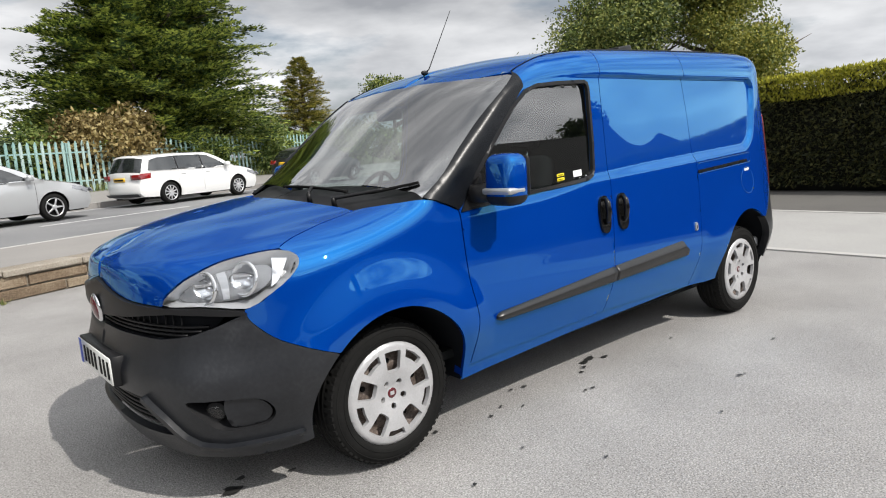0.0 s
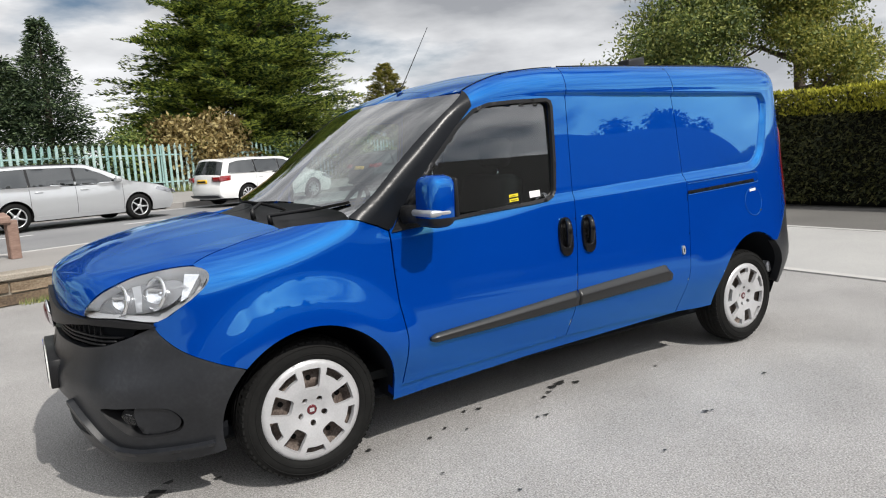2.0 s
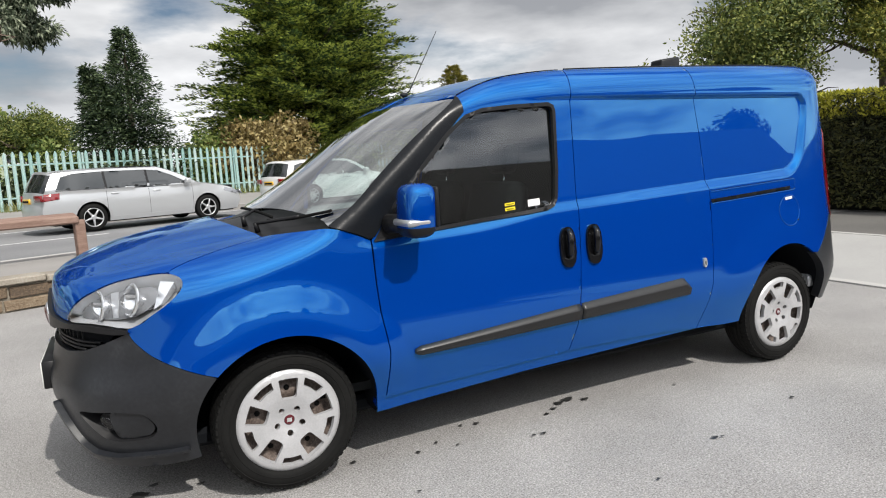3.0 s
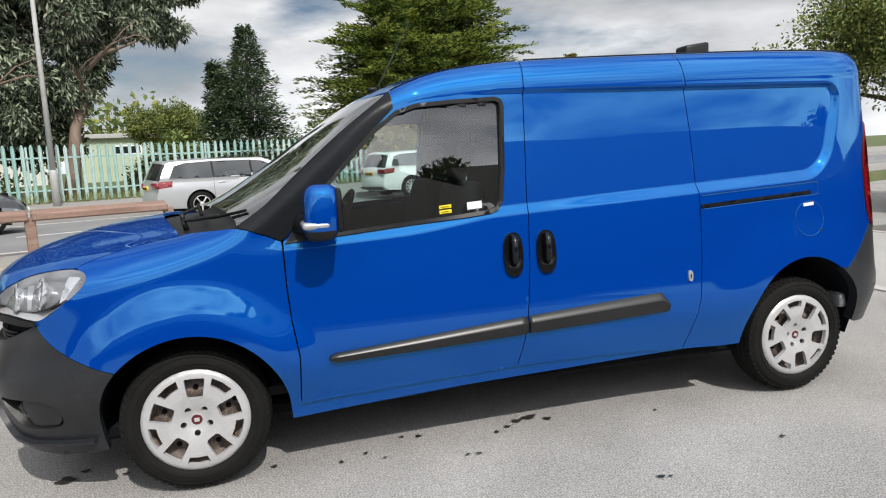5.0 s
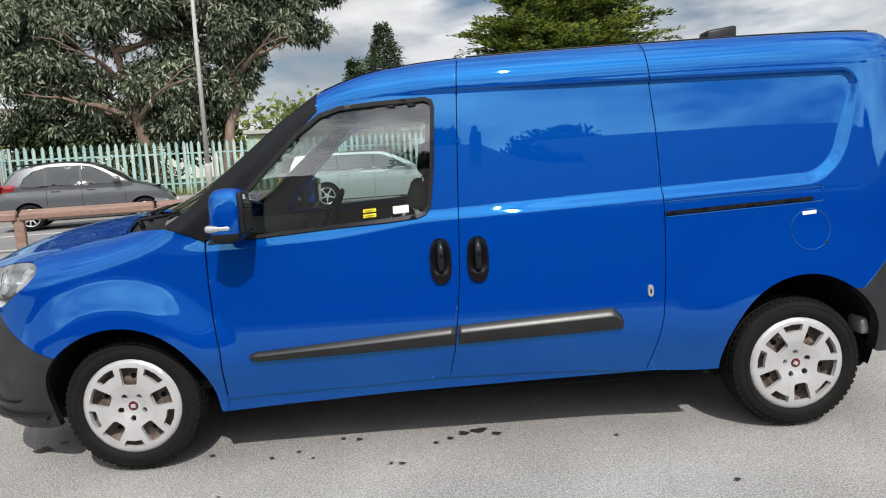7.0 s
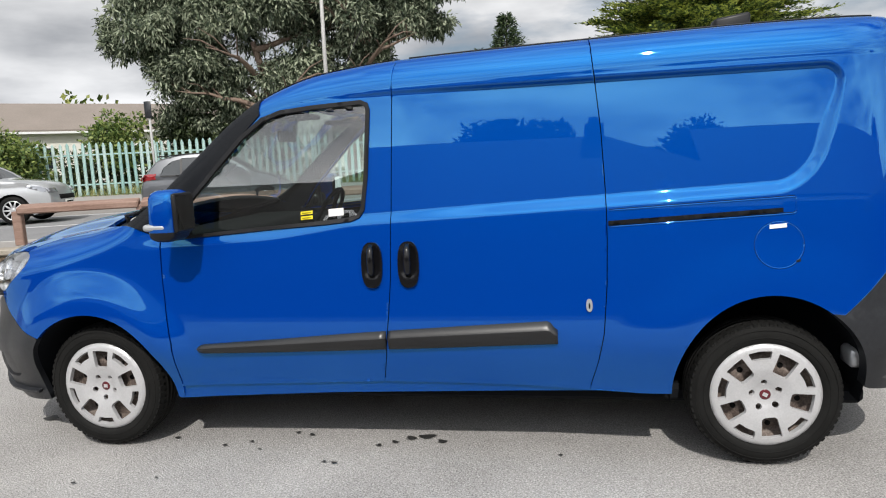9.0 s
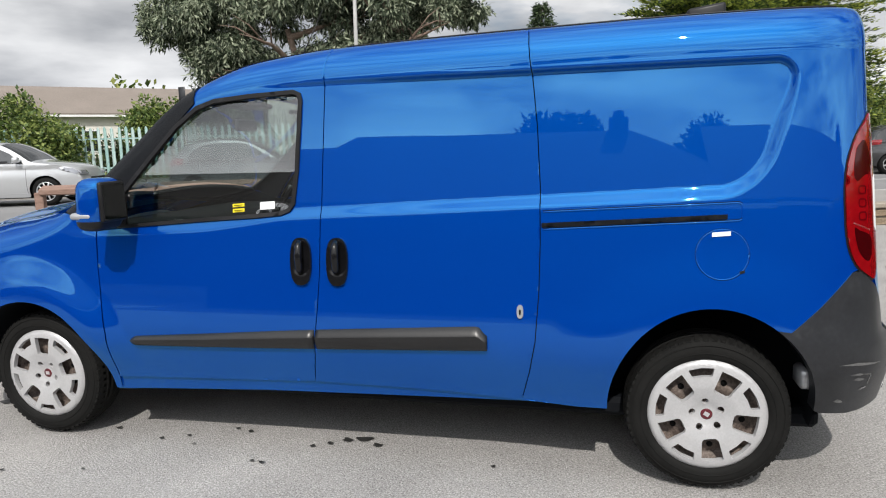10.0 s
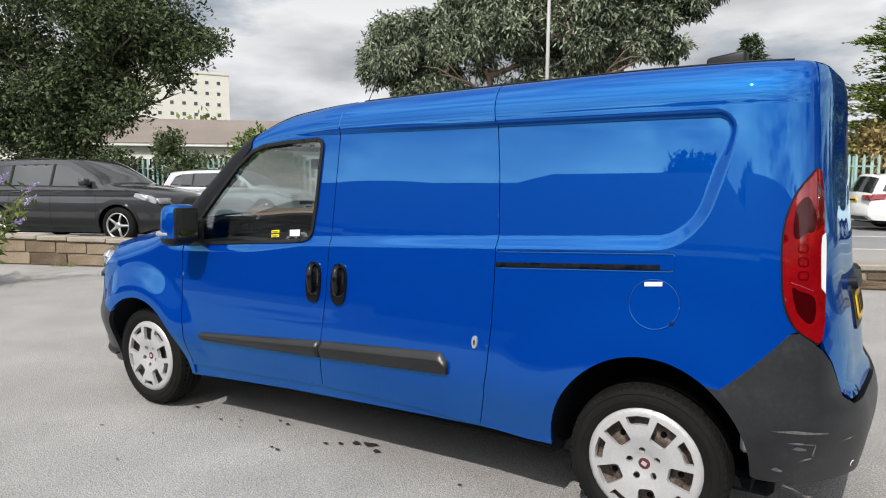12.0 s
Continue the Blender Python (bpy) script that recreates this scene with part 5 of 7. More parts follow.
mirror_set(False)
mirror_set(True)

# wipers, aerial, roof light
def over_screen(pts, up):
    """Points over the windscreen's foot, each a little above the surface."""
    return [offset_place(-up)(a, s) for a, s in pts]


for blade, arm in (([(0.025, 1.95), (0.045, 1.70), (0.075, 1.455)], [(-0.03, 1.60), (0.01, 1.66), (0.045, 1.70)]),
                   ([(0.05, 1.43), (0.12, 1.344), (0.21, 1.28), (0.28, 1.23)], [(-0.005, 1.43), (0.06, 1.385), (0.165, 1.312)])):
    w = part("wiper", tube_bm(over_screen(flowing(arm), 0.014), 0.008, 8), M["trim"], van)
    part("wiper_blade", tube_bm(over_screen(flowing(blade), 0.010), 0.0075, 6), M["ink"], w)
    part("wiper_pivot", tube_bm([over_screen(arm[:1], -0.03)[0], over_screen(arm[:1], 0.018)[0]], [0.013, 0.010], 12), M["trim"], w)
aer = part("aerial", tube_bm([(0.985, VC, 1.755), (1.03, VC, 1.79), (1.225, VC, 2.135)], [0.009, 0.0034, 0.0018], 8), M["trim"], van)
bm = bmesh.new()
bmesh.ops.create_uvsphere(bm, u_segments=16, v_segments=8, radius=1)
bm.transform(Matrix.Translation((0.995, VC, 1.768)) @ Matrix.Diagonal((0.026, 0.014, 0.014, 1)))
part("aerial_base", bm, M["trim"], aer)
vent_bm = box_bm(3.10, 0.98, 1.87, 3.28, 1.10, 2.045, 0.015, 2)
for v in vent_bm.verts:
    v.co.z -= 0.025 * (3.28 - v.co.x) / 0.18 * (v.co.z > 1.95)
part("roof_vent", vent_bm, M["trim"], van)
gut = [body_at(a, interp(a, Z_ROUND) + 0.222) + Vector((0, 0, 0.004)) for a in np.linspace(1.60, 3.62, 40)]
side_pair("roof_gutter", tube_bm(gut, 0.004, 6), M["trim"])
seam_f = [body_at(a, s) + Vector((0, -0.001, 0.002)) for a, s in flowing([(0.94, 1.748), (1.0, 1.770), (1.10, 1.800), (1.25, 1.836), (1.4, 1.866), (1.56, 1.884)])]
side_pair("roof_seam", tube_bm(seam_f, 0.0022, 5), M["ink"])

# underside, wheel housings
floor_pan = part("underbody", box_bm(-0.55, 0.16, 0.22, 3.55, 2 * VC - 0.16, 0.30, 0.02), M["shell"], van, smooth=False)
for cx, cz, rx, rz in (ARCH_F, ARCH_R):
    pts = arch(cx, cz, rx + 0.005, rz + 0.004, 187, -7, 24)
    bm = bmesh.new()
    o, i = [bm.verts.new(body_at(p[0], max(p[1], 0.16)) + Vector((0, 0.012, 0))) for p in pts], [bm.verts.new((p[0], 0.30, p[1])) for p in pts]
    for k in range(len(pts) - 1):
        bm.faces.new((o[k], o[k + 1], i[k + 1], i[k]))
    c = bm.verts.new((cx, 0.30, cz))
    for k in range(len(pts) - 1):
        bm.faces.new((i[k], i[k + 1], c))
    side_pair("wheel_housing", bm, M["shell"])
for x in (3.50,):
    side_pair("mud_bracket", box_bm(3.44, 0.05, 0.42, 3.50, 0.16, 0.50, 0.012), M["lampgrey"])

# ---- wheels ----
def lathe(profile, sides=48):
    """Turns (radius, depth) points round the wheel's axle, which runs along y."""
    bm = bmesh.new()
    rings = [[bm.verts.new((r * math.cos(2 * math.pi * k / sides), d, r * math.sin(2 * math.pi * k / sides))) for k in range(sides)] for r, d in profile]
    for r0, r1 in zip(rings, rings[1:]):
        for k in range(sides):
            bm.faces.new((r0[k], r0[(k + 1) % sides], r1[(k + 1) % sides], r1[k]))
    return bm


def cap_depth(x, z):
    r = math.hypot(x, z)
    return interp(r, [(0.0, 0.026), (0.028, 0.026), (0.05, 0.018), (0.075, 0.011), (0.11, 0.004), (0.15, 0.004), (0.185, 0.009), (0.198, 0.014), (0.203, 0.022)])


def cap_holes():
    big, small, bolts = [], [], []
    for k in range(5):
        t = radians(90 + 72 * k)
        er, et = Vector((math.cos(t), math.sin(t))), Vector((-math.sin(t), math.cos(t)))
        shape = [(0.088, -0.020), (0.094, -0.027), (0.100, -0.029), (0.165, -0.038), (0.168, -0.035), (0.170, 0.0), (0.168, 0.035), (0.165, 0.038), (0.100, 0.029), (0.094, 0.027), (0.088, 0.020), (0.087, 0.0)]
        big.append([tuple(er * a + et * b) for a, b in shape])
        t += radians(36)
        er, et = Vector((math.cos(t), math.sin(t))), Vector((-math.sin(t), math.cos(t)))
        shape = [(0.143, -0.031), (0.146, -0.034), (0.169, -0.043), (0.172, -0.040), (0.177, 0.0), (0.172, 0.040), (0.169, 0.043), (0.146, 0.034), (0.143, 0.031), (0.146, 0.0)]
        small.append([tuple(er * a + et * b) for a, b in shape])
        bolts.append([(er.x * 0.051 + 0.0120 * math.cos(q * math.pi / 5), er.y * 0.051 + 0.0120 * math.sin(q * math.pi / 5)) for q in range(10)])
    return big + small, bolts


def build_wheel():
    w = new("wheel")
    tyre = lathe([(0.210, 0.035), (0.219, 0.020), (0.226, 0.009), (0.238, 0.001), (0.262, 0.0), (0.285, 0.006), (0.300, 0.018), (0.3085, 0.034), (0.3095, 0.052), (0.304, 0.053), (0.304, 0.059), (0.313, 0.060), (0.314, 0.080), (0.306, 0.081),
                  (0.306, 0.088), (0.3145, 0.089), (0.3145, 0.112), (0.306, 0.113), (0.306, 0.120), (0.314, 0.121), (0.313, 0.140), (0.304, 0.141), (0.304, 0.147), (0.3095, 0.148), (0.306, 0.172), (0.290, 0.194), (0.25, 0.20), (0.20, 0.19)], 72)
    t = part("tyre", tyre, M["rubber"], w)
    blocks = bmesh.new()                                     # cross blocks on the shoulders
    for k in range(60):
        a = 2 * math.pi * k / 60
        b = box_bm(0.285, 0.014, -0.0095, 0.3130, 0.056, 0.0095)
        for v in b.verts:
            v.co.x -= 0.010 * (1 if v.co.y < 0.03 else 0)
        merge_bm(blocks, b, Matrix.Rotation(a, 4, "Y"))
    part("tread", blocks, M["rubber"], t, smooth=False)
    letters = bmesh.new()                                    # raised ribs on the sidewall
    merge_bm(letters, lathe([(0.248, 0.0005), (0.249, -0.0022), (0.251, -0.0022), (0.252, 0.0005)], 72))
    merge_bm(letters, lathe([(0.279, 0.0045), (0.280, 0.0015), (0.282, 0.0018), (0.284, 0.0055)], 72))
    part("sidewall_rib", letters, M["rubber"], t)
    outer = [(0.203 * math.cos(2 * math.pi * k / 64), 0.203 * math.sin(2 * math.pi * k / 64)) for k in range(64)]
    holes, bolts = cap_holes()
    cap = sheet(outer, lambda a, s: Vector((a * 1.10, cap_depth(a, s) - 0.008, s * 1.10)), holes + bolts, 0.0095, 0.0, 0.020)
    c = part("wheel_trim", cap, M["silver"], w, "silver plastic wheel trim")
    part("centre_badge", tube_bm([(0, 0.026, 0), (0, 0.018, 0), (0, 0.0165, 0)], [0.024, 0.023, 0.019], 24), M["badge_red"], c)
    part("badge_mark", box_bm(-0.010, 0.0150, -0.008, 0.010, 0.0170, 0.008), M["silver"], c, smooth=False)
    rim = lathe([(0.214, 0.05), (0.205, 0.032), (0.19, 0.05), (0.175, 0.075), (0.155, 0.055), (0.13, 0.045), (0.10, 0.050), (0.075, 0.066), (0.03, 0.07), (0.0, 0.07)], 48)
    r = part("steel_rim", rim, M["steel"], w)
    for k in range(10):
        t2 = radians(90 + 36 * k)
        b = tube_bm([(0.136 * math.cos(t2), 0.05, 0.136 * math.sin(t2)), (0.136 * math.cos(t2), 0.044, 0.136 * math.sin(t2))], 0.012, 12)
        part("rim_hole", b, M["ink"], r)
    for k in range(5):
        t2 = radians(126 + 72 * k)
        part("wheel_bolt", tube_bm([(0.050 * math.cos(t2), 0.06, 0.050 * math.sin(t2)), (0.050 * math.cos(t2), 0.026, 0.050 * math.sin(t2))], 0.0075, 6), M["steel"], w)
    return w


w0 = build_wheel()
w0.parent = van
w0.matrix_basis = pose(0, 0.0, 0.313, 0, 2, 0)
w1 = copy_thing(w0, pose(3.105, 0.0, 0.313, 0, 28, 0))
w2 = copy_thing(w0, pose(0, 2 * VC, 0.313, 0, 15, 180))
w3 = copy_thing(w0, pose(3.105, 2 * VC, 0.313, 0, 50, 180))
for w in (w1, w2, w3):
    w.parent = van

# ---- the cab ----
part("dashboard", box_bm(0.13, 0.10, 0.62, 0.62, 2 * VC - 0.10, 1.045, 0.07, 3), M["cabin"], van)
wheel_ring = bmesh.new()
ring_pts = [(0.19 * math.cos(2 * math.pi * k / 28), 0.19 * math.sin(2 * math.pi * k / 28), 0) for k in range(29)]
tube_bm(ring_pts, 0.014, 8, wheel_ring, False)
for a in (0, 140, 220):
    tube_bm([(0, 0, -0.02), (0.18 * math.cos(radians(a)), 0.18 * math.sin(radians(a)), 0)], 0.013, 6, wheel_ring)
wheel_ring.transform(Matrix.Translation((0.80, 1.22, 1.03)) @ pose(0, 0, 0, 0, -62, 0))
part("steering_wheel", wheel_ring, M["cabin"], van)
for y in (0.50, 1.22):
    seat = part("cab_seat", box_bm(0.82, y - 0.25, 0.55, 1.30, y + 0.25, 0.74, 0.06, 3), M["fabric"], van)
    back = box_bm(-0.07, y - 0.24, 0.0, 0.07, y + 0.24, 0.56, 0.055, 3)
    back.transform(Matrix.Translation((1.26, 0, 0.70)) @ pose(0, 0, 0, 0, 14, 0))
    part("seat_back", back, M["fabric"], seat)
    head = box_bm(-0.045, y - 0.12, 0.0, 0.045, y + 0.12, 0.17, 0.04, 3)
    head.transform(Matrix.Translation((1.40, 0, 1.285)) @ pose(0, 0, 0, 0, 12, 0))
    part("headrest", head, M["fabric"], seat)
    part("headrest_post", tube_bm([(1.385, y - 0.05, 1.2), (1.40, y - 0.05, 1.30)], 0.006, 6), M["chrome"], seat)
part("bulkhead", box_bm(1.50, 0.10, 0.4, 1.525, 2 * VC - 0.10, 1.72), M["cabin"], van, smooth=False)
part("cab_floor", box_bm(0.1, 0.06, 0.36, 1.52, 2 * VC - 0.06, 0.40), M["cabin"], van, smooth=False)
side_pair("door_card", sheet([(0.46, 0.40), (1.45, 0.42), (1.48, 0.9), (1.40, 1.09), (0.9, 1.06), (0.48, 1.03)], body_at, step=0.06, lift=-0.05, rim=0.0), M["cabin"], parent_pair=(door_near, door_far))
head_lin = both(sheet([(0.98, 1.78), (1.50, 1.84), (1.50, centre_of(1.5)), (0.86, centre_of(0.86))], body_at, step=0.08, lift=-0.03, rim=0))
part("headlining", head_lin, node_mat("grey_headlining", (0.16, 0.165, 0.165), 0.9), van)
mir = part("cab_mirror", box_bm(0.70, VC - 0.11, 1.50, 0.73, VC + 0.11, 1.565, 0.012, 2), M["cabin"], van)
side_pair("sun_visor", box_bm(0.86, 0.22, 1.60, 1.02, 0.62, 1.625, 0.01), M["cabin"])

# ---- the queue of cars on the road ----
M["carwhite"] = node_mat("white_car_paint", (0.74, 0.74, 0.73), 0.3, 0.0, 1.0)
M["carsilver"] = node_mat("silver_car_paint", (0.52, 0.53, 0.54), 0.32, 0.55, 1.0)
M["cargrey"] = node_mat("grey_car_paint", (0.10, 0.105, 0.115), 0.35, 0.45, 1.0)
M["cardark"] = node_mat("dark_grey_car_paint", (0.030, 0.031, 0.036), 0.30, 0.3, 1.0)
M["carblack"] = node_mat("black_car_paint", (0.012, 0.012, 0.013), 0.3, 0.0, 1.0)
M["darkglass"] = node_mat("dark_car_window", (0.014, 0.017, 0.018), 0.03, 0.0, 0.6, 1.0)
M["carlamp"] = node_mat("clear_car_lamp", (0.30, 0.31, 0.33), 0.15, 0.5, 1.0)
M["alloy"] = node_mat("alloy_wheel", (0.55, 0.55, 0.56), 0.3, 0.7)

SHAPES = {
    # outline over the middle of the car, from the rear bumper's foot over the roof to the front's foot; the word names what starts there
    "estate": ([(-2.16, 0.26, "body"), (-2.27, 0.36, "body"), (-2.28, 0.58, "body"), (-2.24, 0.74, "body"), (-2.22, 0.96, "glass"), (-2.04, 1.36, "body"), (-1.96, 1.43, "body"), (-1.5, 1.465, "body"), (-0.7, 1.485, "body"), (0.0, 1.475, "body"), (0.30, 1.445, "glass"),
                 (0.75, 1.25, "glass"), (1.12, 1.03, "body"), (1.5, 0.955, "body"), (1.92, 0.86, "body"), (2.16, 0.74, "body"), (2.26, 0.58, "body"), (2.28, 0.40, "body"), (2.20, 0.22, "body")],
               [[(-1.98, 1.01), (-1.84, 1.31), (-1.6, 1.375), (-1.02, 1.40), (-1.02, 0.99)], [(-0.97, 0.99), (-0.97, 1.402), (-0.10, 1.395), (-0.10, 0.975)], [(-0.05, 0.975), (-0.05, 1.39), (0.20, 1.365), (0.52, 1.22), (0.90, 0.985)]],
               1.32, -1.31, 0.32),
    "hatch": ([(-1.75, 0.26, "body"), (-1.85, 0.38, "body"), (-1.86, 0.60, "body"), (-1.80, 0.86, "body"), (-1.70, 1.05, "glass"), (-1.46, 1.34, "body"), (-1.15, 1.465, "body"), (-0.6, 1.54, "body"), (-0.05, 1.52, "body"), (0.30, 1.43, "glass"),
                (0.66, 1.23, "glass"), (0.98, 1.02, "body"), (1.3, 0.93, "body"), (1.60, 0.80, "body"), (1.78, 0.65, "body"), (1.86, 0.50, "body"), (1.84, 0.34, "body"), (1.76, 0.24, "body")],
              [[(-1.34, 1.02), (-1.26, 1.20), (-1.06, 1.35), (-0.85, 1.405), (-0.85, 1.0)], [(-0.80, 1.0), (-0.80, 1.43), (-0.12, 1.44), (-0.12, 0.98)], [(-0.07, 0.98), (-0.07, 1.44), (0.16, 1.40), (0.48, 1.22), (0.76, 1.0)]],
              1.22, -1.21, 0.295),
    "suv": ([(-2.05, 0.32, "body"), (-2.18, 0.44, "body"), (-2.21, 0.68, "body"), (-2.17, 0.92, "body"), (-2.10, 1.06, "glass"), (-1.88, 1.45, "body"), (-1.80, 1.52, "body"), (-1.3, 1.575, "body"), (-0.6, 1.60, "body"), (0.0, 1.59, "body"), (0.32, 1.55, "glass"),
              (0.72, 1.34, "glass"), (1.06, 1.12, "body"), (1.5, 1.055, "body"), (1.90, 0.98, "body"), (2.10, 0.88, "body"), (2.20, 0.66, "body"), (2.20, 0.46, "body"), (2.10, 0.28, "body")],
            [[(-1.78, 1.12), (-1.62, 1.38), (-1.42, 1.45), (-1.02, 1.475), (-1.02, 1.09)], [(-0.97, 1.09), (-0.97, 1.48), (-0.10, 1.49), (-0.10, 1.07)], [(-0.05, 1.07), (-0.05, 1.49), (0.20, 1.46), (0.52, 1.31), (0.84, 1.08)]],
            1.34, -1.33, 0.345),
}


def car_wheel(r, rim_mat, spokes):
    w = new("wheel")
    part("tyre", lathe([(r * 0.66, 0.03), (r * 0.68, 0.0), (r * 0.78, -0.008), (r * 0.92, 0.0), (r, 0.03), (r, 0.17), (r * 0.9, 0.20), (r * 0.6, 0.20)], 36), M["rubber"], w)
    part("barrel", lathe([(r * 0.69, 0.005), (r * 0.64, 0.012), (r * 0.62, 0.09), (r * 0.1, 0.10), (0.001, 0.10)], 36), M["ink"], w)
    rim = bmesh.new()
    merge_bm(rim, lathe([(r * 0.70, 0.012), (r * 0.695, -0.004), (r * 0.655, -0.004), (r * 0.63, 0.02)], 36))
    for k in range(spokes):
        b = box_bm(r * 0.10, 0.004, -r * 0.055, r * 0.66, 0.03, r * 0.055, 0.004)
        for v in b.verts:
            v.co.z *= 1.5 - v.co.x / (r * 0.9)
        merge_bm(rim, b, Matrix.Rotation(2 * math.pi * k / spokes, 4, "Y"))
    merge_bm(rim, tube_bm([(0, 0.03, 0), (0, 0.0, 0), (0, -0.003, 0)], [r * 0.19, r * 0.17, r * 0.1], 18))
    part("rim", rim, rim_mat, w)
    return w


def build_car(name, shape, L, H, W, paint, rim_mat, spokes, label, u, d, z, facing=1, plate_front=True, roof_glass=False, trim_low=False):
    out, wins, ax_f, ax_r, wr = SHAPES[shape]
    x_s = L / (out[-3][0] - out[2][0])
    z_s = H / max(p[1] for p in out)
    out = [(x * x_s, zz * z_s, k) for x, zz, k in out]
    wins = [[(x * x_s, zz * z_s) for x, zz in w] for w in wins]
    ax_f, ax_r = ax_f * x_s, ax_r * x_s
    belt = 0.98 * z_s
    top = tagged(new(name), label, "car", "cars on the road")

    def half(x, zz):
        h = W / 2
        h -= 0.16 * (abs(x) / (L / 2)) ** 5
        h -= max(0.0, zz - belt) * 0.36
        h -= 0.10 * max(0.0, 0.45 - zz) ** 1.2
        h -= 0.035 * ((zz - 0.62) / 0.35) ** 2 * (zz < belt)
        return h

    def side(x, zz):
        return Vector((x, -half(x, zz), zz))

    line = flowing([(x, zz) for x, zz, _ in out], False, 4)
    kinds = []
    for i in range(len(out) - 1):
        kinds += [out[i][2]] * 4
    foot = [(x, zz) for x, zz in line]
    inner = grown(foot + [(0.0, 0.20)], -0.035)[:len(foot)]
    inner[0], inner[-1] = (foot[0][0] + 0.04, foot[0][1]), (foot[-1][0] - 0.04, foot[-1][1])
    ar = wr + 0.055
    low = 0.21
    poly = inner
    base = [(ax_f + ar + 0.02, low)] + arch(ax_f, wr, ar, ar, -14, 194, 16) + [(ax_f - ar - 0.02, low), (ax_r + ar + 0.02, low)] + arch(ax_r, wr, ar, ar, -14, 194, 16) + [(ax_r - ar - 0.02, low + 0.03)]
    side_bm = sheet(poly + base, side, wins, 0.06, 0.0, 0.02)
    for sgn in (0, 1):
        b = side_bm.copy() if sgn == 0 else mirrored(side_bm, 0.0)
        part("body_side", b, paint, top)
    side_bm.free()
    # over the top: bonnet, screens, roof, tailgate
    qs = [-1, -0.96, -0.88, -0.6, -0.2, 0.2, 0.6, 0.88, 0.96, 1]
    rows = []
    for i, (x, zz) in enumerate(foot):
        x0, z0 = foot[max(i - 1, 0)]
        x1, z1 = foot[min(i + 1, len(foot) - 1)]
        n = Vector((-(z1 - z0), 0, x1 - x0)).normalized()
        bulge = 0.02 + 0.10 * abs(n.x) ** 2
        hw = half(inner[i][0], inner[i][1])
        row = []
        for q in qs:
            e = abs(q) ** 8
            px, pz = foot[i][0] * (1 - e) + inner[i][0] * e, foot[i][1] * (1 - e) + inner[i][1] * e
            p = Vector((px, q * hw, pz)) + n * bulge * (1 - q * q)
            row.append(p)
        rows.append(row)
    for want, nm, mat in (("body", "body_top", paint), ("glass", "screen", M["darkglass"])):
        i = 0
        while i < len(kinds):
            if kinds[i] == want:
                j = i
                while j < len(kinds) and kinds[j] == want:
                    j += 1
                b = bmesh.new()
                g = [[b.verts.new(p) for p in r] for r in rows[i:j + 1]]
                for r0, r1 in zip(g, g[1:]):
                    for k in range(len(qs) - 1):
                        b.faces.new((r0[k], r1[k], r1[k + 1], r0[k + 1]))
                bmesh.ops.recalc_face_normals(b, faces=b.faces[:])
                part(nm, b, mat, top)
                i = j
            else:
                i += 1
    for w in wins:
        b = sheet(w, side, (), 0.08, -0.008, 0.0)
        part("side_window", mirrored(b, 0.0), M["darkglass"], top)
        part("side_window", b, M["darkglass"], top)
    for w0, w1 in ((wins[0], wins[1]), (wins[1], wins[2])):
        b = sheet([w0[-1], w1[0], w1[1], w0[-2]], side, (), 0.08, 0.002, 0.004)
        part("pillar_trim", mirrored(b, 0.0), M["trim"], top)
        part("pillar_trim", b, M["trim"], top)
    frame = sheet([(wins[0][0][0], wins[0][0][1] - 0.035), (wins[2][4][0] + 0.03, wins[2][4][1] - 0.035), (wins[2][4][0], wins[2][4][1] - 0.012), (wins[0][0][0], wins[0][0][1] - 0.012)], side, (), 0.1, 0.004, 0.004)
    part("belt_trim", mirrored(frame, 0.0), M["trim"], top)
    part("belt_trim", frame, M["trim"], top)
    # shut lines, handles, sill
    for x in (wins[0][4][0] + 0.02, wins[1][3][0] + 0.025, wins[2][4][0] + 0.06):
        ln = sheet([(x - 0.004, 0.30), (x + 0.004, 0.30), (x + 0.004, wins[1][0][1] - 0.05), (x - 0.004, wins[1][0][1] - 0.05)], side, (), 0.08, 0.0015, 0)
        part("shut_line", mirrored(ln, 0.0), M["ink"], top)
        part("shut_line", ln, M["ink"], top)
    for x in (wins[1][0][0] + 0.16, wins[2][0][0] + 0.16):
        zz = wins[1][0][1] - 0.13
        h = box_bm(x - 0.09, -half(x, zz) - 0.03, zz - 0.012, x + 0.09, -half(x, zz) - 0.004, zz + 0.014, 0.006)
        part("door_handle", mirrored(h, 0.0), paint, top)
        part("door_handle", h, paint, top)
    if trim_low:
        for cx in (ax_f, ax_r):
            a = sheet(arch(cx, wr, ar + 0.055, ar + 0.055, 0, 180, 16) + arch(cx, wr, ar + 0.002, ar + 0.002, 180, 0, 16), side, (), 0.05, 0.006, 0.01)
            part("arch_trim", mirrored(a, 0.0), M["blackplastic"], top)
            part("arch_trim", a, M["blackplastic"], top)
    sl = sheet([(ax_r + ar, low), (ax_f - ar, low), (ax_f - ar, low + 0.10), (ax_r + ar, low + 0.10)], side, (), 0.1, 0.005, 0.02)
    part("sill", mirrored(sl, 0.0), M["blackplastic"] if trim_low else paint, top)
    part("sill", sl, M["blackplastic"] if trim_low else paint, top)
    xm, zm = wins[2][4][0] - 0.10, wins[2][4][1] + 0.05
    m = box_bm(xm - 0.07, -half(xm, zm) - 0.21, zm - 0.05, xm + 0.08, -half(xm, zm) - 0.02, zm + 0.09, 0.04, 2)
    part("door_mirror", mirrored(m, 0.0), paint, top)
    part("door_mirror", m, paint, top)
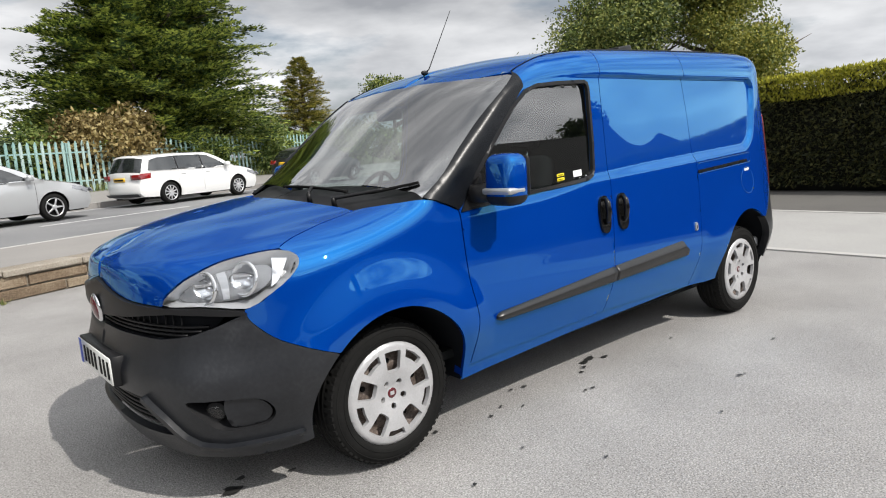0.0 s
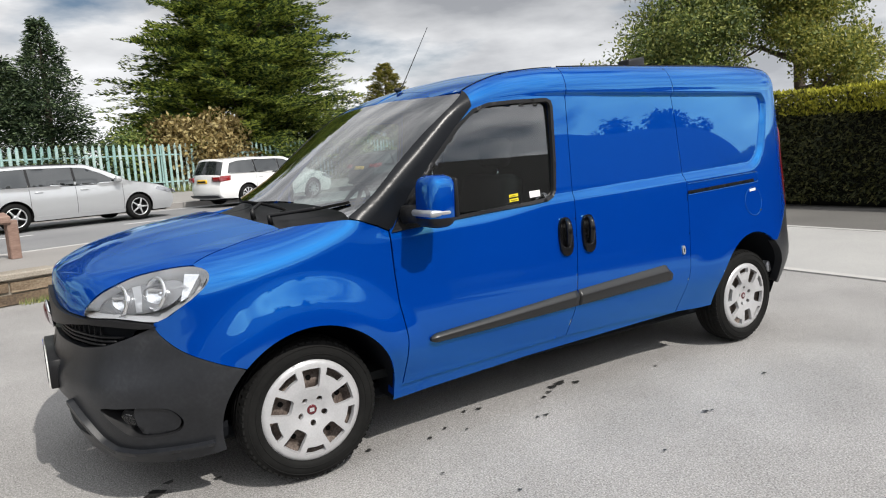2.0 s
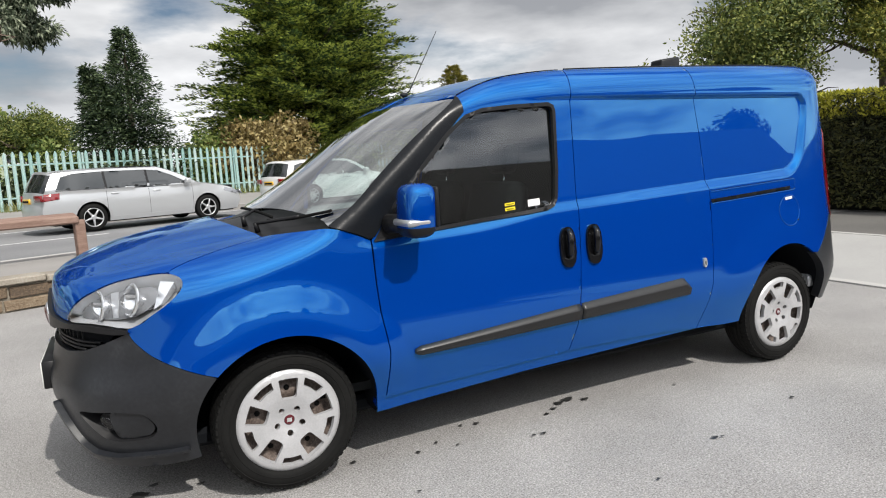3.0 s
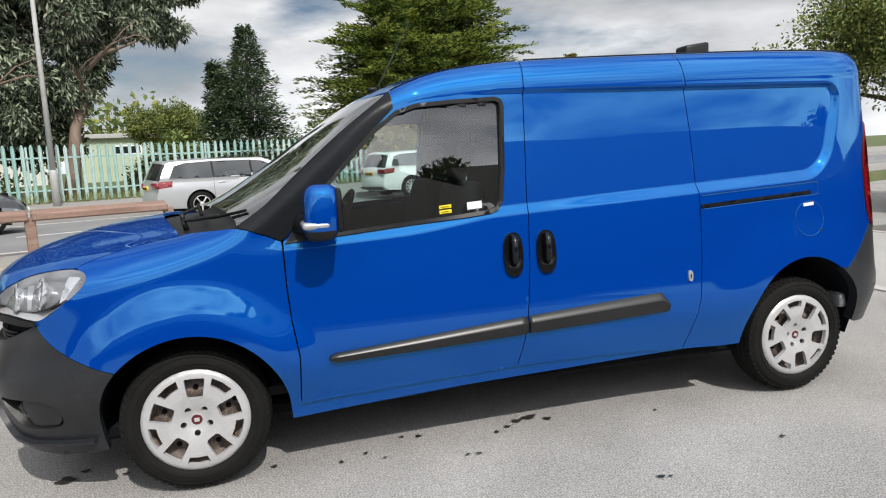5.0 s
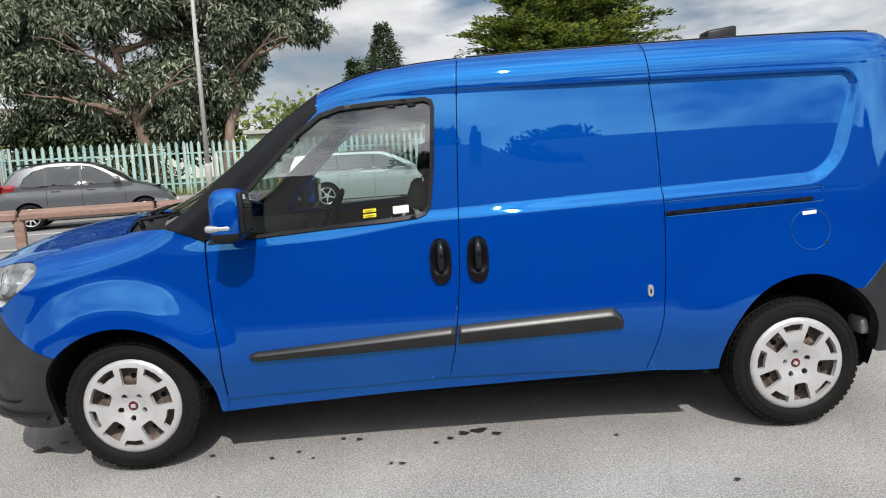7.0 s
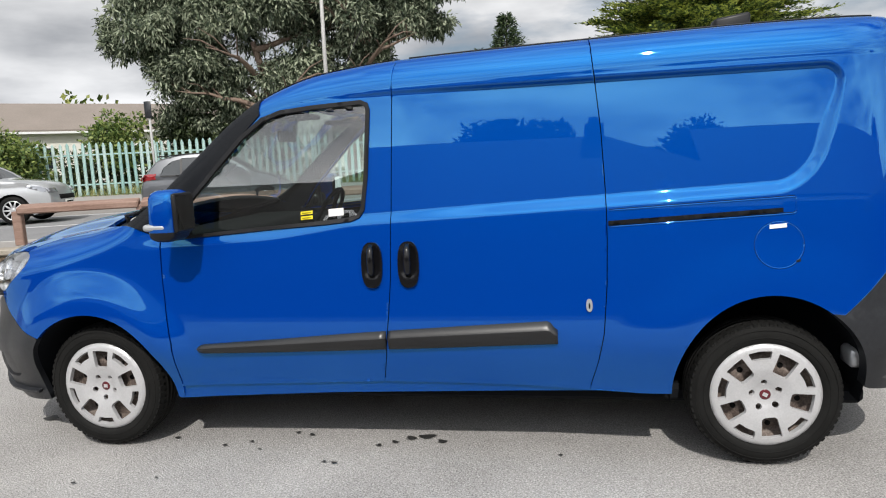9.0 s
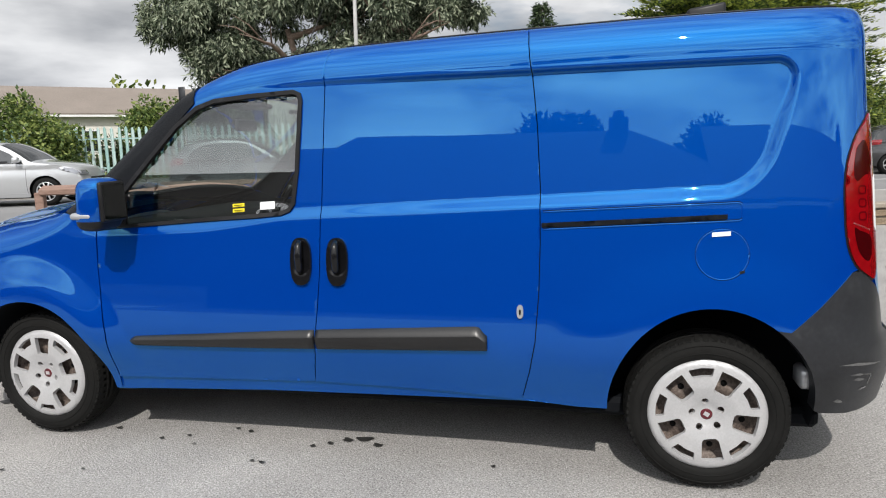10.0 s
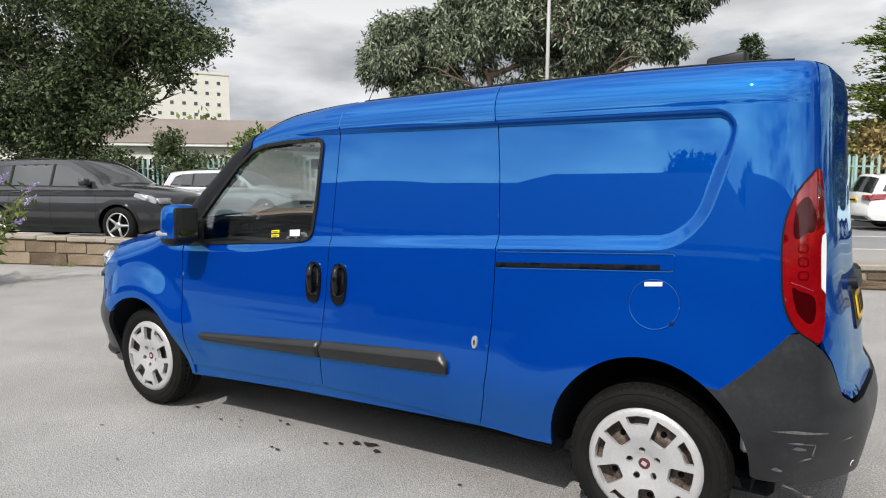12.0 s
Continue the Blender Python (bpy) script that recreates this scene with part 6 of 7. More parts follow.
    # lamps and plates
    xr, zr = out[3][0], out[3][1]
    for nm, mat, pts in (("tail_lamp", M["redlens"], [(xr + 0.0, zr + 0.02), (xr + 0.34, zr + 0.06), (xr + 0.36, zr + 0.20), (xr + 0.05, zr + 0.19)]),
                         ("headlamp", M["carlamp"], [(out[15][0] - 0.42, out[15][1] + 0.0), (out[15][0] - 0.02, out[15][1] - 0.13), (out[15][0] + 0.03, out[15][1] - 0.05), (out[15][0] - 0.10, out[15][1] + 0.02), (out[15][0] - 0.40, out[15][1] + 0.07)])):
        b = sheet(pts, side, (), 0.05, 0.008, 0.02)
        part(nm, mirrored(b, 0.0), mat, top)
        part(nm, b, mat, top)
    def end_patch(nm, mat, frac0, frac1, za, zb, front, proud):
        xs = [p for p in rows if (p[4].x > 0) == front]
        b = bmesh.new()
        g = []
        for zz in (za, (za + zb) / 2, zb):
            best = min(xs, key=lambda r: abs(r[4].z - zz) + (5 if abs(r[4].x) < L * 0.36 else 0))
            xx = best[4].x + (proud if front else -proud)
            g.append([b.verts.new((xx - (0.10 if front else -0.10) * (q * q), q * W / 2, zz)) for q in np.linspace(frac0, frac1, 6)])
        for r0, r1 in zip(g, g[1:]):
            for k in range(5):
                b.faces.new((r0[k], r0[k + 1], r1[k + 1], r1[k]))
        ext = bmesh.ops.extrude_face_region(b, geom=b.faces[:])
        for v in [e for e in ext["geom"] if isinstance(e, bmesh.types.BMVert)]:
            v.co.x += -0.03 if front else 0.03
        bmesh.ops.recalc_face_normals(b, faces=b.faces[:])
        return part(nm, b, mat, top)
    z_r = out[3][1]
    for a, bq in ((-0.93, -0.55), (0.55, 0.93)):
        end_patch("tail_lamp_inner", M["redlens"], a, bq, z_r + 0.03, z_r + 0.17, False, 0.012)
        end_patch("headlamp_inner", M["carlamp"], a, bq, out[15][1] - 0.13, out[15][1] - 0.02, True, 0.015)
    rp_ = end_patch("number_plate", M["plate_y"], -0.28, 0.28, z_r - 0.02, z_r + 0.10, False, 0.02)
    end_patch("plate_bar", M["ink"], -0.23, 0.23, z_r + 0.015, z_r + 0.065, False, 0.024).parent = rp_
    fp = end_patch("number_plate", M["plate_w"], -0.28, 0.28, 0.42, 0.53, True, 0.03)
    end_patch("plate_bar", M["ink"], -0.23, 0.23, 0.45, 0.50, True, 0.034).parent = fp
    end_patch("grille", M["ink"], -0.5, 0.5, 0.56, 0.68, True, 0.012)
    end_patch("bumper_insert", M["blackplastic"], -0.8, 0.8, 0.27, 0.36, False, 0.012)
    # wheels
    w = car_wheel(wr, rim_mat, spokes)
    w.parent = top
    yw = W / 2 - 0.03
    w.matrix_basis = pose(ax_f, -yw, wr)
    for x, y, rz in ((ax_r, -yw, 0), (ax_f, yw, 180), (ax_r, yw, 180)):
        c = copy_thing(w, pose(x, y, wr, 0, 17, rz))
        c.parent = top
    part("underbody", box_bm(-L / 2 + 0.25, -W / 2 + 0.16, 0.18, L / 2 - 0.25, W / 2 - 0.16, belt - 0.1), M["ink"], top, smooth=False)
    part("roof_rail" if shape != "hatch" else "roof_seal", tube_bm([(-1.4 * x_s, -half(0, H) + 0.06, H - 0.055), (-0.5 * x_s, -half(0, H) + 0.05, H - 0.005), (0.1 * x_s, -half(0, H) + 0.06, H - 0.03)], 0.016, 8), M["trim"], top)
    top.matrix_world = ROAD @ pose(u, d, z, 0, 0, 0 if facing > 0 else 180)
    return top


Z_ROAD = 0.202
build_car("estate_car", "estate", 4.56, 1.48, 1.80, M["carwhite"], M["alloy"], 10, "white estate car with dark rear windows, stopped on the road", 12.25, 16.1, Z_ROAD + 0.02)
build_car("estate_car", "estate", 4.93, 1.47, 1.85, M["carsilver"], M["alloy"], 5, "silver estate car with five-spoke alloy wheels, stopped on the road", 5.5, 15.25, Z_ROAD + 0.02)
build_car("hatchback", "hatch", 3.72, 1.54, 1.66, M["cargrey"], M["alloy"], 9, "small rounded grey hatchback with steel wheels, stopped on the road", -1.6, 15.25, Z_ROAD + 0.02)
build_car("sport_utility_car", "suv", 4.39, 1.60, 1.84, M["carsilver"], M["alloy"], 10, "silver sport utility car with ten-spoke alloy wheels on the road", -7.75, 15.3, Z_ROAD + 0.02)
build_car("sport_utility_car", "suv", 4.44, 1.61, 1.82, M["cardark"], M["alloy"], 5, "dark grey sport utility car parked close behind the wall", -7.15, 8.15, 0.265, trim_low=True)
build_car("hatchback", "hatch", 3.9, 1.5, 1.70, M["carblack"], M["alloy"], 5, "black hatchback with a yellow rear plate, ahead in the queue", 18.8, 16.2, Z_ROAD + 0.02)

# ---- trees, hedge and bushes ----
def leaf_mat(name, colors, objvar=0.0, glow=0.35):
    """Leaves: colour varied leaf by leaf, letting some light through."""
    m = varied(name, colors, 0.7, 8, (0.55, 0.75), 0.0, island=0.75, fine_amount=0.4)
    n, l = m.node_tree.nodes, m.node_tree.links
    b = n["Principled BSDF"]
    out = n["Material Output"]
    tr, mx = n.new("ShaderNodeBsdfTranslucent"), n.new("ShaderNodeMixShader")
    mx.inputs[0].default_value = glow
    src = b.inputs["Base Color"].links[0].from_socket
    l.new(src, tr.inputs["Color"])
    l.new(b.outputs[0], mx.inputs[1])
    l.new(tr.outputs[0], mx.inputs[2])
    l.new(mx.outputs[0], out.inputs[0])
    return m


M["bark"] = varied("bark", [(0.05, 0.036, 0.026), (0.10, 0.075, 0.055), (0.17, 0.135, 0.105)], 3, 30, (0.85, 0.95), 0.8, 40, 0.02, stretch=(2, 2, 0.5))
M["gumbark"] = varied("gum_bark", [(0.09, 0.06, 0.045), (0.17, 0.12, 0.09), (0.27, 0.21, 0.17)], 2, 20, (0.8, 0.95), 0.6, 30, 0.02, stretch=(2, 2, 0.5))
M["cypress"] = leaf_mat("cypress_fronds", [(0.026, 0.055, 0.018), (0.105, 0.165, 0.036), (0.38, 0.43, 0.085)], glow=0.25)
M["spruce"] = leaf_mat("dark_fir_needles", [(0.014, 0.03, 0.014), (0.045, 0.08, 0.036), (0.14, 0.19, 0.09)])
M["goldfir"] = leaf_mat("golden_fir_needles", [(0.07, 0.085, 0.018), (0.24, 0.23, 0.05), (0.50, 0.43, 0.11)])
M["gumleaf"] = leaf_mat("gum_leaves", [(0.020, 0.034, 0.016), (0.100, 0.132, 0.076), (0.37, 0.41, 0.29)])
M["darkleaf"] = leaf_mat("dark_green_leaves", [(0.022, 0.036, 0.012), (0.048, 0.072, 0.024), (0.10, 0.13, 0.05)], glow=0.2)
M["bushleaf"] = leaf_mat("bush_leaves", [(0.05, 0.09, 0.018), (0.12, 0.18, 0.04), (0.24, 0.29, 0.08)])
M["brownleaf"] = leaf_mat("browning_leaves", [(0.14, 0.10, 0.035), (0.30, 0.22, 0.08), (0.42, 0.34, 0.15)])
M["treeleaf"] = leaf_mat("tree_leaves", [(0.05, 0.08, 0.018), (0.12, 0.165, 0.035), (0.26, 0.28, 0.07)])
M["yellowleaf"] = leaf_mat("yellow_green_leaves", [(0.09, 0.12, 0.02), (0.21, 0.23, 0.04), (0.36, 0.34, 0.07)])
# new growth painted as if sunlit, face sprays painted as if in shade
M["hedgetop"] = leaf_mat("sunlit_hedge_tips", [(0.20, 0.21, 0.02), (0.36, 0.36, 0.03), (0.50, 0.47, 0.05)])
M["hedgeface"] = leaf_mat("shaded_hedge_sprays", [(0.02, 0.026, 0.008), (0.045, 0.055, 0.016), (0.10, 0.10, 0.03)])
M["buddleia"] = leaf_mat("lilac_flowers", [(0.25, 0.2, 0.36), (0.42, 0.36, 0.56), (0.55, 0.48, 0.66)])


def cards(name, pos, way, nrm, length, width, mat, parent=None):
    """Many small folded leaves: at pos, pointing along way, facing nrm."""
    n = len(pos)
    way = way / np.maximum(1e-6, np.linalg.norm(way, axis=1, keepdims=True))
    side = np.cross(way, nrm)
    side /= np.maximum(1e-6, np.linalg.norm(side, axis=1, keepdims=True))
    up = np.cross(side, way)
    L, W = length[:, None], width[:, None]
    base = pos
    mid = pos + way * L * 0.5
    v = np.empty((n, 4, 3))
    v[:, 0] = base
    v[:, 1] = mid + side * W * 0.5 - up * W * 0.12
    v[:, 2] = pos + way * L - up * L * 0.10
    v[:, 3] = mid - side * W * 0.5 - up * W * 0.12
    me = bpy.data.meshes.new(name)
    i = np.arange(n) * 4
    faces = np.stack([i, i + 1, i + 2, i + 3], 1)
    me.vertices.add(n * 4)
    me.vertices.foreach_set("co", v.ravel())
    me.loops.add(n * 4)
    me.polygons.add(n)
    me.loops.foreach_set("vertex_index", faces.ravel().astype(np.int32))
    me.polygons.foreach_set("loop_start", (np.arange(n) * 4).astype(np.int32))
    me.update(calc_edges=True)
    me.materials.append(mat)
    ob = new(name, me)
    if parent is not None:
        ob.parent = parent
    return ob


def blob_leaves(rng, blobs, size, droop=0.0, shell=0.45):
    """Leaves scattered through the outer part of uneven clumps, each blob (x, y, z, rx, ry, rz, count)."""
    P, W, N, S = [], [], [], []
    for x, y, z, rx, ry, rz, cnt in blobs:
        d = rng.normal(size=(cnt, 3))
        d /= np.linalg.norm(d, axis=1, keepdims=True)
        lump = 1 + 0.22 * np.sin(3.1 * d[:, :1] + 5 * d[:, 1:2] + x) + 0.16 * np.sin(7 * d[:, 2:3] + 4 * d[:, :1] + y)
        r = (1 - shell * rng.random((cnt, 1)) ** 1.6) * lump
        P.append(np.array([x, y, z]) + d * r * np.array([rx, ry, rz]))
        w = d * 0.7 + rng.normal(size=(cnt, 3)) * 0.8
        w[:, 2] -= droop
        W.append(w)
        N.append(d + rng.normal(size=(cnt, 3)) * 0.6 + np.array([0, 0, 0.4]))
        S.append(size * rng.uniform(0.6, 1.35, cnt))
    return np.concatenate(P), np.concatenate(W), np.concatenate(N), np.concatenate(S)


def clumps_on(rng, centre, radii, n, r0, r1, per, flat=0.85):
    """Small clumps spread over a larger crown, so that it has hollows and an uneven edge."""
    out = []
    for k in range(n):
        d = rng.normal(size=3)
        d /= np.linalg.norm(d)
        t = rng.uniform(0.45, 1.0)
        r = rng.uniform(r0, r1)
        out.append((centre[0] + d[0] * radii[0] * t, centre[1] + d[1] * radii[1] * t, centre[2] + d[2] * radii[2] * t, r, r, r * flat, int(per * (r / r1) ** 2)))
    return out


def limbs(rng, base, top, spread, n, r, mat, parent):
    """Tapered trunk with branching limbs."""
    base, top = Vector(base), Vector(top)
    pts = [base.lerp(top, k / 5) + Vector((rng.uniform(-0.12, 0.12), rng.uniform(-0.12, 0.12), 0)) * (k > 0) for k in range(6)]
    part("trunk", tube_bm(pts, [r * (1 - 0.13 * k) * (1.25 if k == 0 else 1) for k in range(6)], 10), mat, parent)
    for k in range(n):
        t = rng.uniform(0.35, 0.98)
        p = base.lerp(top, t)
        a = rng.uniform(0, 6.28)
        L = spread * rng.uniform(0.5, 1.0)
        bend, lift = rng.uniform(-0.5, 0.5), rng.uniform(0.25, 0.6)
        pts, q = [p], p
        for i in range(1, 7):                                # a crooked limb that thins out to a twig
            f = i / 6
            q = q + Vector((math.cos(a + bend * f), math.sin(a + bend * f), lift * (1.3 - 0.8 * f))) * (L / 6) + Vector(rng.normal(size=3) * 0.05 * L / 3)
            pts.append(q)
        part("limb", tube_bm(pts, [r * (0.46 * (1 - i / 6) ** 1.1 + 0.03) for i in range(7)], 7), mat, parent)
        for i in (3, 4, 5):
            b = a + rng.choice([-1, 1]) * rng.uniform(0.5, 1.1)
            e = pts[i] + Vector((math.cos(b), math.sin(b), rng.uniform(0.1, 0.9))) * (L * 0.34)
            part("twig", tube_bm([pts[i], pts[i].lerp(e, 0.5) + Vector((0, 0, 0.04 * L)), e], [r * 0.14, r * 0.08, r * 0.02], 5), mat, parent)


def broadleaf(name, base, top, spread, crowns, size, mat, label, seed, r=0.25, n_limbs=9, bark="bark", droop=0.0, ratio=0.5, more=1.0):
    rng = np.random.default_rng(seed)
    t = tagged(new(name), label, "tree")
    limbs(rng, base, top, spread, n_limbs, r, M[bark], t)
    blobs = []
    for c, rad, n, r0, r1, per in crowns:
        blobs += clumps_on(rng, c, rad, n, r0, r1, per * more)
    P, W, N, S = blob_leaves(rng, blobs, size, droop, 0.65)
    cards("crown", P, W, N, S, S * ratio, mat, t)
    return t


def conifer(name, base, height, radius, mat, label, seed, branches=260, sprays=60, leaf=0.30, droop=0.25, shape=0.8, low=0.05, lift=0.15, tops=((0, 0, 1.0),)):
    """Layered branches round a straight stem; each branch carries flat, hanging sprays."""
    rng = np.random.default_rng(seed)
    t = tagged(new(name), label, "tree")
    bx, by, bz = base
    P, W, N, S = [], [], [], []
    for ox, oy, hs in tops:
        h_all = height * hs
        part("trunk", tube_bm([(bx, by, bz), (bx + ox * 0.7, by + oy * 0.7, bz + h_all * 0.5), (bx + ox, by + oy, bz + h_all)], [0.03 * height, 0.018 * height, 0.015], 9), M["bark"], t)
        for k in range(int(branches * hs / sum(q[2] for q in tops) * len(tops)) if len(tops) == 1 else int(branches * hs)):
            f = rng.random() ** 0.85
            h = low + (1 - low) * f
            L = radius * (hs if len(tops) > 1 else 1) * ((1 - h) ** shape) * rng.choice([0.62, 0.8, 0.95, 1.1, 1.22]) + 0.12
            if h < 0.18:
                L *= 0.75 + 1.4 * h
            a = rng.uniform(0, 2 * np.pi)
            start = np.array([bx + ox * h, by + oy * h, bz + h_all * h])
            out = np.array([np.cos(a), np.sin(a), lift])
            n = max(10, int(sprays * (0.25 + L / radius)))
            s = rng.random(n) ** 0.6
            curve = out[None] * (s * L)[:, None]
            curve[:, 2] -= droop * L * s ** 2 * (1 - h * 0.5)
            side = np.array([-np.sin(a), np.cos(a), 0])
            wid = 0.20 * L * (1 - s * 0.55) + 0.10
            off = rng.normal(size=n) * wid
            pos = start + curve + side * off[:, None] + np.array([0, 0, 1]) * (rng.normal(size=n) * 0.10)[:, None]
            w = out * 0.8 + side * (np.sign(off) * 0.6)[:, None] + rng.normal(size=(n, 3)) * 0.35
            w[:, 2] -= 0.25 * s
            P.append(pos), W.append(w), N.append(np.array([0, 0, 1.0]) + rng.normal(size=(n, 3)) * 0.5), S.append(leaf * rng.uniform(0.55, 1.3, n))
    P, W, N, S = np.concatenate(P), np.concatenate(W), np.concatenate(N), np.concatenate(S)
    cards("crown", P, W, N, S, S * 0.34, mat, t)
    return t


def fan_conifer(name, base, height, radius, mat, label, seed, branches, shape, leaf):
    """A conifer of flat, overlapping fans: each branch carries side twigs in one plane, set with small fronds."""
    rng = np.random.default_rng(seed)
    t = tagged(new(name), label, "tree")
    b = np.array(base)
    k0 = height / 11.0
    part("trunk", tube_bm([tuple(b), tuple(b + [0.2 * k0, 0, height * 0.5]), tuple(b + [0, 0, height * 0.96])], [0.4 * k0, 0.25 * k0, 0.03], 9), M["bark"], t)
    P, W, N, S = [], [], [], []
    for k in range(branches):
        h = 0.04 + 0.95 * ((k + rng.random()) / branches) ** 0.85
        L = radius * ((1 - h) ** shape) * rng.choice([0.7, 0.84, 0.95, 1.0, 1.12]) + 0.15 * k0
        if h < 0.16:
            L *= 0.78 + 1.4 * h
        a = k * 2.39996 + rng.normal() * 0.35
        rise = rng.uniform(0.30, 0.68)
        out, side = np.array([np.cos(a), np.sin(a), rise]), np.array([-np.sin(a), np.cos(a), rng.normal() * 0.15])
        start = b + np.array([0, 0, height * h])
        sag = rng.uniform(0.24, 0.36)
        up = np.cross(out, side)
        up /= np.linalg.norm(up)
        if L > 1.2 and k % 3 == 0:
            part("limb", tube_bm([tuple(start + out * (q * L) - np.array([0, 0, sag * L * q * q])) for q in (0.0, 0.35, 0.7)], [0.06 * k0, 0.04 * k0, 0.015], 5), M["bark"], t)
        m = int(8 + 5 * L)
        for i, q in enumerate(np.linspace(0.22, 1.0, m)):
            sg = 1 if i % 2 else -1
            tl = (0.34 * L * (1.08 - q) + 0.28 * k0) * rng.uniform(0.75, 1.2)
            tw = out * 0.8 + side * sg * rng.uniform(0.45, 1.0) * (1.25 - q) + up * rng.normal() * 0.08
            tw /= np.linalg.norm(tw)
            n = max(8, int(tl * 3.6 / leaf))
            u = rng.random(n)
            lat = np.cross(tw, up)
            at = start + out * (q * L) - np.array([0, 0, sag * L * q * q])
            pos = at + tw * (u * tl)[:, None] - np.array([0, 0, 1.0]) * (0.25 * tl * u * u)[:, None] + up * (rng.normal(size=n) * 0.03)[:, None]
            way = tw * 0.9 + lat * rng.choice([-0.6, 0.6], n)[:, None] + rng.normal(size=(n, 3)) * 0.16 - np.array([0, 0, 0.12])
            P.append(pos), W.append(way), N.append(up + rng.normal(size=(n, 3)) * 0.28), S.append(leaf * (1.15 - 0.4 * u) * rng.uniform(0.7, 1.25, n))
    P, W, N, S = np.concatenate(P), np.concatenate(W), np.concatenate(N), np.concatenate(S)
    cards("crown", P, W, N, S, S * 0.36, mat, t)


fan_conifer("cypress_tree", (8.6, 30.2, 0.6), 11.4, 6.3, M["cypress"], "large feathery yellow-green cypress behind the fence", 21, 760, 0.62, 0.25)
fan_conifer("golden_conifer", (20.3, 37.2, 0.6), 7.0, 3.1, M["goldfir"], "small golden-green conifer far beyond the fence", 23, 330, 0.8, 0.17)
conifer("fir_tree", (0.15, 24.9, 0.6), 6.2, 2.35, M["spruce"], "dark green fir with two tops standing at the fence", 22, branches=250, sprays=150, leaf=0.16, droop=0.30, shape=0.92, low=0.03, lift=0.28, tops=((0.15, 0, 1.0), (-1.15, 0.2, 0.78)))
broadleaf("gum_tree", (-8.3, 22.7, 0.5), (-9.6, 22.6, 6.2), 4.2,
          [((-12.2, 22.2, 6.8), (2.3, 1.6, 2.4), 46, 0.35, 0.85, 620), ((-9.0, 22.8, 8.2), (2.8, 2.0, 2.2), 60, 0.4, 0.9, 640), ((-6.1, 23.4, 7.7), (2.3, 1.8, 2.3), 56, 0.4, 0.9, 640), ((-3.5, 24.0, 9.3), (1.8, 1.3, 1.2), 24, 0.35, 0.75, 560), ((-2.1, 24.2, 8.7), (1.5, 1.2, 1.2), 24, 0.3, 0.7, 520), ((-3.3, 23.9, 7.2), (1.5, 1.1, 1.1), 30, 0.3, 0.7, 540), ((-5.3, 23.6, 5.4), (1.2, 1.0, 1.2), 26, 0.3, 0.65, 520), ((-14.0, 21.8, 7.0), (1.4, 1.2, 1.7), 24, 0.3, 0.75, 560),
           ((-7.3, 22.9, 4.2), (2.2, 1.2, 1.5), 44, 0.35, 0.8, 600), ((-11.6, 22.6, 4.2), (2.0, 1.0, 1.5), 40, 0.35, 0.8, 560)],
          0.23, M["gumleaf"], "large spreading gum tree with grey-green leaves", 24, 0.30, 14, "gumbark", 1.0, 0.27, 1.9)
broadleaf("gum_tree", (-5.9, 22.6, 0.5), (-4.8, 23.2, 6.8), 3.2, [((-4.6, 23.2, 9.4), (2.0, 1.6, 1.5), 36, 0.4, 0.85, 600), ((-8.0, 23.0, 10.2), (2.8, 1.6, 1.2), 38, 0.4, 0.9, 600)], 0.23, M["gumleaf"], "second leaning gum stem behind the fence", 25, 0.24, 8, "gumbark", 1.0, 0.27, 1.9)
broadleaf("street_tree", (-27.0, 14.8, 0.5), (-26.2, 15.2, 6.0), 5.0, [((-26.5, 14.8, 8.2), (5.2, 4.2, 3.6), 70, 0.8, 1.5, 520), ((-22.2, 17.2, 7.4), (2.6, 2.0, 1.5), 18, 0.6, 1.0, 380), ((-25.5, 14.2, 4.8), (4.0, 2.6, 1.3), 24, 0.6, 1.1, 380), ((-30, 11.5, 7), (3.5, 3, 3), 26, 0.8, 1.4, 420), ((-27.5, 13.6, 3.9), (4.4, 1.8, 1.2), 26, 0.6, 1.1, 380)],
          0.19, M["darkleaf"], "broad dark-leaved tree overhanging the fence", 26, 0.4, 14, more=2.4)
broadleaf("garden_tree", (13.9, 8.2, 0.0), (12.9, 7.6, 4.0), 2.0, [((12.4, 7.5, 3.5), (1.7, 1.3, 1.2), 44, 0.38, 0.7, 420), ((13.2, 7.6, 5.4), (1.5, 1.3, 1.5), 36, 0.4, 0.75, 420), ((10.9, 8.5, 2.75), (0.8, 0.6, 0.45), 10, 0.25, 0.45, 240)], 0.085, M["treeleaf"], "green garden tree rising behind the clipped hedge", 27, 0.16, 12, more=2.6)
broadleaf("garden_tree", (15.4, 6.4, 0.0), (14.6, 6.2, 4.4), 2.2, [((14.6, 6.3, 5.4), (1.5, 1.4, 2.0), 46, 0.45, 0.85, 420)], 0.09, M["treeleaf"], "tall green garden tree behind the hedge", 28, 0.2, 10, more=2.6)
broadleaf("garden_shrub", (14.2, 5.4, 0.0), (13.8, 5.4, 2.8), 1.4, [((13.6, 5.6, 4.0), (0.9, 0.9, 0.7), 16, 0.3, 0.5, 320), ((13.7, 4.9, 2.9), (1.0, 1.0, 0.7), 20, 0.3, 0.5, 320)], 0.08, M["yellowleaf"], "yellow-green shrub above the clipped hedge", 29, 0.10, 8, more=2.4)
broadleaf("far_tree", (26.0, 35.0, 0.6), (26.0, 35.0, 4.5), 2.6, [((26, 35, 5.2), (1.5, 1.4, 1.1), 22, 0.45, 0.8, 420)], 0.2, M["treeleaf"], "round green tree far beyond the road", 30, 0.22, 8)
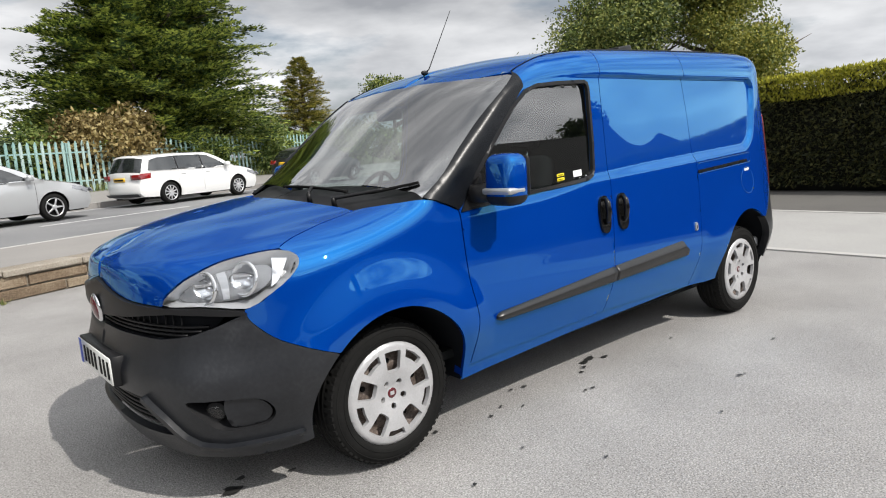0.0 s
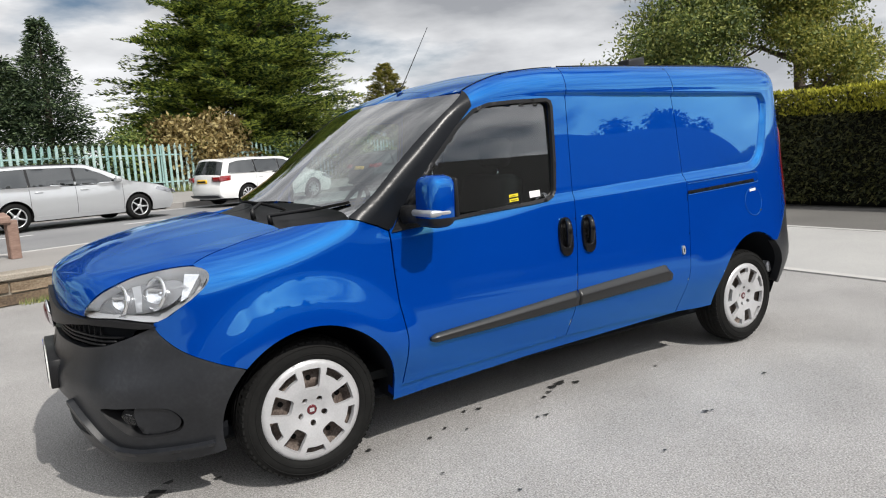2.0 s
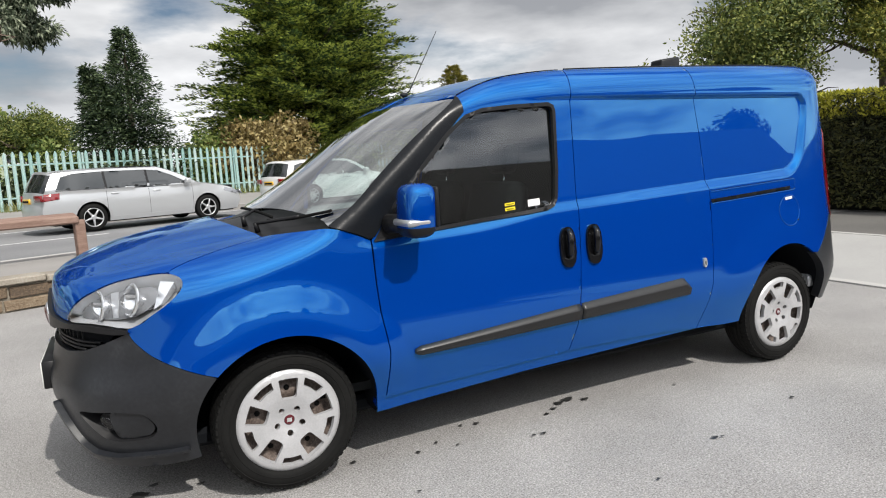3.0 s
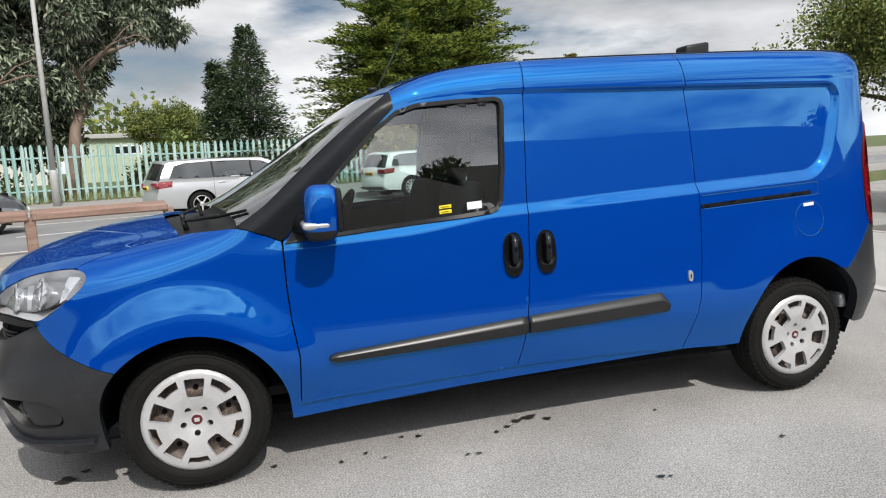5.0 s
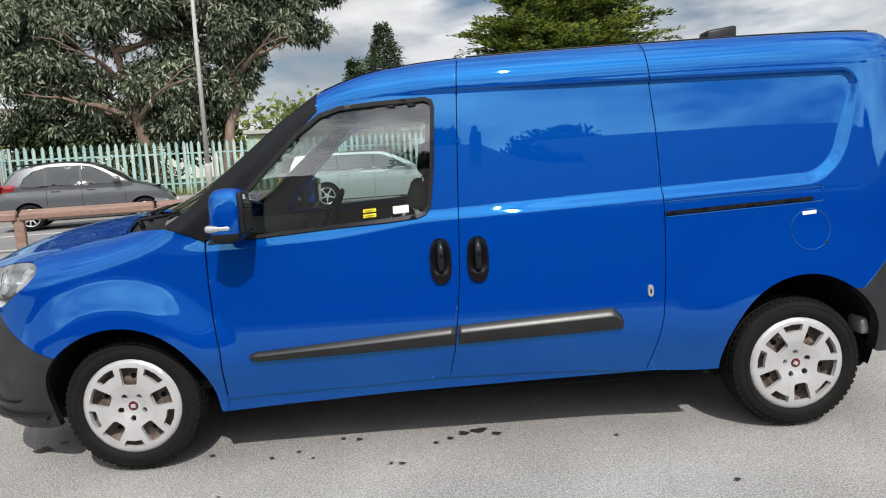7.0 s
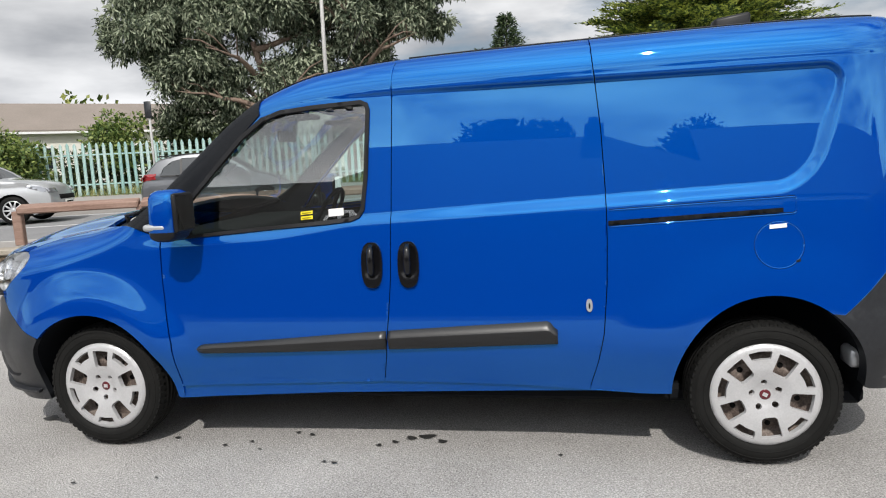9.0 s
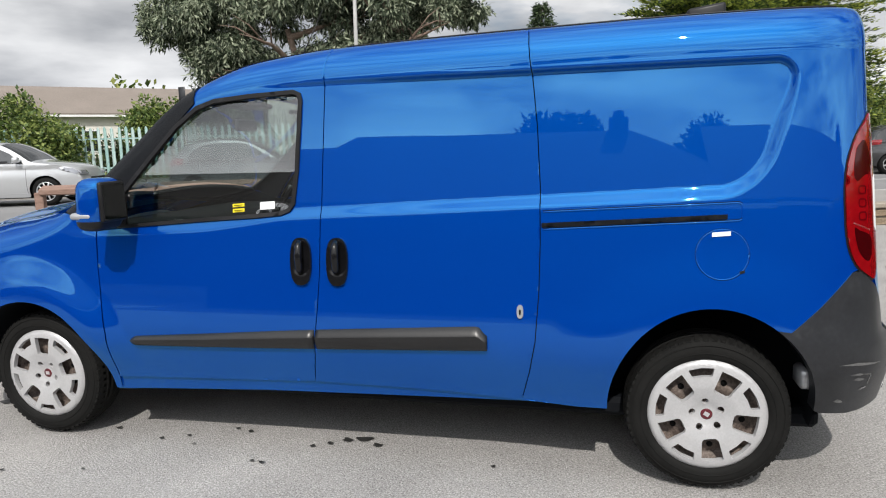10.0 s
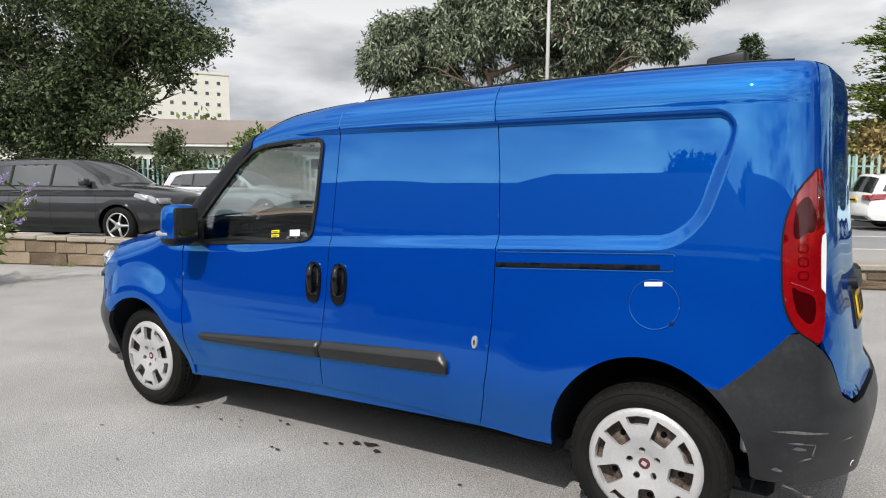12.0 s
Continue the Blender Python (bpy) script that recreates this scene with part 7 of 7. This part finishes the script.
broadleaf("far_tree", (-4.6, 40.0, 0.6), (-4.6, 40.0, 3.4), 2.0, [((-4.6, 40, 4.1), (2.7, 2.0, 0.9), 44, 0.45, 0.75, 900)], 0.15, M["treeleaf"], "round green tree behind the green hut", 31, 0.25, 8)


def bush(name, crowns, size, mat, label, seed, ratio=0.55):
    rng = np.random.default_rng(seed)
    b = tagged(new(name), label, "bush")
    blobs = []
    for c, rad, n, r0, r1, per in crowns:
        blobs += clumps_on(rng, c, rad, n, r0, r1, per)
        part("stem", tube_bm([(c[0], c[1], 0.3), (c[0] + 0.1, c[1], c[2] * 0.6), (c[0] + 0.3, c[1], c[2])], [0.05, 0.035, 0.015], 6), M["bark"], b)
    P, W, N, S = blob_leaves(rng, blobs, size)
    P[:, 2] = np.maximum(P[:, 2], 0.3)
    cards("foliage", P, W, N, S, S * ratio, mat, b)
    return b


bush("brown_bush", [((5.6, 25.9, 2.2), (2.3, 1.2, 1.35), 46, 0.35, 0.65, 330)], 0.20, M["brownleaf"], "large shrub with browning leaves behind the fence", 41)
bush("green_bush", [((-16.7, 17.2, 2.0), (1.9, 0.9, 1.5), 40, 0.35, 0.65, 380)], 0.16, M["bushleaf"], "big rounded green bush over the fence", 42)
bush("green_bush", [((-20.6, 15.7, 2.1), (1.3, 0.8, 1.5), 26, 0.35, 0.6, 360), ((-18.7, 16.6, 1.5), (1.2, 0.6, 0.9), 16, 0.3, 0.5, 300)], 0.15, M["darkleaf"], "dark green bushes growing along the fence", 43)
bush("green_bush", [((-23.6, 14.3, 1.9), (1.8, 0.8, 1.2), 26, 0.35, 0.6, 340), ((-26.5, 13.2, 1.8), (1.8, 0.9, 1.2), 24, 0.35, 0.6, 340)], 0.15, M["darkleaf"], "dark ivy-like bushes hanging over the fence", 44)
bush("green_bush", [((-13.6, 19.6, 2.5), (1.3, 0.9, 1.1), 18, 0.35, 0.6, 330)], 0.17, M["bushleaf"], "light green bush under the gum tree", 45)
bush("ivy_bush", [((-0.35, 22.75, 1.2), (0.8, 0.45, 0.8), 20, 0.22, 0.42, 260)], 0.13, M["darkleaf"], "dark ivy climbing through the fence pales", 46)
bush("ivy_bush", [((9.6, 26.6, 1.5), (1.1, 0.5, 0.9), 22, 0.25, 0.5, 280), ((12.6, 27.6, 1.9), (1.6, 0.6, 1.2), 28, 0.3, 0.55, 300)], 0.15, M["bushleaf"], "green climbers growing over the fence", 47)
bush("scrub", [((16.5, 29.5, 1.7), (3.0, 1.0, 1.3), 36, 0.4, 0.7, 300), ((21.5, 31.5, 1.9), (3.0, 1.2, 1.3), 30, 0.4, 0.7, 280)], 0.2, M["bushleaf"], "yellow-green scrub beyond the fence", 48)
bush("scrub", [((-2.6, 24.6, 1.7), (1.3, 0.7, 1.0), 18, 0.3, 0.55, 260), ((3.0, 26.2, 1.8), (1.6, 0.8, 1.2), 24, 0.3, 0.6, 280)], 0.17, M["bushleaf"], "mixed green scrub behind the fence", 49)
bush("scrub", [((-9.8, 22.2, 1.5), (2.4, 0.8, 1.0), 26, 0.3, 0.6, 240)], 0.17, M["darkleaf"], "dark undergrowth beneath the gum tree", 50)


bush("understorey", [((-8.6, 23.8, 3.0), (3.4, 0.7, 1.3), 56, 0.35, 0.65, 330), ((-12.8, 23.2, 2.6), (2.4, 0.7, 1.2), 30, 0.35, 0.6, 320)], 0.19, M["darkleaf"], "dense dark understorey beneath the gum tree", 52)
bush("boundary_hedge", [(tuple(rd(u, 23.9, 1.25)), (1.6, 0.6, 0.75), 16, 0.3, 0.5, 240) for u in (-7.5, -4.5, 5.5, 8.0)], 0.18, M["darkleaf"], "low dark hedge close behind the fence", 53)
bush("boundary_hedge", [(tuple(rd(u, 24.6, 1.5)), (1.9, 0.9, 1.15), 18, 0.35, 0.6, 260) for u in (-33, -30, -27, -24, -21, -18, -15, -12.5)], 0.2, M["darkleaf"], "uneven dark hedge running behind the fence", 51)


def far_woods():
    rng = np.random.default_rng(60)
    blobs = []
    for k in range(90):
        u, d = rng.uniform(-150, 130), rng.uniform(85, 150)
        p = rd(u, d)
        r = rng.uniform(2.5, 5.0)
        blobs += [(p.x + rng.uniform(-2, 2), p.y + rng.uniform(-2, 2), 1.5 + rng.uniform(0.8, 1.6) * r, r, r, r * 0.9, 260)]
    P, W, N, S = blob_leaves(rng, blobs, 1.0)
    o = cards("far_woods", P, W, N, S, S * 0.6, M["treeleaf"])
    tagged(o, "line of distant trees beyond the fields", "woods", kind="stuff")


far_woods()


def clipped_hedge():
    rng = np.random.default_rng(70)
    h = tagged(new("clipped_hedge"), "tall clipped conifer hedge, sunlit yellow-green tips over a shaded face", "hedge")
    x0, x1, y0, y1, z1 = 11.75, 13.5, -9.0, 6.2, 2.19
    # near-black box stands in for the shade deep inside the hedge
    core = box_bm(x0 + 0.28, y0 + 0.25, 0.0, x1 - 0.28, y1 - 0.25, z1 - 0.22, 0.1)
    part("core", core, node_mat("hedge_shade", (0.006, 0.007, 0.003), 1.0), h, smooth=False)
    n = 46000                                                # the face and ends, twiggy, their shade put into the colour
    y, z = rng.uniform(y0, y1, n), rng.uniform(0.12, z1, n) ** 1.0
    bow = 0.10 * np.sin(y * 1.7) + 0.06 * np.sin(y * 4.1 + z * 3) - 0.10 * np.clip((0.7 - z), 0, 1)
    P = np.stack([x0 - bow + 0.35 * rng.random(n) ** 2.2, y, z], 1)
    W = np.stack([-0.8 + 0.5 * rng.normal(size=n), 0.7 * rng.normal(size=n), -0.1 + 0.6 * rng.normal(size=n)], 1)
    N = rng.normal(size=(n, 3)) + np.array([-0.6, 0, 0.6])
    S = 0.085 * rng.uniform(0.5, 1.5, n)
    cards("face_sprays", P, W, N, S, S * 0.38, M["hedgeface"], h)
    # top and upper band, with sunlight already in the leaf colour
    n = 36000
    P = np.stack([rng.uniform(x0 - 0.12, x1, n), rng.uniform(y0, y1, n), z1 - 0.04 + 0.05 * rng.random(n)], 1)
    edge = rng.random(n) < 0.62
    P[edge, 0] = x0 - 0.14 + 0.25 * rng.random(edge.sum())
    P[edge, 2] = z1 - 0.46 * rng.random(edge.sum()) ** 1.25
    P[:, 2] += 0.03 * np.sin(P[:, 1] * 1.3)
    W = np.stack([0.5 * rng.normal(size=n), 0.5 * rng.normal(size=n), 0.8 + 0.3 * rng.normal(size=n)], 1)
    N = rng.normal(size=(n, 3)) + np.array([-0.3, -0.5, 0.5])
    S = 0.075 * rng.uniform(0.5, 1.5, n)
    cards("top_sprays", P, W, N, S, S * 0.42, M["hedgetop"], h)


clipped_hedge()


def buddleia_bush():
    rng = np.random.default_rng(80)
    b = tagged(new("buddleia_bush"), "buddleia bush with lilac flower spikes beside the wall", "bush")
    base = Vector((-6.5, 1.7, 0))
    tips = []
    for k in range(16):
        a, L = rng.uniform(0, 6.28), rng.uniform(0.7, 1.9)
        p1 = base + Vector((math.cos(a) * 0.25, math.sin(a) * 0.25, L * 0.5))
        p2 = base + Vector((math.cos(a) * 0.75, math.sin(a) * 0.75, L))
        tips.append((p1, p2))
        part("stem", tube_bm([base, p1, p2], [0.014, 0.010, 0.005], 5), M["bark"], b)
    P, W = [], []
    for p1, p2 in tips:
        for k in range(70):
            t = rng.random()
            q = np.array(p1.lerp(p2, t)) if rng.random() < 0.65 else np.array(base.lerp(p1, t))
            P.append(q + rng.normal(size=3) * 0.07), W.append(rng.normal(size=3) + np.array([0, 0, -0.3]))
    P, W = np.array(P), np.array(W)
    S = 0.15 * rng.uniform(0.6, 1.3, len(P))
    cards("foliage", P, W, rng.normal(size=(len(P), 3)) + np.array([0, 0, 0.8]), S, S * 0.30, M["bushleaf"], b)
    for p1, p2 in tips:                                      # one drooping spike at each tip
        d = (p2 - p1).normalized() + Vector((0, 0, -0.35))
        n = 90
        s = rng.random(n)
        q = np.array(p2)[None] + np.array(d)[None] * (s * 0.26)[:, None] + rng.normal(size=(n, 3)) * (0.026 * (1.1 - s))[:, None]
        S = np.full(n, 0.028)
        tagged(cards("flower_spike", q, rng.normal(size=(n, 3)), rng.normal(size=(n, 3)), S, S * 0.8, M["buddleia"], b), kind="stuff")


buddleia_bush()

# ---- buildings ----
M["render"] = varied("pale_wall_render", [(0.62, 0.6, 0.55), (0.7, 0.68, 0.63)], 0.2, 4, (0.85, 0.95), 0.1, 20, 0.01)
M["rooftile"] = varied("grey_brown_roof", [(0.17, 0.145, 0.125), (0.24, 0.205, 0.18)], 0.6, 12, (0.8, 0.95), 0.5, 25, 0.03)
# roof and wall set very dark to dim these houses' reflection on the van
M["darkroof"] = varied("dark_house_roof", [(0.045, 0.044, 0.043), (0.075, 0.072, 0.07)], 0.6, 12, (0.8, 0.95), 0.5, 25, 0.03)
M["darkwall"] = varied("dark_house_wall", [(0.028, 0.026, 0.024), (0.05, 0.046, 0.042)], 0.8, 12, (0.8, 0.95), 0.3, 20, 0.01)
M["hutgreen"] = varied("pale_green_boards", [(0.36, 0.42, 0.30), (0.45, 0.5, 0.37)], 0.6, 12, (0.8, 0.95), 0.2, 20, 0.01)
M["brickred"] = varied("red_brown_brick", [(0.09, 0.07, 0.06), (0.14, 0.105, 0.09)], 1.0, 14, (0.85, 0.95), 0.4, 20, 0.01)
M["housewin"] = node_mat("house_window", (0.02, 0.025, 0.03), 0.06, 0, 0, 0.7)


def gable_house(name, m, L, W, eave, ridge, wall, roof, label, windows=(), chimney=None, hip=False):
    h = tagged(new(name), label, "building")
    part("wall", box_bm(-L / 2, -W / 2, 0, L / 2, W / 2, eave), wall, h, smooth=False)
    for x in (-L / 2 + 0.01, L / 2 - 0.01):
        b = bmesh.new()
        tri = [[b.verts.new((x + e, -W / 2, eave)), b.verts.new((x + e, W / 2, eave)), b.verts.new((x + e, 0, ridge))] for e in (-0.01, 0.01)]
        b.faces.new(tri[0])
        b.faces.new(tri[1][::-1])
        for k in range(3):
            b.faces.new((tri[0][k], tri[0][(k + 1) % 3], tri[1][(k + 1) % 3], tri[1][k]))
        if not hip:
            part("gable", b, wall, h, smooth=False)
    for s in (-1, 1):
        b = bmesh.new()
        o, e = 0.35, 0.12
        rx = L / 2 - (W / 2 if hip else -o)
        pts = [(-L / 2 - o, s * (W / 2 + o), eave - 0.12), (L / 2 + o, s * (W / 2 + o), eave - 0.12), (rx, 0, ridge + 0.03), (-rx, 0, ridge + 0.03)]
        lo = [b.verts.new(p) for p in pts]
        hi = [b.verts.new((p[0], p[1], p[2] + e)) for p in pts]
        b.faces.new(lo), b.faces.new(hi[::-1])
        for k in range(4):
            b.faces.new((lo[k], lo[(k + 1) % 4], hi[(k + 1) % 4], hi[k]))
        bmesh.ops.recalc_face_normals(b, faces=b.faces[:])
        part("roof_slope", b, roof, h, smooth=False)
        part("gutter", box_bm(-L / 2 - o, s * (W / 2 + o) - 0.06, eave - 0.22, L / 2 + o, s * (W / 2 + o) + 0.06, eave - 0.10), M["white"], h, smooth=False)
    if hip:
        for s in (-1, 1):
            b = bmesh.new()
            o = 0.35
            vs = [b.verts.new(p) for p in ((s * (L / 2 + o), -W / 2 - o, eave - 0.1), (s * (L / 2 + o), W / 2 + o, eave - 0.1), (s * (L / 2 - W / 2), 0, ridge + 0.1))]
            b.faces.new(vs)
            part("roof_hip", b, roof, h, smooth=False)
    for x, z, w, hh in windows:
        win = part("window", box_bm(x - w / 2, -W / 2 - 0.05, z, x + w / 2, -W / 2 + 0.02, z + hh), M["white"], h, smooth=False)
        for k in (-1, 1):
            part("pane", box_bm(x + (k - 1) * w / 4 + (0.05 if k < 0 else 0.04), -W / 2 - 0.07, z + 0.08, x + (k + 1) * w / 4 - (0.04 if k < 0 else 0.05), -W / 2 - 0.045, z + hh - 0.08), M["housewin"], win, smooth=False)
    if chimney:
        for cx in chimney:
            c = part("chimney", box_bm(cx - 0.19, -0.3, ridge - 0.6, cx + 0.19, 0.3, ridge + 0.36), M["brickred"], h, smooth=False)
            part("chimney_pot", tube_bm([(cx, 0, ridge + 0.36), (cx, 0, ridge + 0.56)], [0.13, 0.11], 10), M["brickred"], c)
    h.matrix_world = m
    return h


gable_house("long_building", pose(-31.5, 32.5, 0.5, 0, 0, 44), 44, 9, 3.45, 5.2, M["render"], M["rooftile"], "long low building with a grey-brown tiled roof", [(x, 1.2, 1.8, 1.3) for x in (-18, -13, -8, -3, 2, 7, 12, 17)])
hut = tagged(new("green_hut"), "flat-roofed pale green hut beyond the fence", "building")
part("wall", box_bm(-3.6, 0, 0, 3.6, 5, 3.2), M["hutgreen"], hut, smooth=False)
part("roof", box_bm(-3.9, -0.35, 3.2, 3.9, 5.3, 3.5, 0.03), M["galv"], hut, smooth=False)
for x in (-0.9, 1.4):
    wn_ = part("window", box_bm(x - 0.85, -0.05, 2.1, x + 0.85, 0.02, 2.75), M["white"], hut, smooth=False)
    part("pane", box_bm(x - 0.75, -0.07, 2.2, x + 0.75, -0.045, 2.65), M["housewin"], wn_, smooth=False)
hut.matrix_world = pose(-7.0, 46.0, 0.6, 0, 0, 5)


def tower_block():
    t = tagged(new("tower_block"), "white high-rise block of flats far away", "building")
    # local x along the windowed face, y into the building
    Wd, Dp, Hh = 26.0, 12.0, 31.5
    part("wall", box_bm(-Wd, 0, -2, 0, Dp, Hh), M["render"], t, smooth=False)
    part("roof", box_bm(-Wd - 0.2, -0.2, Hh, 0.2, Dp + 0.2, Hh + 0.7), M["render"], t, smooth=False)
    for fl in range(10):
        for k in range(8):
            x = -24.6 + k * 3.1
            part("window", box_bm(x - 0.45, -0.06, 2.2 + fl * 2.95, x + 0.45, 0.02, 3.1 + fl * 2.95), M["housewin"], t, smooth=False)
    for fl in range(10):
        for y in (3.0, 8.5):
            part("window", box_bm(-0.02, y - 0.45, 2.0 + fl * 2.95, 0.06, y + 0.45, 3.2 + fl * 2.95), M["housewin"], t, smooth=False)
    t.matrix_world = pose(-147.5, 128.3, 0, 0, 0, 62)


tower_block()


def television_aerial():
    a = tagged(new("television_aerial"), "thin grey television aerial on a mast beside the garden tree", "aerial")
    x, y = 12.65, 8.75
    part("mast", tube_bm([(x, y, 0.0), (x, y, 4.55), (x, y, 4.86), (x - 0.05, y + 0.06, 4.93)], 0.022, 8), M["galv"], a)
    d = Vector((-0.63, 0.76, 0.0))
    p0 = Vector((x, y, 4.93)) - d * 0.06
    part("boom", tube_bm([p0, p0 + d * 0.74], 0.014, 6), M["galv"], a)
    for k in range(6):
        q = p0 + d * (0.10 + 0.12 * k)
        w = 0.13 - 0.012 * k
        part("element", tube_bm([q - Vector((0, 0, w)), q + Vector((0, 0, w))], 0.007, 5), M["galv"], a)


television_aerial()
# the houses and garden trees across the yard, behind where the camera passes
gable_house("bungalow", pose(0.7, -10.7, 0, 0, 0, 180), 10, 5, 2.2, 3.88, M["darkwall"], M["darkroof"], "dark-walled bungalow with a dark hipped roof across the yard", (), (-2.3,), True)
gable_house("bungalow", pose(-8.0, -14.2, 0, 0, 0, 180), 9, 7, 2.6, 4.45, M["darkwall"], M["darkroof"], "lower dark-walled bungalow with a dark gable roof beside the yard")
gable_house("bungalow", pose(13.4, -14.0, 0, 0, 0, 184), 15, 7, 2.6, 4.85, M["darkwall"], M["darkroof"], "long dark-walled bungalow with a dark gable roof beside the yard")
for i, (x, y, h, w) in enumerate(((1.7, -14.4, 5.3, 1.2), (0.2, -14.6, 4.9, 0.9), (6.4, -19.0, 6.5, 1.9), (-13.0, -20, 5.6, 2.0), (27, -20, 7.5, 2.6))):
    broadleaf("yard_tree", (x, y, 0), (x, y, h * 0.6), h * 0.3, [((x, y, h * 0.70), (w, w, h * 0.27), 26, 0.4, 0.8, 620)], 0.26, M["darkleaf"], "leafy tree in the gardens across the yard", 90 + i, 0.22, 6)
# unseen hedge, added to close off the yard in the van's reflections
hedge2 = tagged(new("garden_hedge"), "dark hedge added unseen at the far end of the yard", "hedge")
rng2 = np.random.default_rng(99)
# near-black slab: the shade among the leaves, set as a colour
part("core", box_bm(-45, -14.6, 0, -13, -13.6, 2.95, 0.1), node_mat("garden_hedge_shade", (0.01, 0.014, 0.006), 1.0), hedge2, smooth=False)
n2 = 9000
P2 = np.stack([rng2.uniform(-45, -13, n2), -13.55 - 0.25 * rng2.random(n2), rng2.uniform(0.05, 3.1, n2)], 1)
cards("foliage", P2, rng2.normal(size=(n2, 3)), rng2.normal(size=(n2, 3)), 0.2 * rng2.uniform(0.6, 1.3, n2), 0.11 * rng2.uniform(0.6, 1.3, n2), M["darkleaf"], hedge2)
